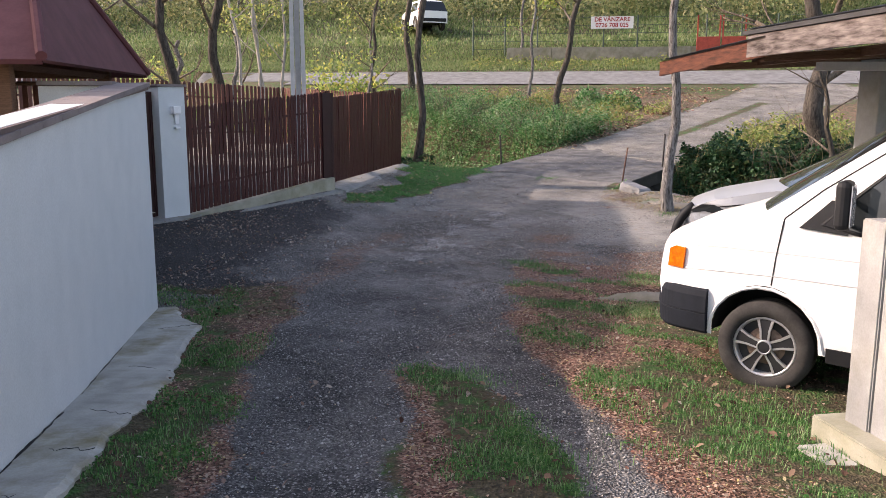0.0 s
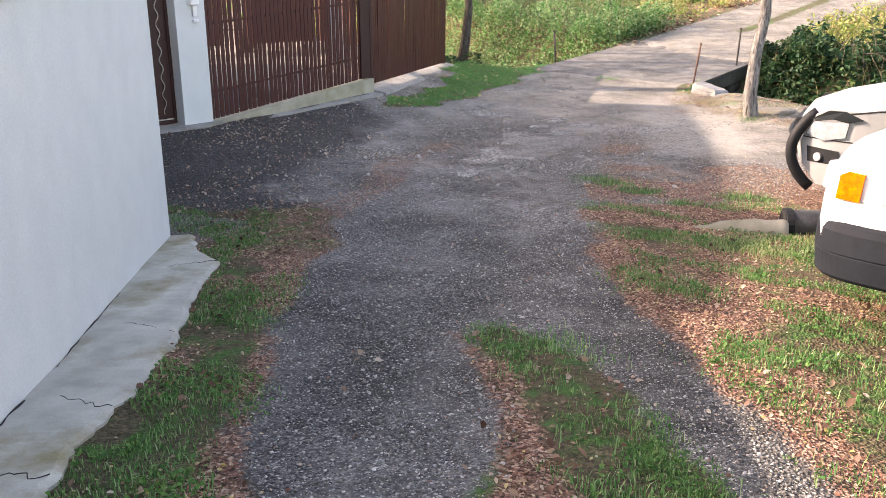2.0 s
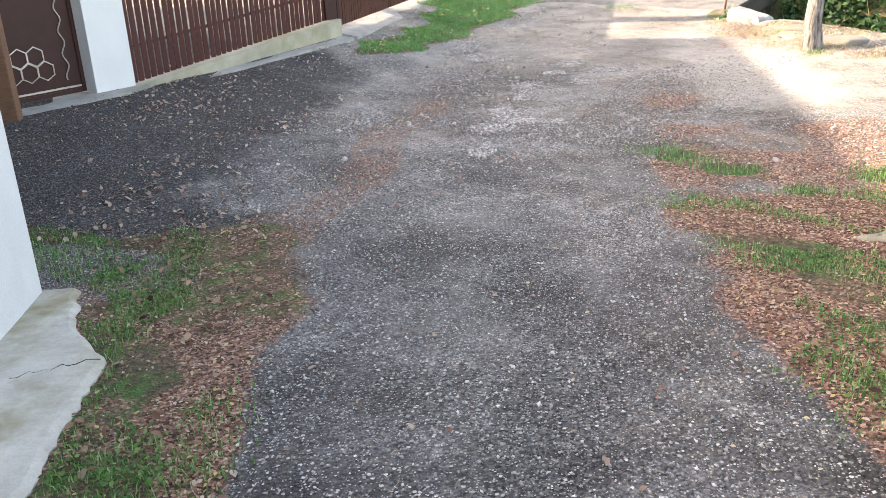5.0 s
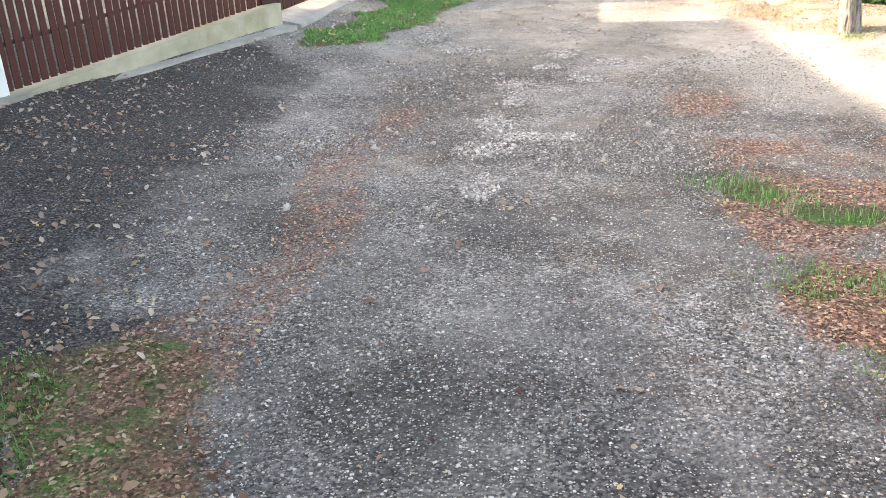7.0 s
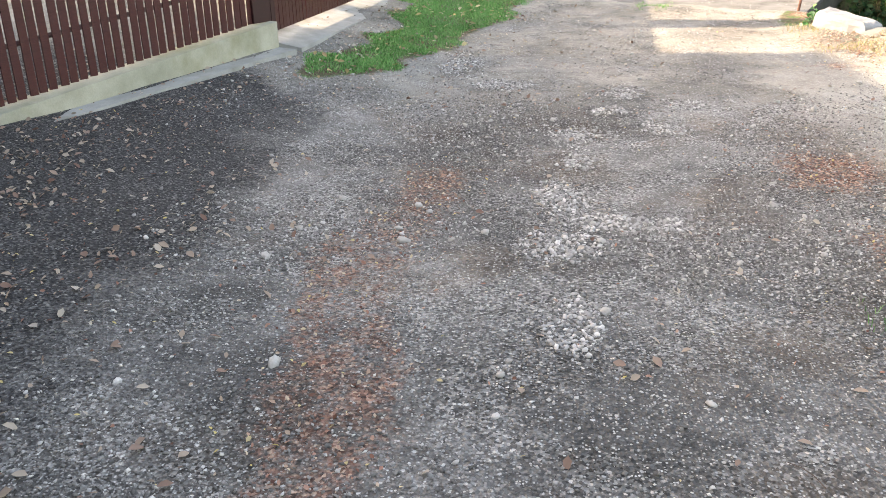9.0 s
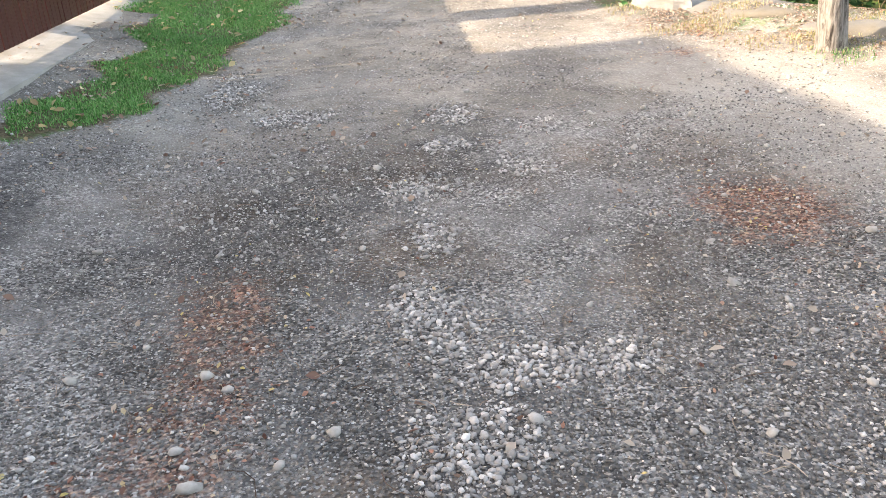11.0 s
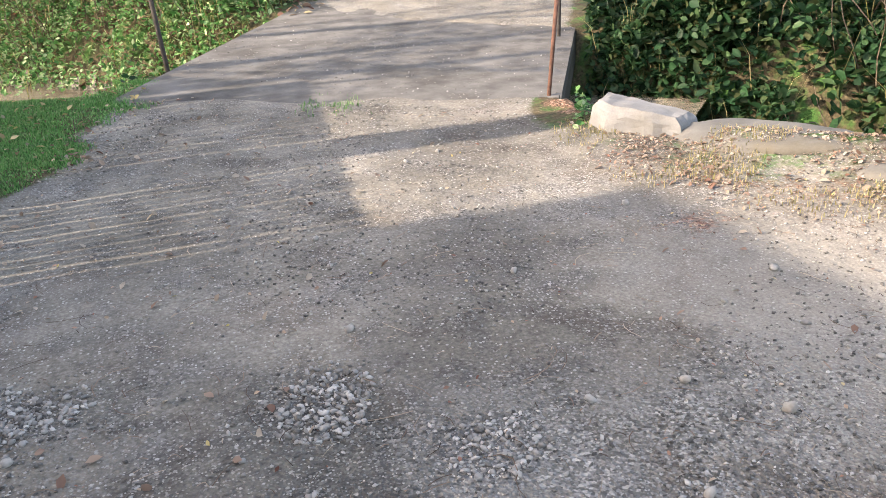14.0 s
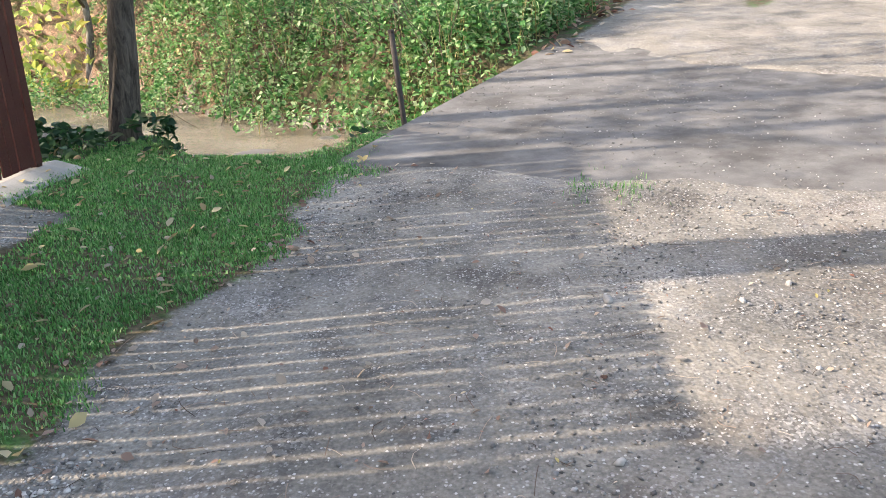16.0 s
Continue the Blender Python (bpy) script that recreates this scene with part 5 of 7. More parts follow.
def gravel():
    def drive(x, y, w, r):
        bare = (1 - np.clip(w["soil"] * 1.3, 0, 1)) * (1 - 0.75 * w["bitumen"]) * (1 - 0.6 * np.clip(w["litter"], 0, 1)) * (1 - 0.85 * w["rut"]) * (1 - 0.65 * w["pale"])
        loose = np.maximum(0.1 + 0.9 * smooth(0.42, 0.72, patches(x, y, 2.0, 7)), 0.4 * (1 - w["worn"]))
        return bare * (w["s"] < 0.5) * off_slab(x, y) * np.maximum(loose * (1 - 0.7 * smooth(15.0, 16.4, y)), 0.9 * w["heap"])
    r, p, w = scatter(21, 130000, -4.4, 1.2, 2.8, 12.5, drive)
    v, f = stones_at(r, p, (0.003, 0.0125), OCT_V, OCT_F, 2.0)
    stuff("gravel", v, f, M["pebble"], "loose grey crushed stone on the drive", "gravel")
    r, p, w = scatter(22, 190000, -4.6, 2.6, 11.5, 20.0, drive)
    v, f = stones_at(r, p, (0.003, 0.0125), OCT_V, OCT_F, 2.0)
    stuff("gravel", v, f, M["pebble"], "loose grey crushed stone on the drive", "gravel")

    # heaps of coarser stone pushed up between the wheel tracks
    def ridge(x, y, w, r):
        return 0.95 * smooth(0.32, 0.75, w["heap"] * (0.55 + 0.9 * patches(x, y, 7, 8)))
    r, p, w = scatter(23, 130000, -4.0, -1.0, 8.8, 17.6, ridge)
    v, f = stones_at(r, p, (0.004, 0.017), ICO_V, ICO_F, 2.0)
    stuff("gravel", v, f, M["heap_stone"], "coarser pale stones lying in heaps on the drive", "gravel", True)
    r, p, w = scatter(28, 60000, -5.6, 2.6, 3, 19.5, lambda x, y, w, r: drive(x, y, w, r) * (0.008 + 0.04 * w["worn"] * smooth(9, 11, y)) + 0.6 * np.exp(-(((x + 4.9) / 0.4) ** 2 + ((y - 16.2) / 1.6) ** 2)) * (w["s"] < 0.2) * (1 - w["strip"]))
    v, f = stones_at(r, p, (0.006, 0.02), ICO_V, ICO_F, 2.0)
    stuff("gravel", v, f, M["heap_stone"], "single larger stones on the drive and beside the fence", "gravel", True)
    r, p, w = scatter(24, 2600, -4, 2.4, 4, 18.5, lambda x, y, w, r: drive(x, y, w, r) * (0.02 + 0.6 * w["worn"] * smooth(9, 11, y)) + 0.5 * np.exp(-((x + 0.3) / 0.45) ** 2 - ((y - 15.2) / 1.1) ** 2))
    v, f = stones_at(r, p, (0.01, 0.034), ICO_V, ICO_F, 2.5)
    stuff("gravel", v, f, M["pebble_pale"], "scattered pale cobbles on the drive", "gravel", True)

    # fallen leaf stalks and thin twigs lying flat
    r, p, w = scatter(27, 16000, -4.6, 2.4, 6, 20, lambda x, y, w, r: (0.03 + 0.35 * smooth(11, 13, y)) * off_slab(x, y) * (w["s"] < 0.2) * (1 - w["strip"]))
    n = len(p)
    a, ln, wd, bend = r.uniform(0, 2 * np.pi, n), 0.03 + 0.16 * r.uniform(0, 1, n) ** 2.5, r.uniform(0.0008, 0.0018, n), r.normal(0, 0.18, n)
    d = np.stack([np.cos(a), np.sin(a), np.zeros(n)], -1)
    q = np.stack([-np.sin(a), np.cos(a), np.zeros(n)], -1)
    rows = []
    for k in (0.0, 0.33, 0.66, 1.0):
        mid = p + d * (ln * (k - 0.5))[:, None] + q * (ln * bend * 4 * k * (1 - k))[:, None] + np.array((0, 0, 0.006 + 0.006 * math.sin(k * 3)))
        rows += [mid - q * wd[:, None], mid + q * wd[:, None] + np.array((0, 0, 0.001))]
    v = np.stack(rows, 1).reshape(-1, 3)
    f = (np.array([(0, 1, 3, 2), (2, 3, 5, 4), (4, 5, 7, 6)])[None] + (np.arange(n) * 8)[:, None, None]).reshape(-1, 4)
    stuff("leaf_stalks", v, f, M["stalk"], "thin dry leaf stalks and twigs strewn over the gravel", "twigs")

    def lane_dirt(x, y, w, r):
        return 0.6 * (np.abs(off_lane(x, y)) < 1.85) * (across(x, y) > 0.7) * (0.2 + 0.8 * patches(x, y, 2.2, 6))
    r = np.random.RandomState(25)
    x, y = r.uniform(-3, 6, 45000), r.uniform(19, 29, 45000)
    ok = r.uniform(0, 1, 45000) < lane_dirt(x, y, None, r)
    x, y = x[ok], y[ok]
    deck = across(x, y) < 5.6
    p = np.stack([x, y, lie(x, y) + np.where(deck, 0.006, 0.0)], -1)
    v, f = stones_at(r, p, (0.003, 0.012), OCT_V, OCT_F, 2.5)
    stuff("gravel", v, f, M["pebble"], "grit and small stones strewn over the bridge", "gravel")


gravel()


# ---- boulders ----
def boulder(name, at, size, turn, seed, mat, label, flat=0.25):
    r = random.Random(seed)
    bm = bmesh.new()
    bmesh.ops.create_icosphere(bm, subdivisions=4, radius=1.0)
    noise.seed_set(seed)
    for v in bm.verts:
        n = v.co.normalized()
        k = 1 + 0.28 * noise.noise(n * 1.3 + Vector((seed, 0, 0))) + 0.07 * noise.noise(n * 5)
        v.co = n * k
        if v.co.z > flat + 0.35:
            v.co.z = flat + 0.35 + (v.co.z - flat - 0.35) * 0.3
        v.co = Vector((v.co.x * size[0], v.co.y * size[1], v.co.z * size[2]))
    ob = part(name, bm, M[mat], smooth_shade=True)
    ob.matrix_basis = pose(at[0], at[1], at[2], 0, 0, turn)
    return tagged(ob, label, "rock", "boulders on the stream bank")


def slab_rock(at, size, turn, seed):
    """An angular rock: a tilted flat top, a shoulder and broken sides."""
    r = random.Random(seed)
    bm = bmesh.new()
    n = 9
    plan = [(math.cos(2 * math.pi * i / n + r.uniform(-0.2, 0.2)), math.sin(2 * math.pi * i / n + r.uniform(-0.2, 0.2))) for i in range(n)]
    plan = [(max(-0.85, min(0.85, 1.1 * a)), max(-0.8, min(0.8, 1.1 * b))) for a, b in plan]
    rings = []
    for k, z in ((1.1, -2.2), (1.06, 0.1), (0.97, 0.75), (0.84, 1.0)):
        rings.append([bm.verts.new((size[0] * k * a, size[1] * k * b, size[2] * (z - 0.3 * a * (z > 0)) + r.uniform(-0.012, 0.012))) for a, b in plan])
    for lo, hi in zip(rings, rings[1:]):
        for i in range(n):
            bm.faces.new((lo[i], lo[(i + 1) % n], hi[(i + 1) % n], hi[i]))
    bm.faces.new(rings[-1])
    bm.faces.new(rings[0][::-1])
    bmesh.ops.triangulate(bm, faces=bm.faces[:])
    bmesh.ops.subdivide_edges(bm, edges=bm.edges[:], cuts=3, use_grid_fill=True)
    bmesh.ops.recalc_face_normals(bm, faces=bm.faces)
    bm.normal_update()
    for v in bm.verts:
        v.co += v.normal * (0.022 * noise.noise(v.co * 7) + 0.009 * noise.noise(v.co * 22))
    ob = part("rock", bm, M["rock_pale"])
    ob.matrix_basis = pose(*at, 0, 0, turn)
    return tagged(ob, "pale grey angular rock at the bridge's edge", "rock")


slab_rock((0.74, 18.22, L(0.76, 18.25) - 0.02), (0.4, 0.25, 0.19), -50, 3)
boulder("boulder", (1.28, 17.55, L(1.2, 17.5) - 0.075), (0.72, 0.42, 0.3), -50, 4, "rock", "low rounded boulder half covered with straw and leaves")
boulder("boulder", (1.75, 16.75, L(1.6, 16.6) - 0.085), (0.6, 0.42, 0.28), -50, 5, "rock", "low rounded boulder behind the locust trunk")
boulder("boulder", (2.55, 16.35, L(2.3, 16.1) - 0.05), (0.5, 0.36, 0.25), -45, 7, "rock", "smooth grey boulder on the stream bank")
boulder("boulder", (-4.3, 24.2, -0.9), (0.3, 0.2, 0.16), 20, 8, "rock", "wet stone in the shallow stream")
boulder("boulder", (-3.5, 24.9, -0.88), (0.22, 0.16, 0.13), 70, 9, "rock", "wet stone in the shallow stream")


# ---- stakes at the bridge ----
def stake(x, y, tall, lean, label, rad=0.018, mat="rust"):
    ob = base("steel_stake", (x, y, L(x, y)), label=label, category="stake", group="stakes at the bridge")
    bm = bmesh.new()
    tube(bm, [(0, 0, -0.45), (0, 0, 0), (lean[0] * 0.5, lean[1] * 0.5, tall * 0.5), (lean[0], lean[1], tall)], rad, 8)
    part("rod", bm, M[mat], ob, smooth_shade=True)
    bm = bmesh.new()
    tube(bm, [(lean[0], lean[1], tall - 0.01), (lean[0] * 1.02, lean[1] * 1.02, tall + 0.012)], rad * 1.25, 8)
    part("tip", bm, M[mat], ob)
    return ob


stake(0.53, 19.36, 0.78, (0.09, 0.02), "leaning rusty steel stake at the bridge's edge")
stake(1.55, 21.5, 0.8, (0.03, 0.02), "upright dark grey steel stake at the bridge's edge", 0.02, "dark_stake")
stake(-2.47, 21.55, 0.72, (-0.05, 0.0), "dark steel stake at the bridge's edge", 0.022, "dark_stake")


# ---- drain pipe ----
def drain():
    ob = base("drain_pipe", label="scuffed black plastic drain pipe lying in the verge", category="pipe")
    a, b = Vector((0.78, 9.02, H(0.78, 9.0) + 0.08)), Vector((2.3, 9.2, H(1.6, 9.1) + 0.09))
    pts, rad = [], []
    for i in range(81):
        pts.append(a + (b - a) * i / 80)
        rad.append(0.128 + (0.004 if i % 20 < 2 else 0))
    part("tube", tube(bmesh.new(), pts, rad, 18), M["pipe"], ob, smooth_shade=True)
    d = (b - a).normalized()
    part("collar", tube(bmesh.new(), [a - d * 0.02, a + d * 0.04], 0.14, 18), M["black_plastic"], ob)
    # flat disc over the capped end, the hollow's shade put into its colour
    part("bore_shade", tube(bmesh.new(), [a - d * 0.026, a - d * 0.021], 0.105, 18), M["seam"], ob)
    bm = bmesh.new()
    pts, rad = [], []
    for i in range(13):
        k = i / 12
        pts.append((-0.3 + 1.1 * k, 8.98 + 0.05 * math.sin(k * 4), H(0.2, 9.0) - 0.1 + 0.09 * k))
        rad.append(0.03 + 0.12 * min(1, k * 1.6) + 0.008 * math.sin(i * 2.3))
    tube(bm, pts, rad, 14)
    tagged(part("concrete_culvert", bm, M["culvert"], smooth_shade=True), "half-buried grey concrete culvert end in the verge", "pipe")


drain()


# ---- cars ----
def wheel(parent, at, rad, wide, side, steer=0.0, spokes=5):
    """A wheel with tyre, rim and spokes; side is +1 where its face looks along +y."""
    ob = part("wheel", bmesh.new(), M["rubber"], parent)
    ob.matrix_basis = pose(*at, 0, 0, steer + (0 if side > 0 else 180))

    def lathe(prof, n=48, mat="rubber", name="tyre", label=""):
        bm = bmesh.new()
        rings = [[bm.verts.new((rr * math.cos(2 * math.pi * k / n), yy, rr * math.sin(2 * math.pi * k / n))) for k in range(n)] for rr, yy in prof]
        for a, b in zip(rings, rings[1:]):
            for k in range(n):
                bm.faces.new((a[k], a[(k + 1) % n], b[(k + 1) % n], b[k]))
        bmesh.ops.recalc_face_normals(bm, faces=bm.faces)
        return part(name, bm, M[mat], ob, label, True)
    w = wide / 2
    rr = rad * 0.655
    lathe([(rr, w * 0.75), (rr * 1.04, w * 0.95), (rad * 0.84, w), (rad * 0.95, w * 0.9), (rad * 0.985, w * 0.72), (rad, w * 0.68), (rad, w * 0.25), (rad * 0.975, w * 0.22), (rad * 0.975, w * 0.14), (rad, w * 0.1),
           (rad, -w * 0.1), (rad * 0.975, -w * 0.14), (rad * 0.975, -w * 0.22), (rad, -w * 0.3), (rad, -w * 0.7), (rad * 0.95, -w * 0.9), (rad * 0.8, -w), (rr, -w * 0.8)])
    lathe([(rr * 1.01, w * 0.78), (rr * 0.99, w * 0.84), (rr * 0.93, w * 0.8), (rr * 0.9, w * 0.5), (rr * 0.9, -w * 0.6)], mat="rim_silver", name="rim")
    lathe([(rr * 0.93, w * 0.3), (0.001, w * 0.28)], mat="rim_black", name="rim_back")
    lathe([(rr * 0.62, w * 0.32), (rr * 0.6, w * 0.4), (rr * 0.25, w * 0.4)], mat="brake", name="brake_disc")
    for k in range(spokes):
        for q, mat, name in ((0, "rim_black", "spoke"), (1, "rim_silver", "spoke_edge"), (-1, "rim_silver", "spoke_edge")):
            bm = bmesh.new()
            a = 2 * math.pi * k / spokes + 0.3
            o0, o1 = q * rr * 0.11, q * rr * 0.24
            half0, half1 = (rr * 0.1, rr * 0.2) if q == 0 else (rr * 0.028, rr * 0.045)
            dep = w * (0.78 if q == 0 else 0.83)
            vs = []
            for rad_, o, hw, y in ((rr * 0.16, o0, half0, dep), (rr * 0.55, o0 * 1.25, (half0 + half1) / 2.2, dep), (rr * 0.95, o1, half1, dep * 0.97)):
                for e in (-hw, hw):
                    u, v_ = rad_, o + e
                    for yy in (y, y - 0.025):
                        vs.append(bm.verts.new((u * math.cos(a) - v_ * math.sin(a), yy, u * math.sin(a) + v_ * math.cos(a))))
            for i in (0, 4):
                bm.faces.new((vs[i], vs[i + 2], vs[i + 6], vs[i + 4]))
                bm.faces.new((vs[i], vs[i + 4], vs[i + 5], vs[i + 1]))
                bm.faces.new((vs[i + 2], vs[i + 3], vs[i + 7], vs[i + 6]))
            bmesh.ops.recalc_face_normals(bm, faces=bm.faces)
            part(name, bm, M[mat], ob)
    lathe([(rr * 0.25, w * 0.7), (rr * 0.24, w * 0.9), (rr * 0.19, w * 0.92), (rr * 0.19, w * 0.9)], mat="rim_silver", name="hub_ring")
    lathe([(rr * 0.19, w * 0.9), (0.001, w * 0.91)], mat="rim_black", name="hub_cap")
    return ob


def car_body(ob, outline, glassy, arches, zb, half, belt, paint, nose, tumble=0.16, bulge=0.1, screen=1.2):
    """Shell: two sides with cut wheel arches and a skin across between them. glassy: the steps of the outline that are glass."""
    xf = outline[0][0]

    def W(x, z):
        w = half - tumble * max(0, z - belt) - 0.12 * max(0, zb + 0.12 - z)
        k = max(0, x - nose)
        w -= 0.55 * k * k
        k = max(0, belt - z)
        w -= 0.02 * k
        return w
    low = []
    for xc, r in sorted(arches):
        for i in range(19):
            a = math.pi * (1 - i / 18)
            z = zb + 0.04 + r * math.sin(a)
            low.append((xc + r * math.cos(a), max(zb, z if 0 < i < 18 else zb)))
    poly = list(outline) + low
    for sgn in (1, -1):
        bm = bmesh.new()
        vs = [bm.verts.new((x, 0, z)) for x, z in poly]
        es = [bm.edges.new((vs[i], vs[(i + 1) % len(vs)])) for i in range(len(vs))]
        bmesh.ops.triangle_fill(bm, use_beauty=True, edges=es, normal=(0, 1, 0))
        for z in np.arange(zb + 0.06, 2.0, 0.16):
            bmesh.ops.bisect_plane(bm, geom=bm.verts[:] + bm.edges[:] + bm.faces[:], plane_co=(0, 0, z), plane_no=(0, 0, 1))
        for x in np.arange(nose - 0.1, xf + 0.1, 0.09):
            bmesh.ops.bisect_plane(bm, geom=bm.verts[:] + bm.edges[:] + bm.faces[:], plane_co=(x, 0, 0), plane_no=(1, 0, 0))
        for v in bm.verts:
            v.co.y = sgn * W(v.co.x, v.co.z)
        bmesh.ops.recalc_face_normals(bm, faces=bm.faces)
        if sum(f.normal.y for f in bm.faces) * sgn < 0:
            bmesh.ops.reverse_faces(bm, faces=bm.faces)
        part("side_panel", bm, paint, ob)
    ts = [-1, -0.9, -0.7, -0.35, 0, 0.35, 0.7, 0.9, 1]
    for i, (p, q) in enumerate(zip(outline, outline[1:])):
        bm = bmesh.new()
        rows = []
        for x, z in (p, q):
            fwd = bulge * (1 if x > -0.9 else 0.3 if x > -2.5 else -0.5) * (1.0 + screen * (1.1 < z < 1.9 and -0.9 < x < 0.1))
            rows.append([bm.verts.new((x + fwd * (1 - abs(t) ** 2.5), t * W(x, z), z + 0.03 * (1 - t * t))) for t in ts])
        for k in range(len(ts) - 1):
            bm.faces.new((rows[0][k], rows[0][k + 1], rows[1][k + 1], rows[1][k]))
        bmesh.ops.recalc_face_normals(bm, faces=bm.faces)
        part("windscreen" if i in glassy else "skin", bm, M["glass"] if i in glassy else paint, ob, smooth_shade=True)
    for xc, r in arches:
        for sgn in (1, -1):
            bm = bmesh.new()
            rings = []
            for y in (half - 0.03, half - 0.42):
                rings.append([bm.verts.new((xc + r * 1.01 * math.cos(math.pi * k / 18), sgn * y, zb + 0.03 + r * 1.01 * math.sin(math.pi * k / 18))) for k in range(19)])
            for k in range(18):
                bm.faces.new((rings[0][k], rings[0][k + 1], rings[1][k + 1], rings[1][k]))
            bm.faces.new(rings[1])
            part("wheel_well", bm, M["seam"], ob)
    xr = outline[-1][0]
    part("floor_pan", boxed(((xf + xr) / 2, 0, zb + 0.07), (xf - xr - 0.3, half * 1.2, 0.04)), M["seam"], ob)
    return W


def plate(W, pts, out, sgn=1):
    """A panel laid on the side of a car, out metres proud of it."""
    bm = bmesh.new()
    f = [bm.verts.new((x, sgn * (W(x, z) + out), z)) for x, z in pts]
    g = [bm.verts.new((x, sgn * (W(x, z) - 0.03), z)) for x, z in pts]
    n = len(pts)
    bm.faces.new(f)
    for i in range(n):
        bm.faces.new((f[i], f[(i + 1) % n], g[(i + 1) % n], g[i]))
    bmesh.ops.recalc_face_normals(bm, faces=bm.faces)
    if bm.faces[:][0].normal.y * sgn < 0:
        bmesh.ops.reverse_faces(bm, faces=bm.faces)
    return bm


def seam(W, pts, rad=0.004, sgn=1):
    out = []
    for (x0, z0), (x1, z1) in zip(pts, pts[1:]):
        for i in range(6):
            k = i / 6
            x, z = x0 + (x1 - x0) * k, z0 + (z1 - z0) * k
            out.append((x, sgn * W(x, z), z))
    x, z = pts[-1]
    out.append((x, sgn * W(x, z), z))
    return tube(bmesh.new(), out, rad, 5)


def bumper(ob, path, z0, z1, mat, thick=0.09, name="bumper"):
    bm = bmesh.new()
    full = [(x, y) for x, y in path] + [(x, -y) for x, y in reversed(path[:-1])]
    for _ in range(2):
        cut = [full[0]]
        for (xa, ya), (xb, yb) in zip(full, full[1:]):
            cut += [(xa * 0.75 + xb * 0.25, ya * 0.75 + yb * 0.25), (xa * 0.25 + xb * 0.75, ya * 0.25 + yb * 0.75)]
        full = cut + [full[-1]]
    zm = z0 + 0.45 * (z1 - z0)
    prof = [(-0.012, z0 + 0.02), (-0.03, z0), (-thick, z0), (-thick, z1), (-0.045, z1), (-0.012, z1 - 0.02), (0.0, z1 - 0.06), (0.004, zm + 0.006), (-0.006, zm), (0.0, zm - 0.006)]
    rows = []
    for i, (x, y) in enumerate(full):
        a, b = Vector(full[max(0, i - 1)]), Vector(full[min(len(full) - 1, i + 1)])
        d = (b - a).normalized()
        n = Vector((-d.y, d.x))
        if n.x * 1.0 + n.y * (1 if y > 0 else -1 if y < 0 else 0) < 0:
            n = -n
        rows.append([bm.verts.new((x + n.x * o, y + n.y * o, z)) for o, z in prof])
    m = len(prof)
    for a, b in zip(rows, rows[1:]):
        for k in range(m):
            bm.faces.new((a[k], a[(k + 1) % m], b[(k + 1) % m], b[k]))
    bm.faces.new(rows[0])
    bm.faces.new(rows[-1][::-1])
    bmesh.ops.recalc_face_normals(bm, faces=bm.faces)
    return part(name, bm, M[mat], ob)


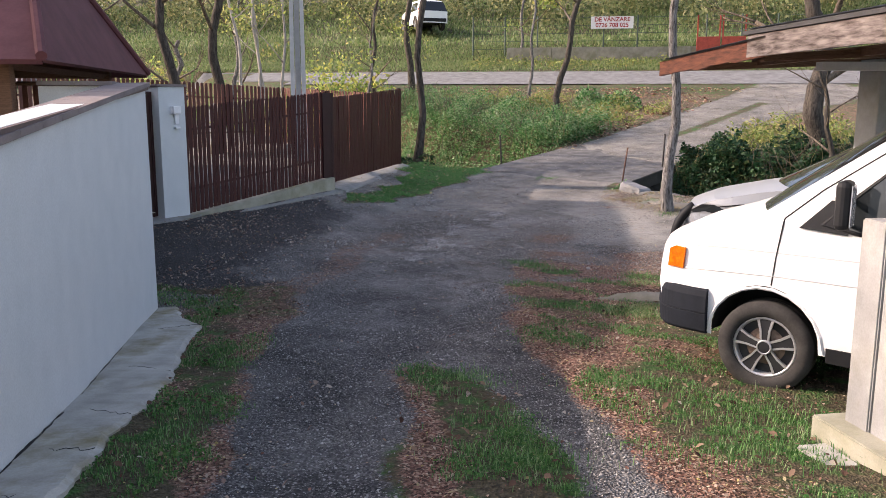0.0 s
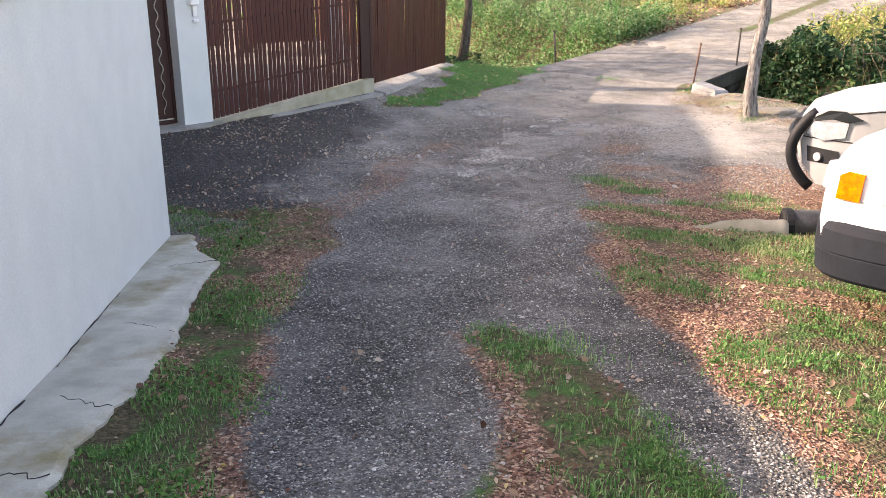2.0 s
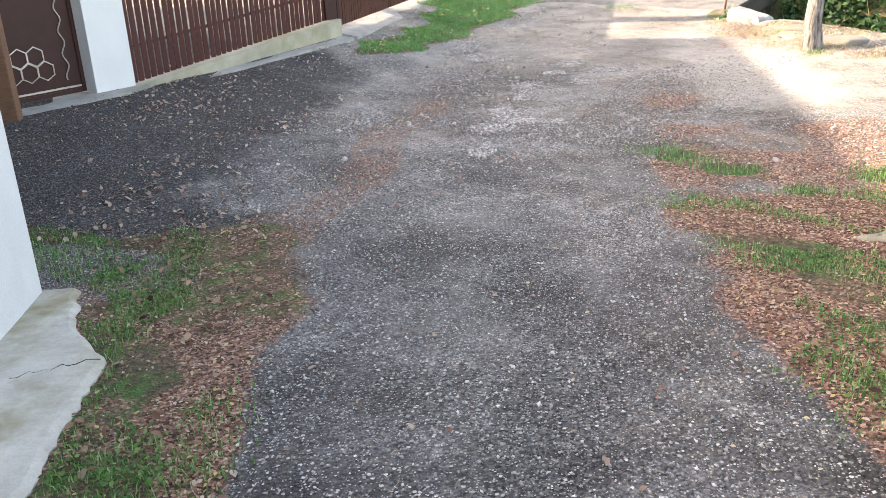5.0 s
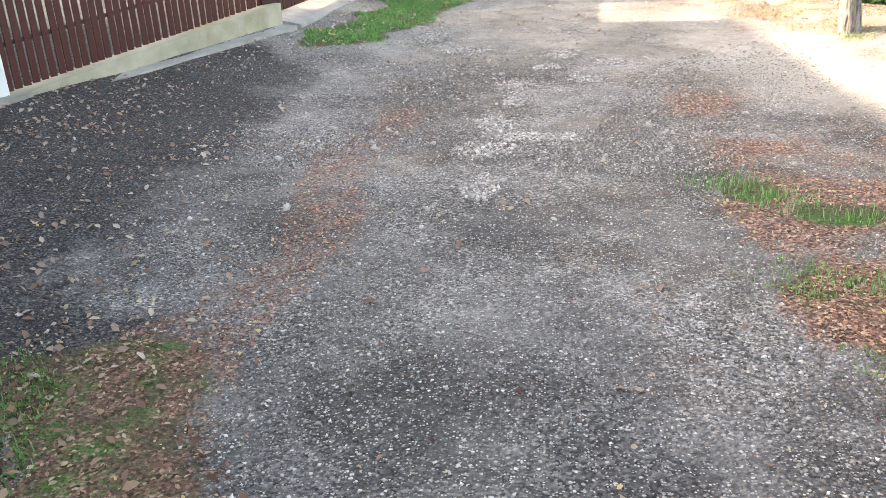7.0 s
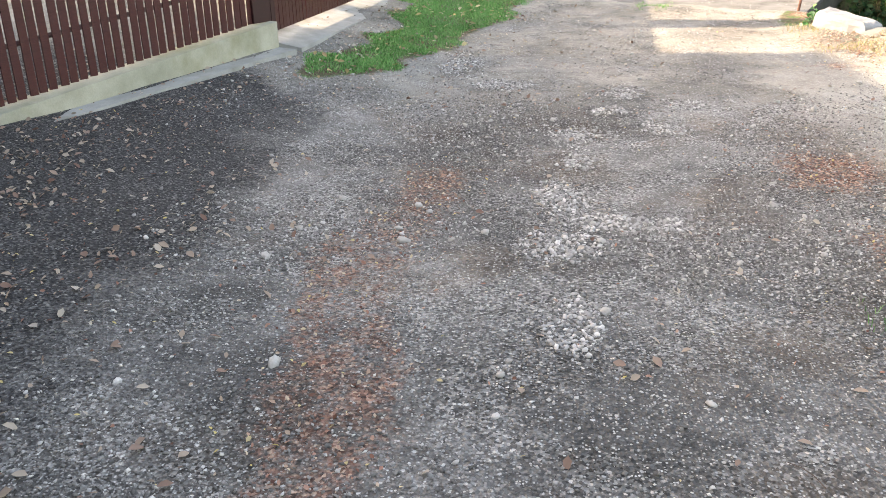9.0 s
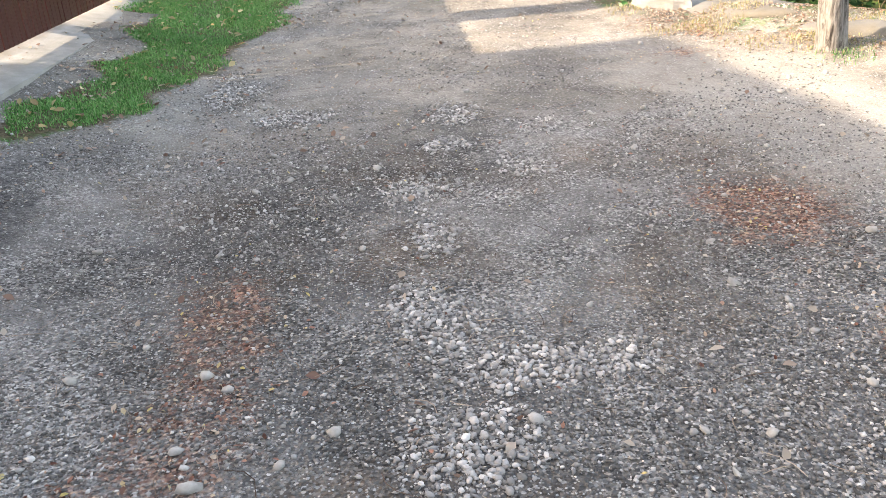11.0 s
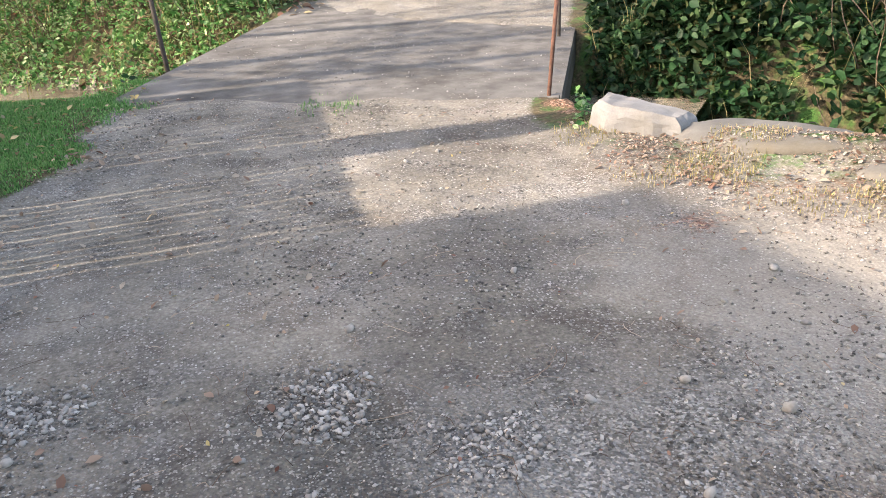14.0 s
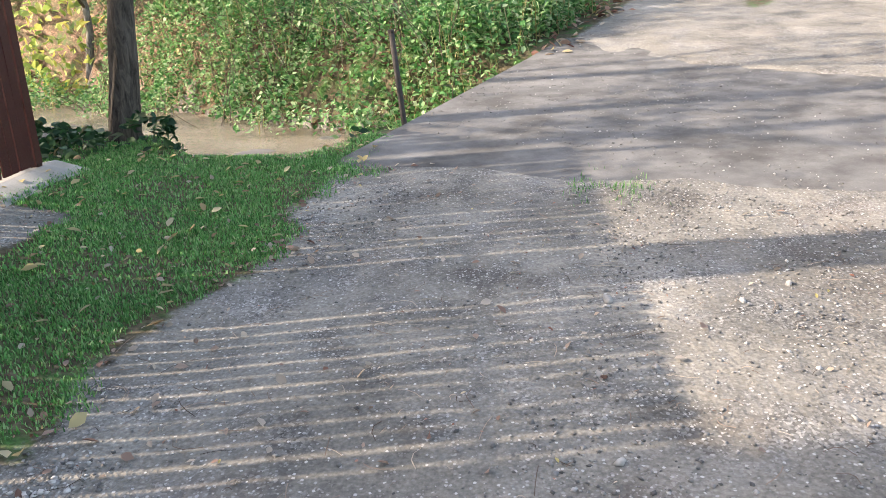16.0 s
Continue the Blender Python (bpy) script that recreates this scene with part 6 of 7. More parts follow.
def van():
    ob = base("van", (1.62, 6.58, H(1.4, 6.0) - 0.03), 147.3, "white delivery van with black bumper parked beside the drive", "van")
    out = [(0.72, 0.34), (0.79, 0.50), (0.82, 0.66), (0.81, 0.80), (0.78, 0.94), (0.73, 1.02), (0.53, 1.12), (0.28, 1.20), (0.02, 1.26), (-0.84, 1.88), (-1.0, 1.93), (-1.5, 1.97), (-3.3, 1.97), (-3.6, 1.88), (-3.76, 1.2), (-3.78, 0.34)]
    W = car_body(ob, out, (8,), [(0.0, 0.37), (-2.92, 0.37)], 0.34, 0.92, 1.18, M["van_white"], 0.45)
    for x in (0.0, -2.92):
        for sgn in (1, -1):
            wheel(ob, (x, sgn * 0.80, 0.318), 0.318, 0.205, sgn, 8 if x == 0 else 0)
    bumper(ob, [(0.40, 0.945), (0.62, 0.935), (0.77, 0.88), (0.88, 0.74), (0.95, 0.4), (0.98, 0.0)], 0.34, 0.67, "bumper_plastic")
    for sgn in (1, -1):
        part("side_window", plate(W, [(-0.34, 1.20), (-0.46, 1.33), (-0.92, 1.77), (-1.36, 1.80), (-1.36, 1.17), (-0.6, 1.16)], 0.006, sgn), M["glass"], ob)
        part("window_rubber", seam(W, [(-0.34, 1.20), (-0.46, 1.33), (-0.92, 1.77), (-1.36, 1.80), (-1.36, 1.17), (-0.6, 1.16), (-0.34, 1.20)], 0.014, sgn), M["black_plastic"], ob)
        part("quarter_panel", plate(W, [(-0.2, 1.17), (-0.38, 1.36), (-0.5, 1.36), (-0.5, 1.15)], 0.012, sgn), M["black_plastic"], ob, "black plastic mirror mount")
        part("door_seam", seam(W, [(-0.10, 1.22), (-0.06, 0.95), (-0.04, 0.76)], 0.005, sgn), M["seam"], ob)
        part("door_seam", seam(W, [(-1.42, 1.84), (-1.42, 0.38)], 0.005, sgn), M["seam"], ob)
        part("pillar_seam", seam(W, [(-0.10, 1.22), (-0.32, 1.42), (-0.86, 1.82)], 0.005, sgn), M["seam"], ob)
        # crease lines in a greyer paint, the fold's shade put into the colour
        part("crease_shade", seam(W, [(0.72, 0.96), (0.3, 0.98), (-0.05, 0.985), (-1.4, 1.0), (-3.7, 1.0)], 0.004, sgn), M["silver_paint"], ob)
        part("crease_shade", seam(W, [(0.74, 0.79), (0.3, 0.81), (-0.05, 0.825), (-1.4, 0.84), (-3.7, 0.84)], 0.006, sgn), M["silver_paint"], ob)
        part("arch_lip", seam(W, [(0.40 * math.cos(a), 0.335 + 0.40 * math.sin(a)) for a in np.linspace(0.05, math.pi - 0.05, 12)], 0.012, sgn), M["van_white"], ob)
        part("sill", plate(W, [(-0.42, 0.30), (-0.42, 0.40), (-1.4, 0.41), (-1.4, 0.30)], 0.012, sgn), M["black_plastic"], ob)
        part("indicator", plate(W, [(0.60, 0.79), (0.585, 0.94), (0.67, 0.945), (0.72, 0.92), (0.735, 0.79)], 0.018, sgn), M["orange"], ob, "orange indicator lens at the corner")
        mirror = part("mirror", boxed((-0.52, sgn * 1.1, 1.36), (0.09, 0.18, 0.30), sgn * 8, 0.035), M["black_plastic"], ob, "tall black door mirror")
        part("mirror_arm", tube(bmesh.new(), [(-0.44, sgn * 0.9, 1.24), (-0.5, sgn * 1.05, 1.25)], 0.02, 6), M["black_plastic"], mirror)
        part("mirror_arm", tube(bmesh.new(), [(-0.44, sgn * 0.86, 1.40), (-0.5, sgn * 1.05, 1.40)], 0.02, 6), M["black_plastic"], mirror)
        part("mirror_glass", boxed((-0.568, sgn * 1.1, 1.36), (0.006, 0.14, 0.25), sgn * 8), M["lamp_glass"], mirror)
        part("headlight", boxed((0.81, sgn * 0.53, 0.86), (0.1, 0.30, 0.17), sgn * -14, 0.02, Matrix.Rotation(radians(-10), 4, "Y")), M["lamp_glass"], ob)
    part("grille", boxed((0.90, 0, 0.85), (0.06, 0.74, 0.13), 0, 0.01, Matrix.Rotation(radians(-10), 4, "Y")), M["black_plastic"], ob)
    for y in (0.35, -0.25):
        part("wiper", tube(bmesh.new(), [(0.1, y, 1.295), (-0.06, y - 0.2, 1.41), (0.0, y - 0.5, 1.36)], 0.008, 5), M["black_plastic"], ob)
    return ob


van()


def pickup(name, at, turn, label, bull=True, paint="silver_paint", scale=1.0):
    ob = base(name, at, turn, label, "car")
    out = [(0.74, 0.34), (0.88, 0.52), (0.92, 0.70), (0.88, 0.86), (0.80, 0.99), (0.55, 1.09), (0.1, 1.19), (-0.25, 1.24), (-0.95, 1.70), (-1.2, 1.76), (-2.9, 1.72), (-3.25, 1.62), (-3.55, 1.05), (-3.6, 0.36)]
    W = car_body(ob, out, (7, 11), [(0.0, 0.47), (-2.75, 0.47)], 0.34, 0.9, 1.05, M[paint], 0.3, 0.3)
    for x in (0.0, -2.75):
        for sgn in (1, -1):
            wheel(ob, (x, sgn * 0.79, 0.375), 0.375, 0.24, sgn)
    for sgn in (1, -1):
        part("side_window", plate(W, [(-0.62, 1.12), (-1.08, 1.56), (-1.6, 1.62), (-1.6, 1.10)], 0.006, sgn), M["glass"], ob)
        part("side_window", plate(W, [(-1.7, 1.10), (-1.7, 1.62), (-2.9, 1.58), (-3.1, 1.12)], 0.006, sgn), M["glass"], ob)
        part("arch_flare", seam(W, [(0.47 * math.cos(a), 0.46 + 0.47 * math.sin(a)) for a in np.linspace(0.0, math.pi, 14)], 0.03, sgn), M[paint], ob)
        part("headlight", plate(W, [(0.54, 0.80), (0.52, 0.93), (0.66, 0.955), (0.82, 0.92), (0.88, 0.80), (0.72, 0.755)], 0.02, sgn), M["lamp_glass"], ob, "clear angular headlight")
        part("headlight_brow", plate(W, [(0.40, 0.965), (0.56, 1.035), (0.70, 1.03), (0.84, 0.945), (0.80, 0.93), (0.66, 0.96), (0.52, 0.935)], 0.024, sgn), M["glass"], ob, "dark glossy brow above the headlight")
        part("headlight_rim", seam(W, [(0.54, 0.80), (0.52, 0.93), (0.66, 0.955), (0.82, 0.92), (0.88, 0.80), (0.72, 0.755), (0.54, 0.80)], 0.006, sgn), M["seam"], ob)
        part("wing_seam", seam(W, [(0.6, 1.0), (0.3, 1.05), (-0.2, 1.09)], 0.007, sgn), M["seam"], ob)
        part("bumper_seam", seam(W, [(0.44, 0.76), (0.7, 0.765), (0.9, 0.77)], 0.006, sgn), M["seam"], ob)
        part("fog_recess", plate(W, [(0.56, 0.54), (0.58, 0.67), (0.86, 0.69), (0.84, 0.55)], 0.012, sgn), M["black_plastic"], ob)
        part("fog_lamp", tube(bmesh.new(), [(0.74, sgn * (W(0.74, 0.6) - 0.02), 0.60), (0.76, sgn * (W(0.76, 0.6) + 0.02), 0.60)], 0.04, 14), M["lamp_glass"], ob)
        part("tail_lamp", plate(W, [(-3.56, 0.95), (-3.42, 1.25), (-3.30, 1.25), (-3.40, 0.95)], 0.015, sgn), M["red_lens"], ob, "red tail lamp")
    part("grille", boxed((0.985, 0, 0.80), (0.05, 0.8, 0.2), 0, 0.01), M["black_plastic"], ob)
    part("rear_bumper", boxed((-3.62, 0, 0.55), (0.12, 1.6, 0.2), 0, 0.03), M["black_plastic"], ob)
    if bull:
        for sgn in (1, -1):
            hoop = [(0.80 + 0.19 * math.sin(math.pi * k / 18) ** 0.8, sgn * (0.70 + 0.05 * math.sin(math.pi * k / 18)), 1.0 - 0.7 * k / 18) for k in range(19)]
            part("bull_bar", tube(bmesh.new(), hoop, 0.05, 12), M["black_plastic"], ob, "black tubular bull bar", True)
        for z, x in ((0.78, 0.985), (0.48, 0.97)):
            part("cross_tube", tube(bmesh.new(), [(x, 0.72, z), (x + 0.05, 0.4, z), (x + 0.07, 0, z), (x + 0.05, -0.4, z), (x, -0.72, z)], 0.03, 10), M["black_plastic"], ob, "", True)
    return ob


pickup("pickup", (2.03, 10.24, H(1.9, 10.2)), 165, "pale silver off-road car with a black bull bar beside the drive")
pickup("estate_car", (-11.7, 53.8, H(-11.7, 53.8) - 0.1), 118, "white off-road car parked on the grass across the road", False, "van_white")


# ---- carport beside the van ----
def carport():
    ob = base("carport", (0.55, 8.2, 0), 0, "weathered lean-to carport with plank fascia and a dark sheet roof", "carport")

    def slanted(p, q, z0, z1, tall, thick, mat, name, ragged=0.0, label=""):
        """A plank from p to q with its lower edge at z0, z1."""
        bm = bmesh.new()
        p, q = Vector((*p, 0)), Vector((*q, 0))
        n = (q - p).normalized().cross(Vector((0, 0, 1))) * thick
        r = random.Random(5)
        rows = []
        for i in range(15):
            k = i / 14
            c = p + (q - p) * k
            z = z0 + (z1 - z0) * k
            e = r.uniform(-ragged, ragged)
            rows.append([bm.verts.new((c.x + o.x, c.y + o.y, h)) for o, h in ((Vector((0, 0, 0)), z + e), (n, z + e), (n, z + tall), (Vector((0, 0, 0)), z + tall))])
        for a, b in zip(rows, rows[1:]):
            for j in range(4):
                bm.faces.new((a[j], a[(j + 1) % 4], b[(j + 1) % 4], b[j]))
        bm.faces.new(rows[0])
        bm.faces.new(rows[-1][::-1])
        bmesh.ops.recalc_face_normals(bm, faces=bm.faces)
        return part(name, bm, M[mat], ob, label)

    def along(k, v=0.0):
        return (-k * U.x + v * V.x, -k * U.y + v * V.y)

    def sheet(k0, k1, v1, z0, z1, rise, name):
        """A ribbed roof sheet."""
        bm = bmesh.new()
        nk, nv = 2, 40
        g = [[bm.verts.new((*along(k0 + (k1 - k0) * i / nk, v1 * j / nv - 0.06), z0 + (z1 - z0) * i / nk + rise * j / nv + 0.012 * (j % 2))) for j in range(nv + 1)] for i in range(nk + 1)]
        for a, b in zip(g, g[1:]):
            for j in range(nv):
                bm.faces.new((a[j], a[j + 1], b[j + 1], b[j]))
        bmesh.ops.solidify(bm, geom=bm.faces[:], thickness=0.012)
        return part(name, bm, M["dark_sheet"], ob)
    slanted(along(0), along(1.75), 1.70, 1.80, 0.13, 0.03, "fascia_red", "fascia", 0.012, "reddish-brown plank with a ragged lower edge")
    sheet(-0.05, 1.8, 3.0, 1.84, 1.94, 0.3, "roof_sheet")
    slanted(along(1.55), along(5.2), 1.80, 1.85, 0.16, 0.035, "fascia_grey", "fascia", 0.004, "grey weathered plank fascia")
    slanted(along(1.5), along(5.2), 1.965, 2.015, 0.03, 0.05, "dark_sheet", "flashing")
    sheet(1.4, 5.2, 3.2, 2.0, 2.05, 0.35, "roof_sheet")
    for v in (0.9, 2.0, 3.0):
        slanted(along(0.1, v), along(5.1, v), 1.80, 1.86, 0.07, 0.07, "timber", "purlin")
    for k in (0.15, 1.6, 3.4, 5.0):
        slanted(along(k, 0.05), along(k, 3.1), 1.74 + 0.02 * k, 1.86 + 0.02 * k, 0.06, 0.06, "timber", "rafter")
    slanted((1.2, -0.6), (4.6, 0.45), 1.73, 1.75, 0.07, 0.1, "pole", "beam", 0.0, "pale concrete beam")
    return ob


carport()


def carport_column():
    ob = base("column", (2.5, 8.35, H(2.5, 8.35)), 20, "square pale plastered column under the carport roof", "column")
    part("shaft", boxed((0, 0, 1.2), (0.26, 0.3, 2.5), 0, 0.012), M["old_render"], ob)
    part("column_foot", boxed((0, 0, 0.05), (0.34, 0.38, 0.16), 0, 0.01), M["plinth"], ob)


carport_column()


def low_wall():
    ob = base("garden_wall", label="low rough-rendered concrete wall with an end post on a plinth", category="wall")
    a = Vector((1.38, 4.72, 0))
    d, n = -U, V
    z = H(1.4, 4.6)

    def block(k0, k1, v0, v1, z0, z1, mat, name, label=""):
        q = [a + d * k + n * v for k, v in ((k0, v0), (k1, v0), (k1, v1), (k0, v1))]
        bm = prism(bmesh.new(), [(p.x, p.y) for p in q], z0, z1)
        bmesh.ops.bevel(bm, geom=bm.edges[:], offset=0.008, segments=2, affect="EDGES")
        return part(name, bm, M[mat], ob, label)
    block(0, 0.19, 0, 0.22, z - 0.2, 0.88, "old_render", "end_post", "smooth pale concrete end post")
    block(0.194, 2.6, 0.012, 0.2, z - 0.2, 0.86, "old_render", "wall_panel", "rough grey rendered panel")
    block(-0.1, 2.6, -0.13, 0.3, z - 0.3, z + 0.13, "plinth", "plinth", "mossy concrete plinth")
    block(0.06, 2.6, -0.32, -0.14, z - 0.3, z + 0.03, "slab", "kerb", "broken concrete kerb")


low_wall()


# ---- gazebo and garden behind the wall ----
def gazebo():
    c0 = Vector((-4.83, 6.75, 0))
    ob = base("gazebo", label="open timber gazebo with a brown sheet hip roof and slatted sides", category="gazebo")
    L, D = 5.4, 4.6
    ze, za = 1.82, 3.5
    cor = [c0, c0 + U * L, c0 + U * L - V * D, c0 - V * D]
    r0, r1 = c0 + U * L * 0.5 - V * 0.8, c0 + U * L * 0.5 - V * (D - 0.8)
    r0.z = r1.z = za
    for c in cor:
        c.z = ze
    for f in ((cor[0], cor[1], r0), (cor[3], cor[0], r0, r1), (cor[1], cor[2], r1, r0), (cor[2], cor[3], r1)):
        bm = bmesh.new()
        bm.faces.new([bm.verts.new(p) for p in f])
        bmesh.ops.recalc_face_normals(bm, faces=bm.faces)
        if bm.faces[:][0].normal.z < 0:
            bmesh.ops.reverse_faces(bm, faces=bm.faces)
        bmesh.ops.solidify(bm, geom=bm.faces[:], thickness=0.05)
        part("roof_slope", bm, M["roof_brown"], ob)
    for a, b in ((cor[0], r0), (cor[1], r0), (cor[2], r1), (cor[3], r1), (r0, r1)):
        part("ridge_cap", tube(bmesh.new(), [a + Vector((0, 0, 0.03)), b + Vector((0, 0, 0.03))], 0.05, 8), M["roof_brown"], ob)
    ins = [c0 + U * 0.55 - V * 0.5, c0 + U * (L - 0.55) - V * 0.5, c0 + U * (L - 0.55) - V * (D - 0.5), c0 + U * 0.55 - V * (D - 0.5)]
    for p in ins:
        z = H(p.x, p.y) - 0.1
        part("post", boxed((p.x, p.y, (z + ze + 0.1) / 2), (0.16, 0.16, ze + 0.1 - z), 20.3, 0.01), M["timber"], ob)
    for a, b in ((ins[0], ins[1]), (ins[1], ins[2]), (ins[2], ins[3]), (ins[3], ins[0])):
        part("eaves_beam", tube(bmesh.new(), [Vector((a.x, a.y, ze)), Vector((b.x, b.y, ze))], 0.07, 4), M["timber"], ob)
    for a, b in ((ins[1], ins[2]), (ins[2], ins[3])):
        n = int((b - a).length / 0.14)
        me = None
        for i in range(n):
            p = a + (b - a) * (i + 0.5) / n
            if me is None:
                o = part("side_slat", boxed((0, 0, 0), (0.07, 0.02, 1.0), math.degrees(math.atan2((b - a).y, (b - a).x))), M["slat_lit"], ob)
                me = o.data
            else:
                o = new("side_slat", me)
                o.parent = ob
            o.location = (p.x, p.y, 1.2)
        for z in (0.7, 1.68):
            part("side_rail", tube(bmesh.new(), [Vector((a.x, a.y, z)), Vector((b.x, b.y, z))], 0.03, 4), M["timber"], ob)
    return ob


gazebo()


# house added mostly out of view, sized so its shadow covers the drive
def house():
    ob = base("house", (-15.3, 11.2, 0.0), 0, "plain house with a brown gable roof, added unseen to shade the drive", "house")
    hw, hl, ze, zr = 2.75, 5.1, 5.1, 7.8
    g = -1.0
    for sx in (1, -1):
        part("wall_side", boxed((sx * hw, 0, (ze + g) / 2), (0.3, 2 * hl, ze - g)), M["house_wall"], ob)
    for sy in (1, -1):
        bm = bmesh.new()
        pts = [(-hw, g), (hw, g), (hw, ze), (0, zr), (-hw, ze)]
        a = [bm.verts.new((x, sy * hl - 0.15, z)) for x, z in pts]
        b = [bm.verts.new((x, sy * hl + 0.15, z)) for x, z in pts]
        bm.faces.new(a)
        bm.faces.new(b[::-1])
        for i in range(5):
            bm.faces.new((a[i], a[(i + 1) % 5], b[(i + 1) % 5], b[i]))
        bmesh.ops.recalc_face_normals(bm, faces=bm.faces)
        part("wall_gable", bm, M["house_wall"], ob)
    for sx in (1, -1):
        bm = bmesh.new()
        pts = [(0, zr + 0.1), (sx * (hw + 0.4), ze - 0.28), (sx * (hw + 0.4), ze - 0.16), (0, zr + 0.24)]
        a = [bm.verts.new((x, -hl - 0.3, z)) for x, z in pts]
        b = [bm.verts.new((x, hl + 0.3, z)) for x, z in pts]
        bm.faces.new(a)
        bm.faces.new(b[::-1])
        for i in range(4):
            bm.faces.new((a[i], a[(i + 1) % 4], b[(i + 1) % 4], b[i]))
        bmesh.ops.recalc_face_normals(bm, faces=bm.faces)
        part("roof", bm, M["roof_brown"], ob)


house()
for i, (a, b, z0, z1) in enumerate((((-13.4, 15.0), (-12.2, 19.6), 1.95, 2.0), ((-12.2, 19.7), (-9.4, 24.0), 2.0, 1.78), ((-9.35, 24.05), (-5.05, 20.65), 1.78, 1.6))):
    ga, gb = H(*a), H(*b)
    slat_fence("garden_fence", a, b, z0, z1, lambda k: ga + (gb - ga) * k + 0.1, 0.13, 0.09, "reddish-brown slatted garden fence in the sun", "slat_lit", 4)


def light_pole():
    ob = base("utility_pole", (-6.75, 18.4, H(-6.75, 18.4)), 20, "grey tapered concrete utility pole behind the fence", "pole")
    bm = bmesh.new()
    w0, w1, h = 0.185, 0.12, 8.0
    for sx in (1, -1):
        pts = [(sx * w0, -w0), (sx * w0, w0), (sx * w0 * 0.45, w0), (sx * w0 * 0.45, -w0)]
        lo = [bm.verts.new((x, y, -0.4)) for x, y in pts]
        hi = [bm.verts.new((x * w1 / w0, y * w1 / w0, h)) for x, y in pts]
        for i in range(4):
            bm.faces.new((lo[i], lo[(i + 1) % 4], hi[(i + 1) % 4], hi[i]))
        bm.faces.new(hi)
    bmesh.ops.recalc_face_normals(bm, faces=bm.faces)
    part("flange", bm, M["pole"], ob)
    bm = bmesh.new()
    lo = [bm.verts.new((x, y, -0.4)) for x, y in ((0.07, 0.05), (-0.07, 0.05), (-0.07, -0.05), (0.07, -0.05))]
    hi = [bm.verts.new((x * 0.6, y * 0.6, h)) for x, y in ((0.07, 0.05), (-0.07, 0.05), (-0.07, -0.05), (0.07, -0.05))]
    for i in range(4):
        bm.faces.new((lo[i], lo[(i + 1) % 4], hi[(i + 1) % 4], hi[i]))
    bmesh.ops.recalc_face_normals(bm, faces=bm.faces)
    part("web", bm, M["pole"], ob)


light_pole()


def small_gate():
    d = (Vector((*FENCE_B, 0)) - Vector((*FENCE_A, 0))).normalized()
    n = d.cross(Vector((0, 0, 1)))
    b = Vector((*FENCE_A, 0)) - d * 0.53 - n * 0.1
    a = b - d * 1.0
    ob = base("garden_gate", (a.x, a.y, -0.42), math.degrees(math.atan2(d.y, d.x)), "dark brown steel pedestrian gate with wavy and honeycomb ornaments", "gate")
    part("panel", boxed((0.5, 0, 1.0), (0.94, 0.02, 1.96)), M["steel_brown"], ob)
    for x in (0.02, 0.98):
        part("stile", boxed((x, 0, 1.0), (0.045, 0.05, 2.0), 0, 0.004), M["steel_brown"], ob)
    for z in (0.02, 1.98):
        part("frame_rail", boxed((0.5, 0, z), (0.91, 0.05, 0.045), 0, 0.004), M["steel_brown"], ob)
    part("lower_strip", boxed((0.5, -0.016, 0.07), (0.9, 0.012, 0.018)), M["ornament"], ob)
    wave = [(0.82 + 0.025 * math.sin(z * 26), -0.02, z) for z in np.linspace(0.15, 1.9, 70)]
    part("wavy_bar", tube(bmesh.new(), wave, 0.008, 5), M["ornament"], ob, "bright wavy steel bar")
    for i, (cx, cz) in enumerate(((0.22, 0.28), (0.40, 0.28), (0.58, 0.28), (0.31, 0.44), (0.49, 0.44))):
        hexa = [(cx + 0.1 * math.cos(a), -0.02, cz + 0.1 * math.sin(a)) for a in np.linspace(0, 2 * math.pi, 7) + math.pi / 6]
        part("honeycomb_ring", tube(bmesh.new(), hexa, 0.007, 5), M["ornament"], ob, "gold-grey hexagon ornament")
    q = [a + n * 0.62 - d * 0.6, b + n * 0.46 + d * 0.2, b + n * 0.24 + d * 0.7, b - n * 0.2 + d * 0.1, a - n * 0.2 - d * 0.6]
    tagged(part("threshold", prism(bmesh.new(), [(p.x, p.y) for p in q], -1.1, -0.445), M["footing"]), "concrete threshold under the pedestrian gate", "step", kind="structure")
    e = a - d * 0.1
    q = [e, e - d * 0.5, e - d * 0.5 - n * 0.42, e - n * 0.42]
    p2 = base("gate_pillar", label="square gate pillar rendered pale blue-grey", category="pillar")
    part("shaft", prism(bmesh.new(), [(p.x, p.y) for p in q], lambda x, y: H(x, y) - 0.4, 1.3), M["render_white"], p2)
    e2 = e - d * 0.5
    w = Vector((-5.55, 7.7, 0))
    q = [e2 - n * 0.1, w, w - n * 0.25, e2 - n * 0.35]
    tagged(part("wall_yard", prism(bmesh.new(), [(p.x, p.y) for p in q], -1.1, 0.8), M["render_white"]), "rendered yard wall beside the gate", "wall", kind="structure")
    # intercom box on the pillar
    f = Vector((*FENCE_A, 0)) - d * 0.22 + n * 0.075
    ic = base("mailbox", (f.x, f.y, 1.2), math.degrees(math.atan2(d.y, d.x)), "small white box lamp on the gate pillar", "box lamp")
    part("housing", boxed((0, -0.03, 0.09), (0.15, 0.1, 0.13), 0, 0.015), M["white_box"], ic)
    part("bracket", boxed((0.03, -0.005, -0.05), (0.07, 0.035, 0.16), 0, 0.008), M["white_box"], ic)
    part("lower_lamp", boxed((0.03, -0.02, -0.19), (0.09, 0.05, 0.04), 0, 0.01), M["white_box"], ic)


small_gate()


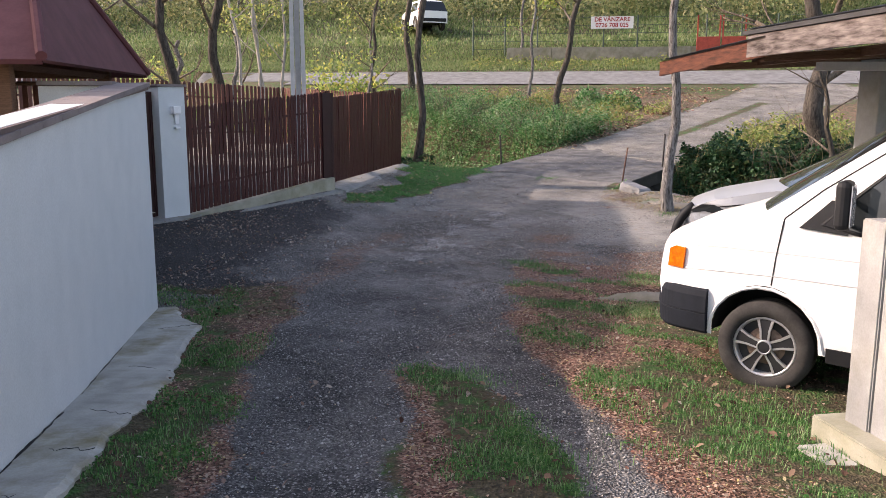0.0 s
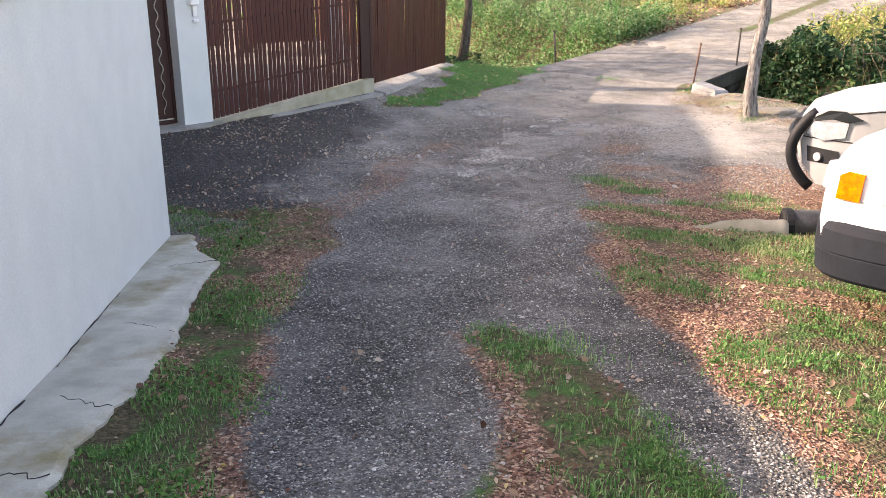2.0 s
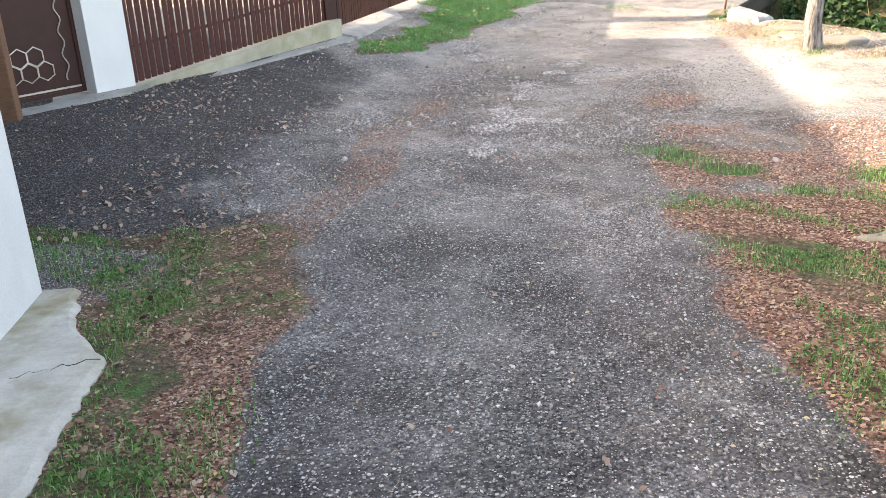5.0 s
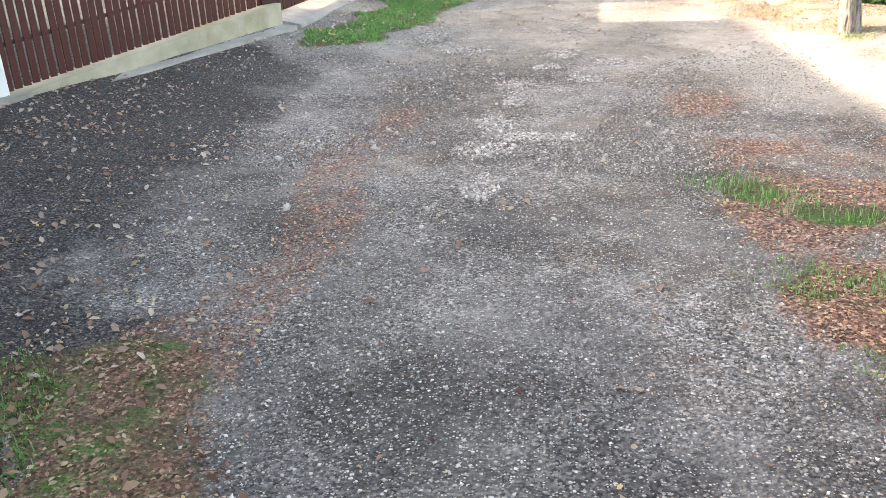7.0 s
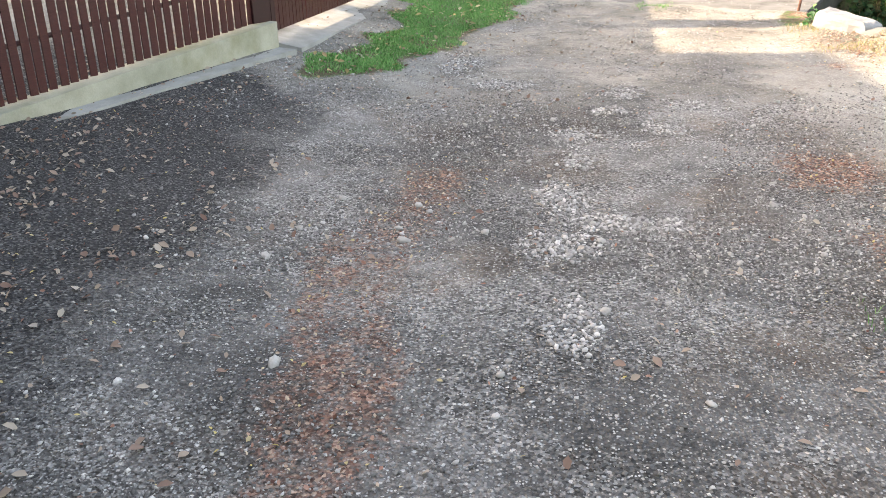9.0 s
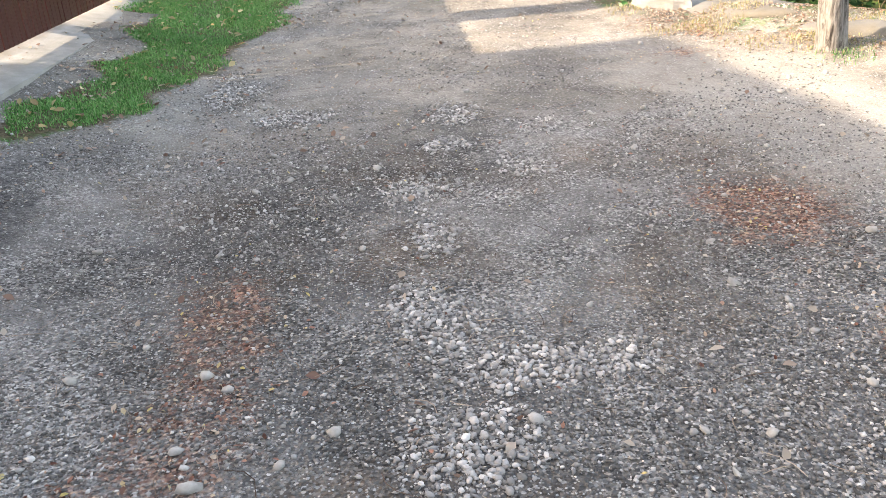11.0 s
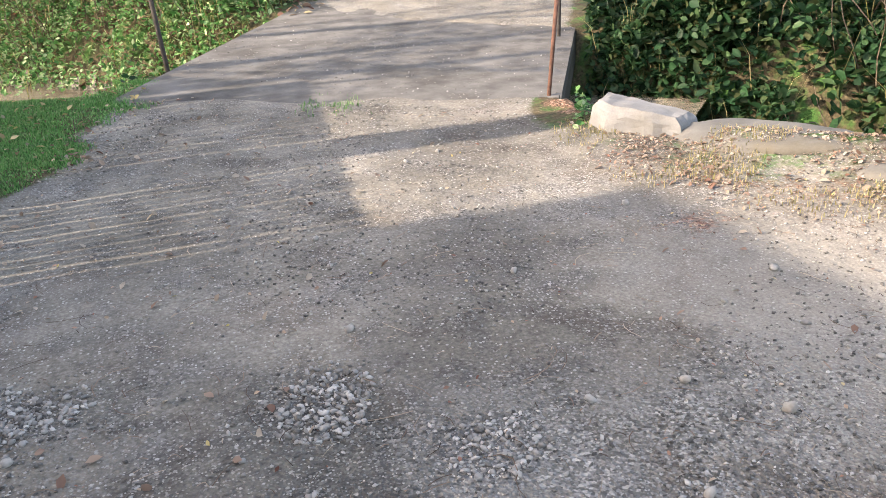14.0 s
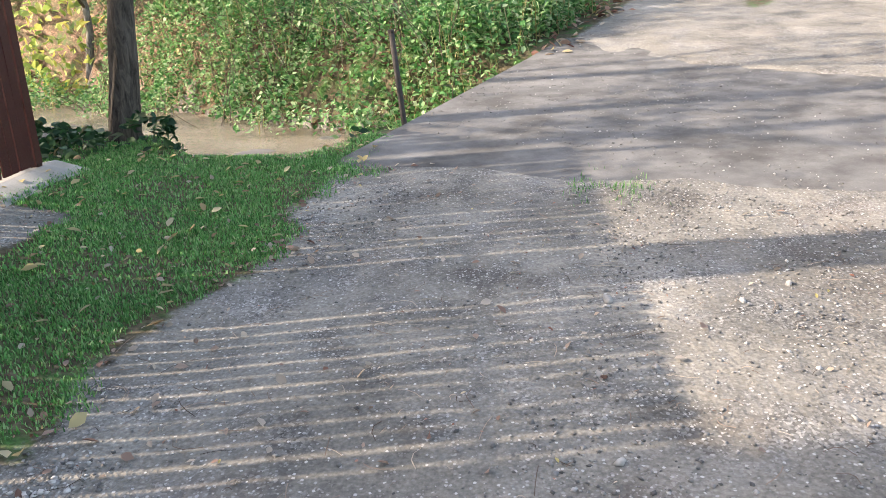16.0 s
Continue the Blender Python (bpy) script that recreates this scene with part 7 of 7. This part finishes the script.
# ---- across the road ----
def far_side():
    wall = base("roadside_wall", label="low grey concrete wall with rusty posts above the road", category="wall")
    for i in range(10):
        x = -4.5 + 1.2 * i
        part("wall_block", boxed((x, 46.2, H(x, 46.2) + 0.2), (1.19, 0.2, 0.9)), M["culvert"], wall)
    fence = base("wire_fence", label="rusty wire fence on thin posts above the road", category="fence")
    for i in range(14):
        x = -7.0 + 1.75 * i
        part("post", tube(bmesh.new(), [(x, 46.6, H(x, 46.6) - 0.2), (x, 46.6, H(x, 46.6) + 2.1)], 0.045, 6), M["green_steel"], fence)
    for k in range(5):
        z = 0.4 + 0.4 * k
        part("wire", tube(bmesh.new(), [(-7.0 + 1.75 * i, 46.6, H(-7.0 + 1.75 * i, 46.6) + z) for i in range(14)], 0.012, 4), M["green_steel"], fence)
    gate = base("red_gate", (5.2, 46.0, H(5.2, 46)), 0, "rusty red sheet gate above the road", "gate")
    for k in range(2):
        part("gate_leaf", boxed((0.1 + 1.25 * k, 0, 0.75), (1.15, 0.05, 0.95), 0, 0.01), M["gate_red"], gate)
        for x in (-0.45, 0.65):
            part("gate_post", boxed((x + 1.25 * k, 0.03, 1.1), (0.07, 0.07, 2.4)), M["gate_red"], gate)
    sign = base("sale_sign", (0.42, 46.4, 5.42), 0, "white for-sale board with dark red lettering", "sign")
    part("board", boxed((0, 0, 0), (2.2, 0.03, 0.62), 0, 0.004), M["sign_white"], sign)
    for row, text, size in ((0.06, "DE VÂNZARE", 0.3), (-0.23, "0726 708 025", 0.3)):
        cu = bpy.data.curves.new("lettering", "FONT")
        cu.body, cu.size, cu.align_x, cu.extrude, cu.offset = text, size, "CENTER", 0.004, 0.006
        o = new("lettering_curve", cu)
        me = bpy.data.meshes.new_from_object(o)
        bpy.data.objects.remove(o)
        me.materials.append(M["sign_red"])
        t = new("lettering", me)
        t.parent = sign
        t.matrix_basis = pose(0, -0.021, row, 90, 0, 0)
        t.scale = (1.03, 1, 1)
    ruin = base("brick_ruin", (7.4, 23.0, H(7.4, 23.0)), 15, "crumbling wall of red bricks on the stream bank", "wall")
    me = None
    for row in range(14):
        for i in range(7 - row // 5):
            if me is None:
                o = part("brick", boxed((0, 0, 0), (0.24, 0.115, 0.066), 0, 0.005), M["brick"], ruin)
                me = o.data
            else:
                o = new("brick", me)
                o.parent = ruin
            o.matrix_basis = pose(-0.8 + 0.255 * i + 0.12 * (row % 2), random.uniform(-0.01, 0.01), 0.03 + 0.078 * row, 0, 0, random.uniform(-2, 2))


far_side()
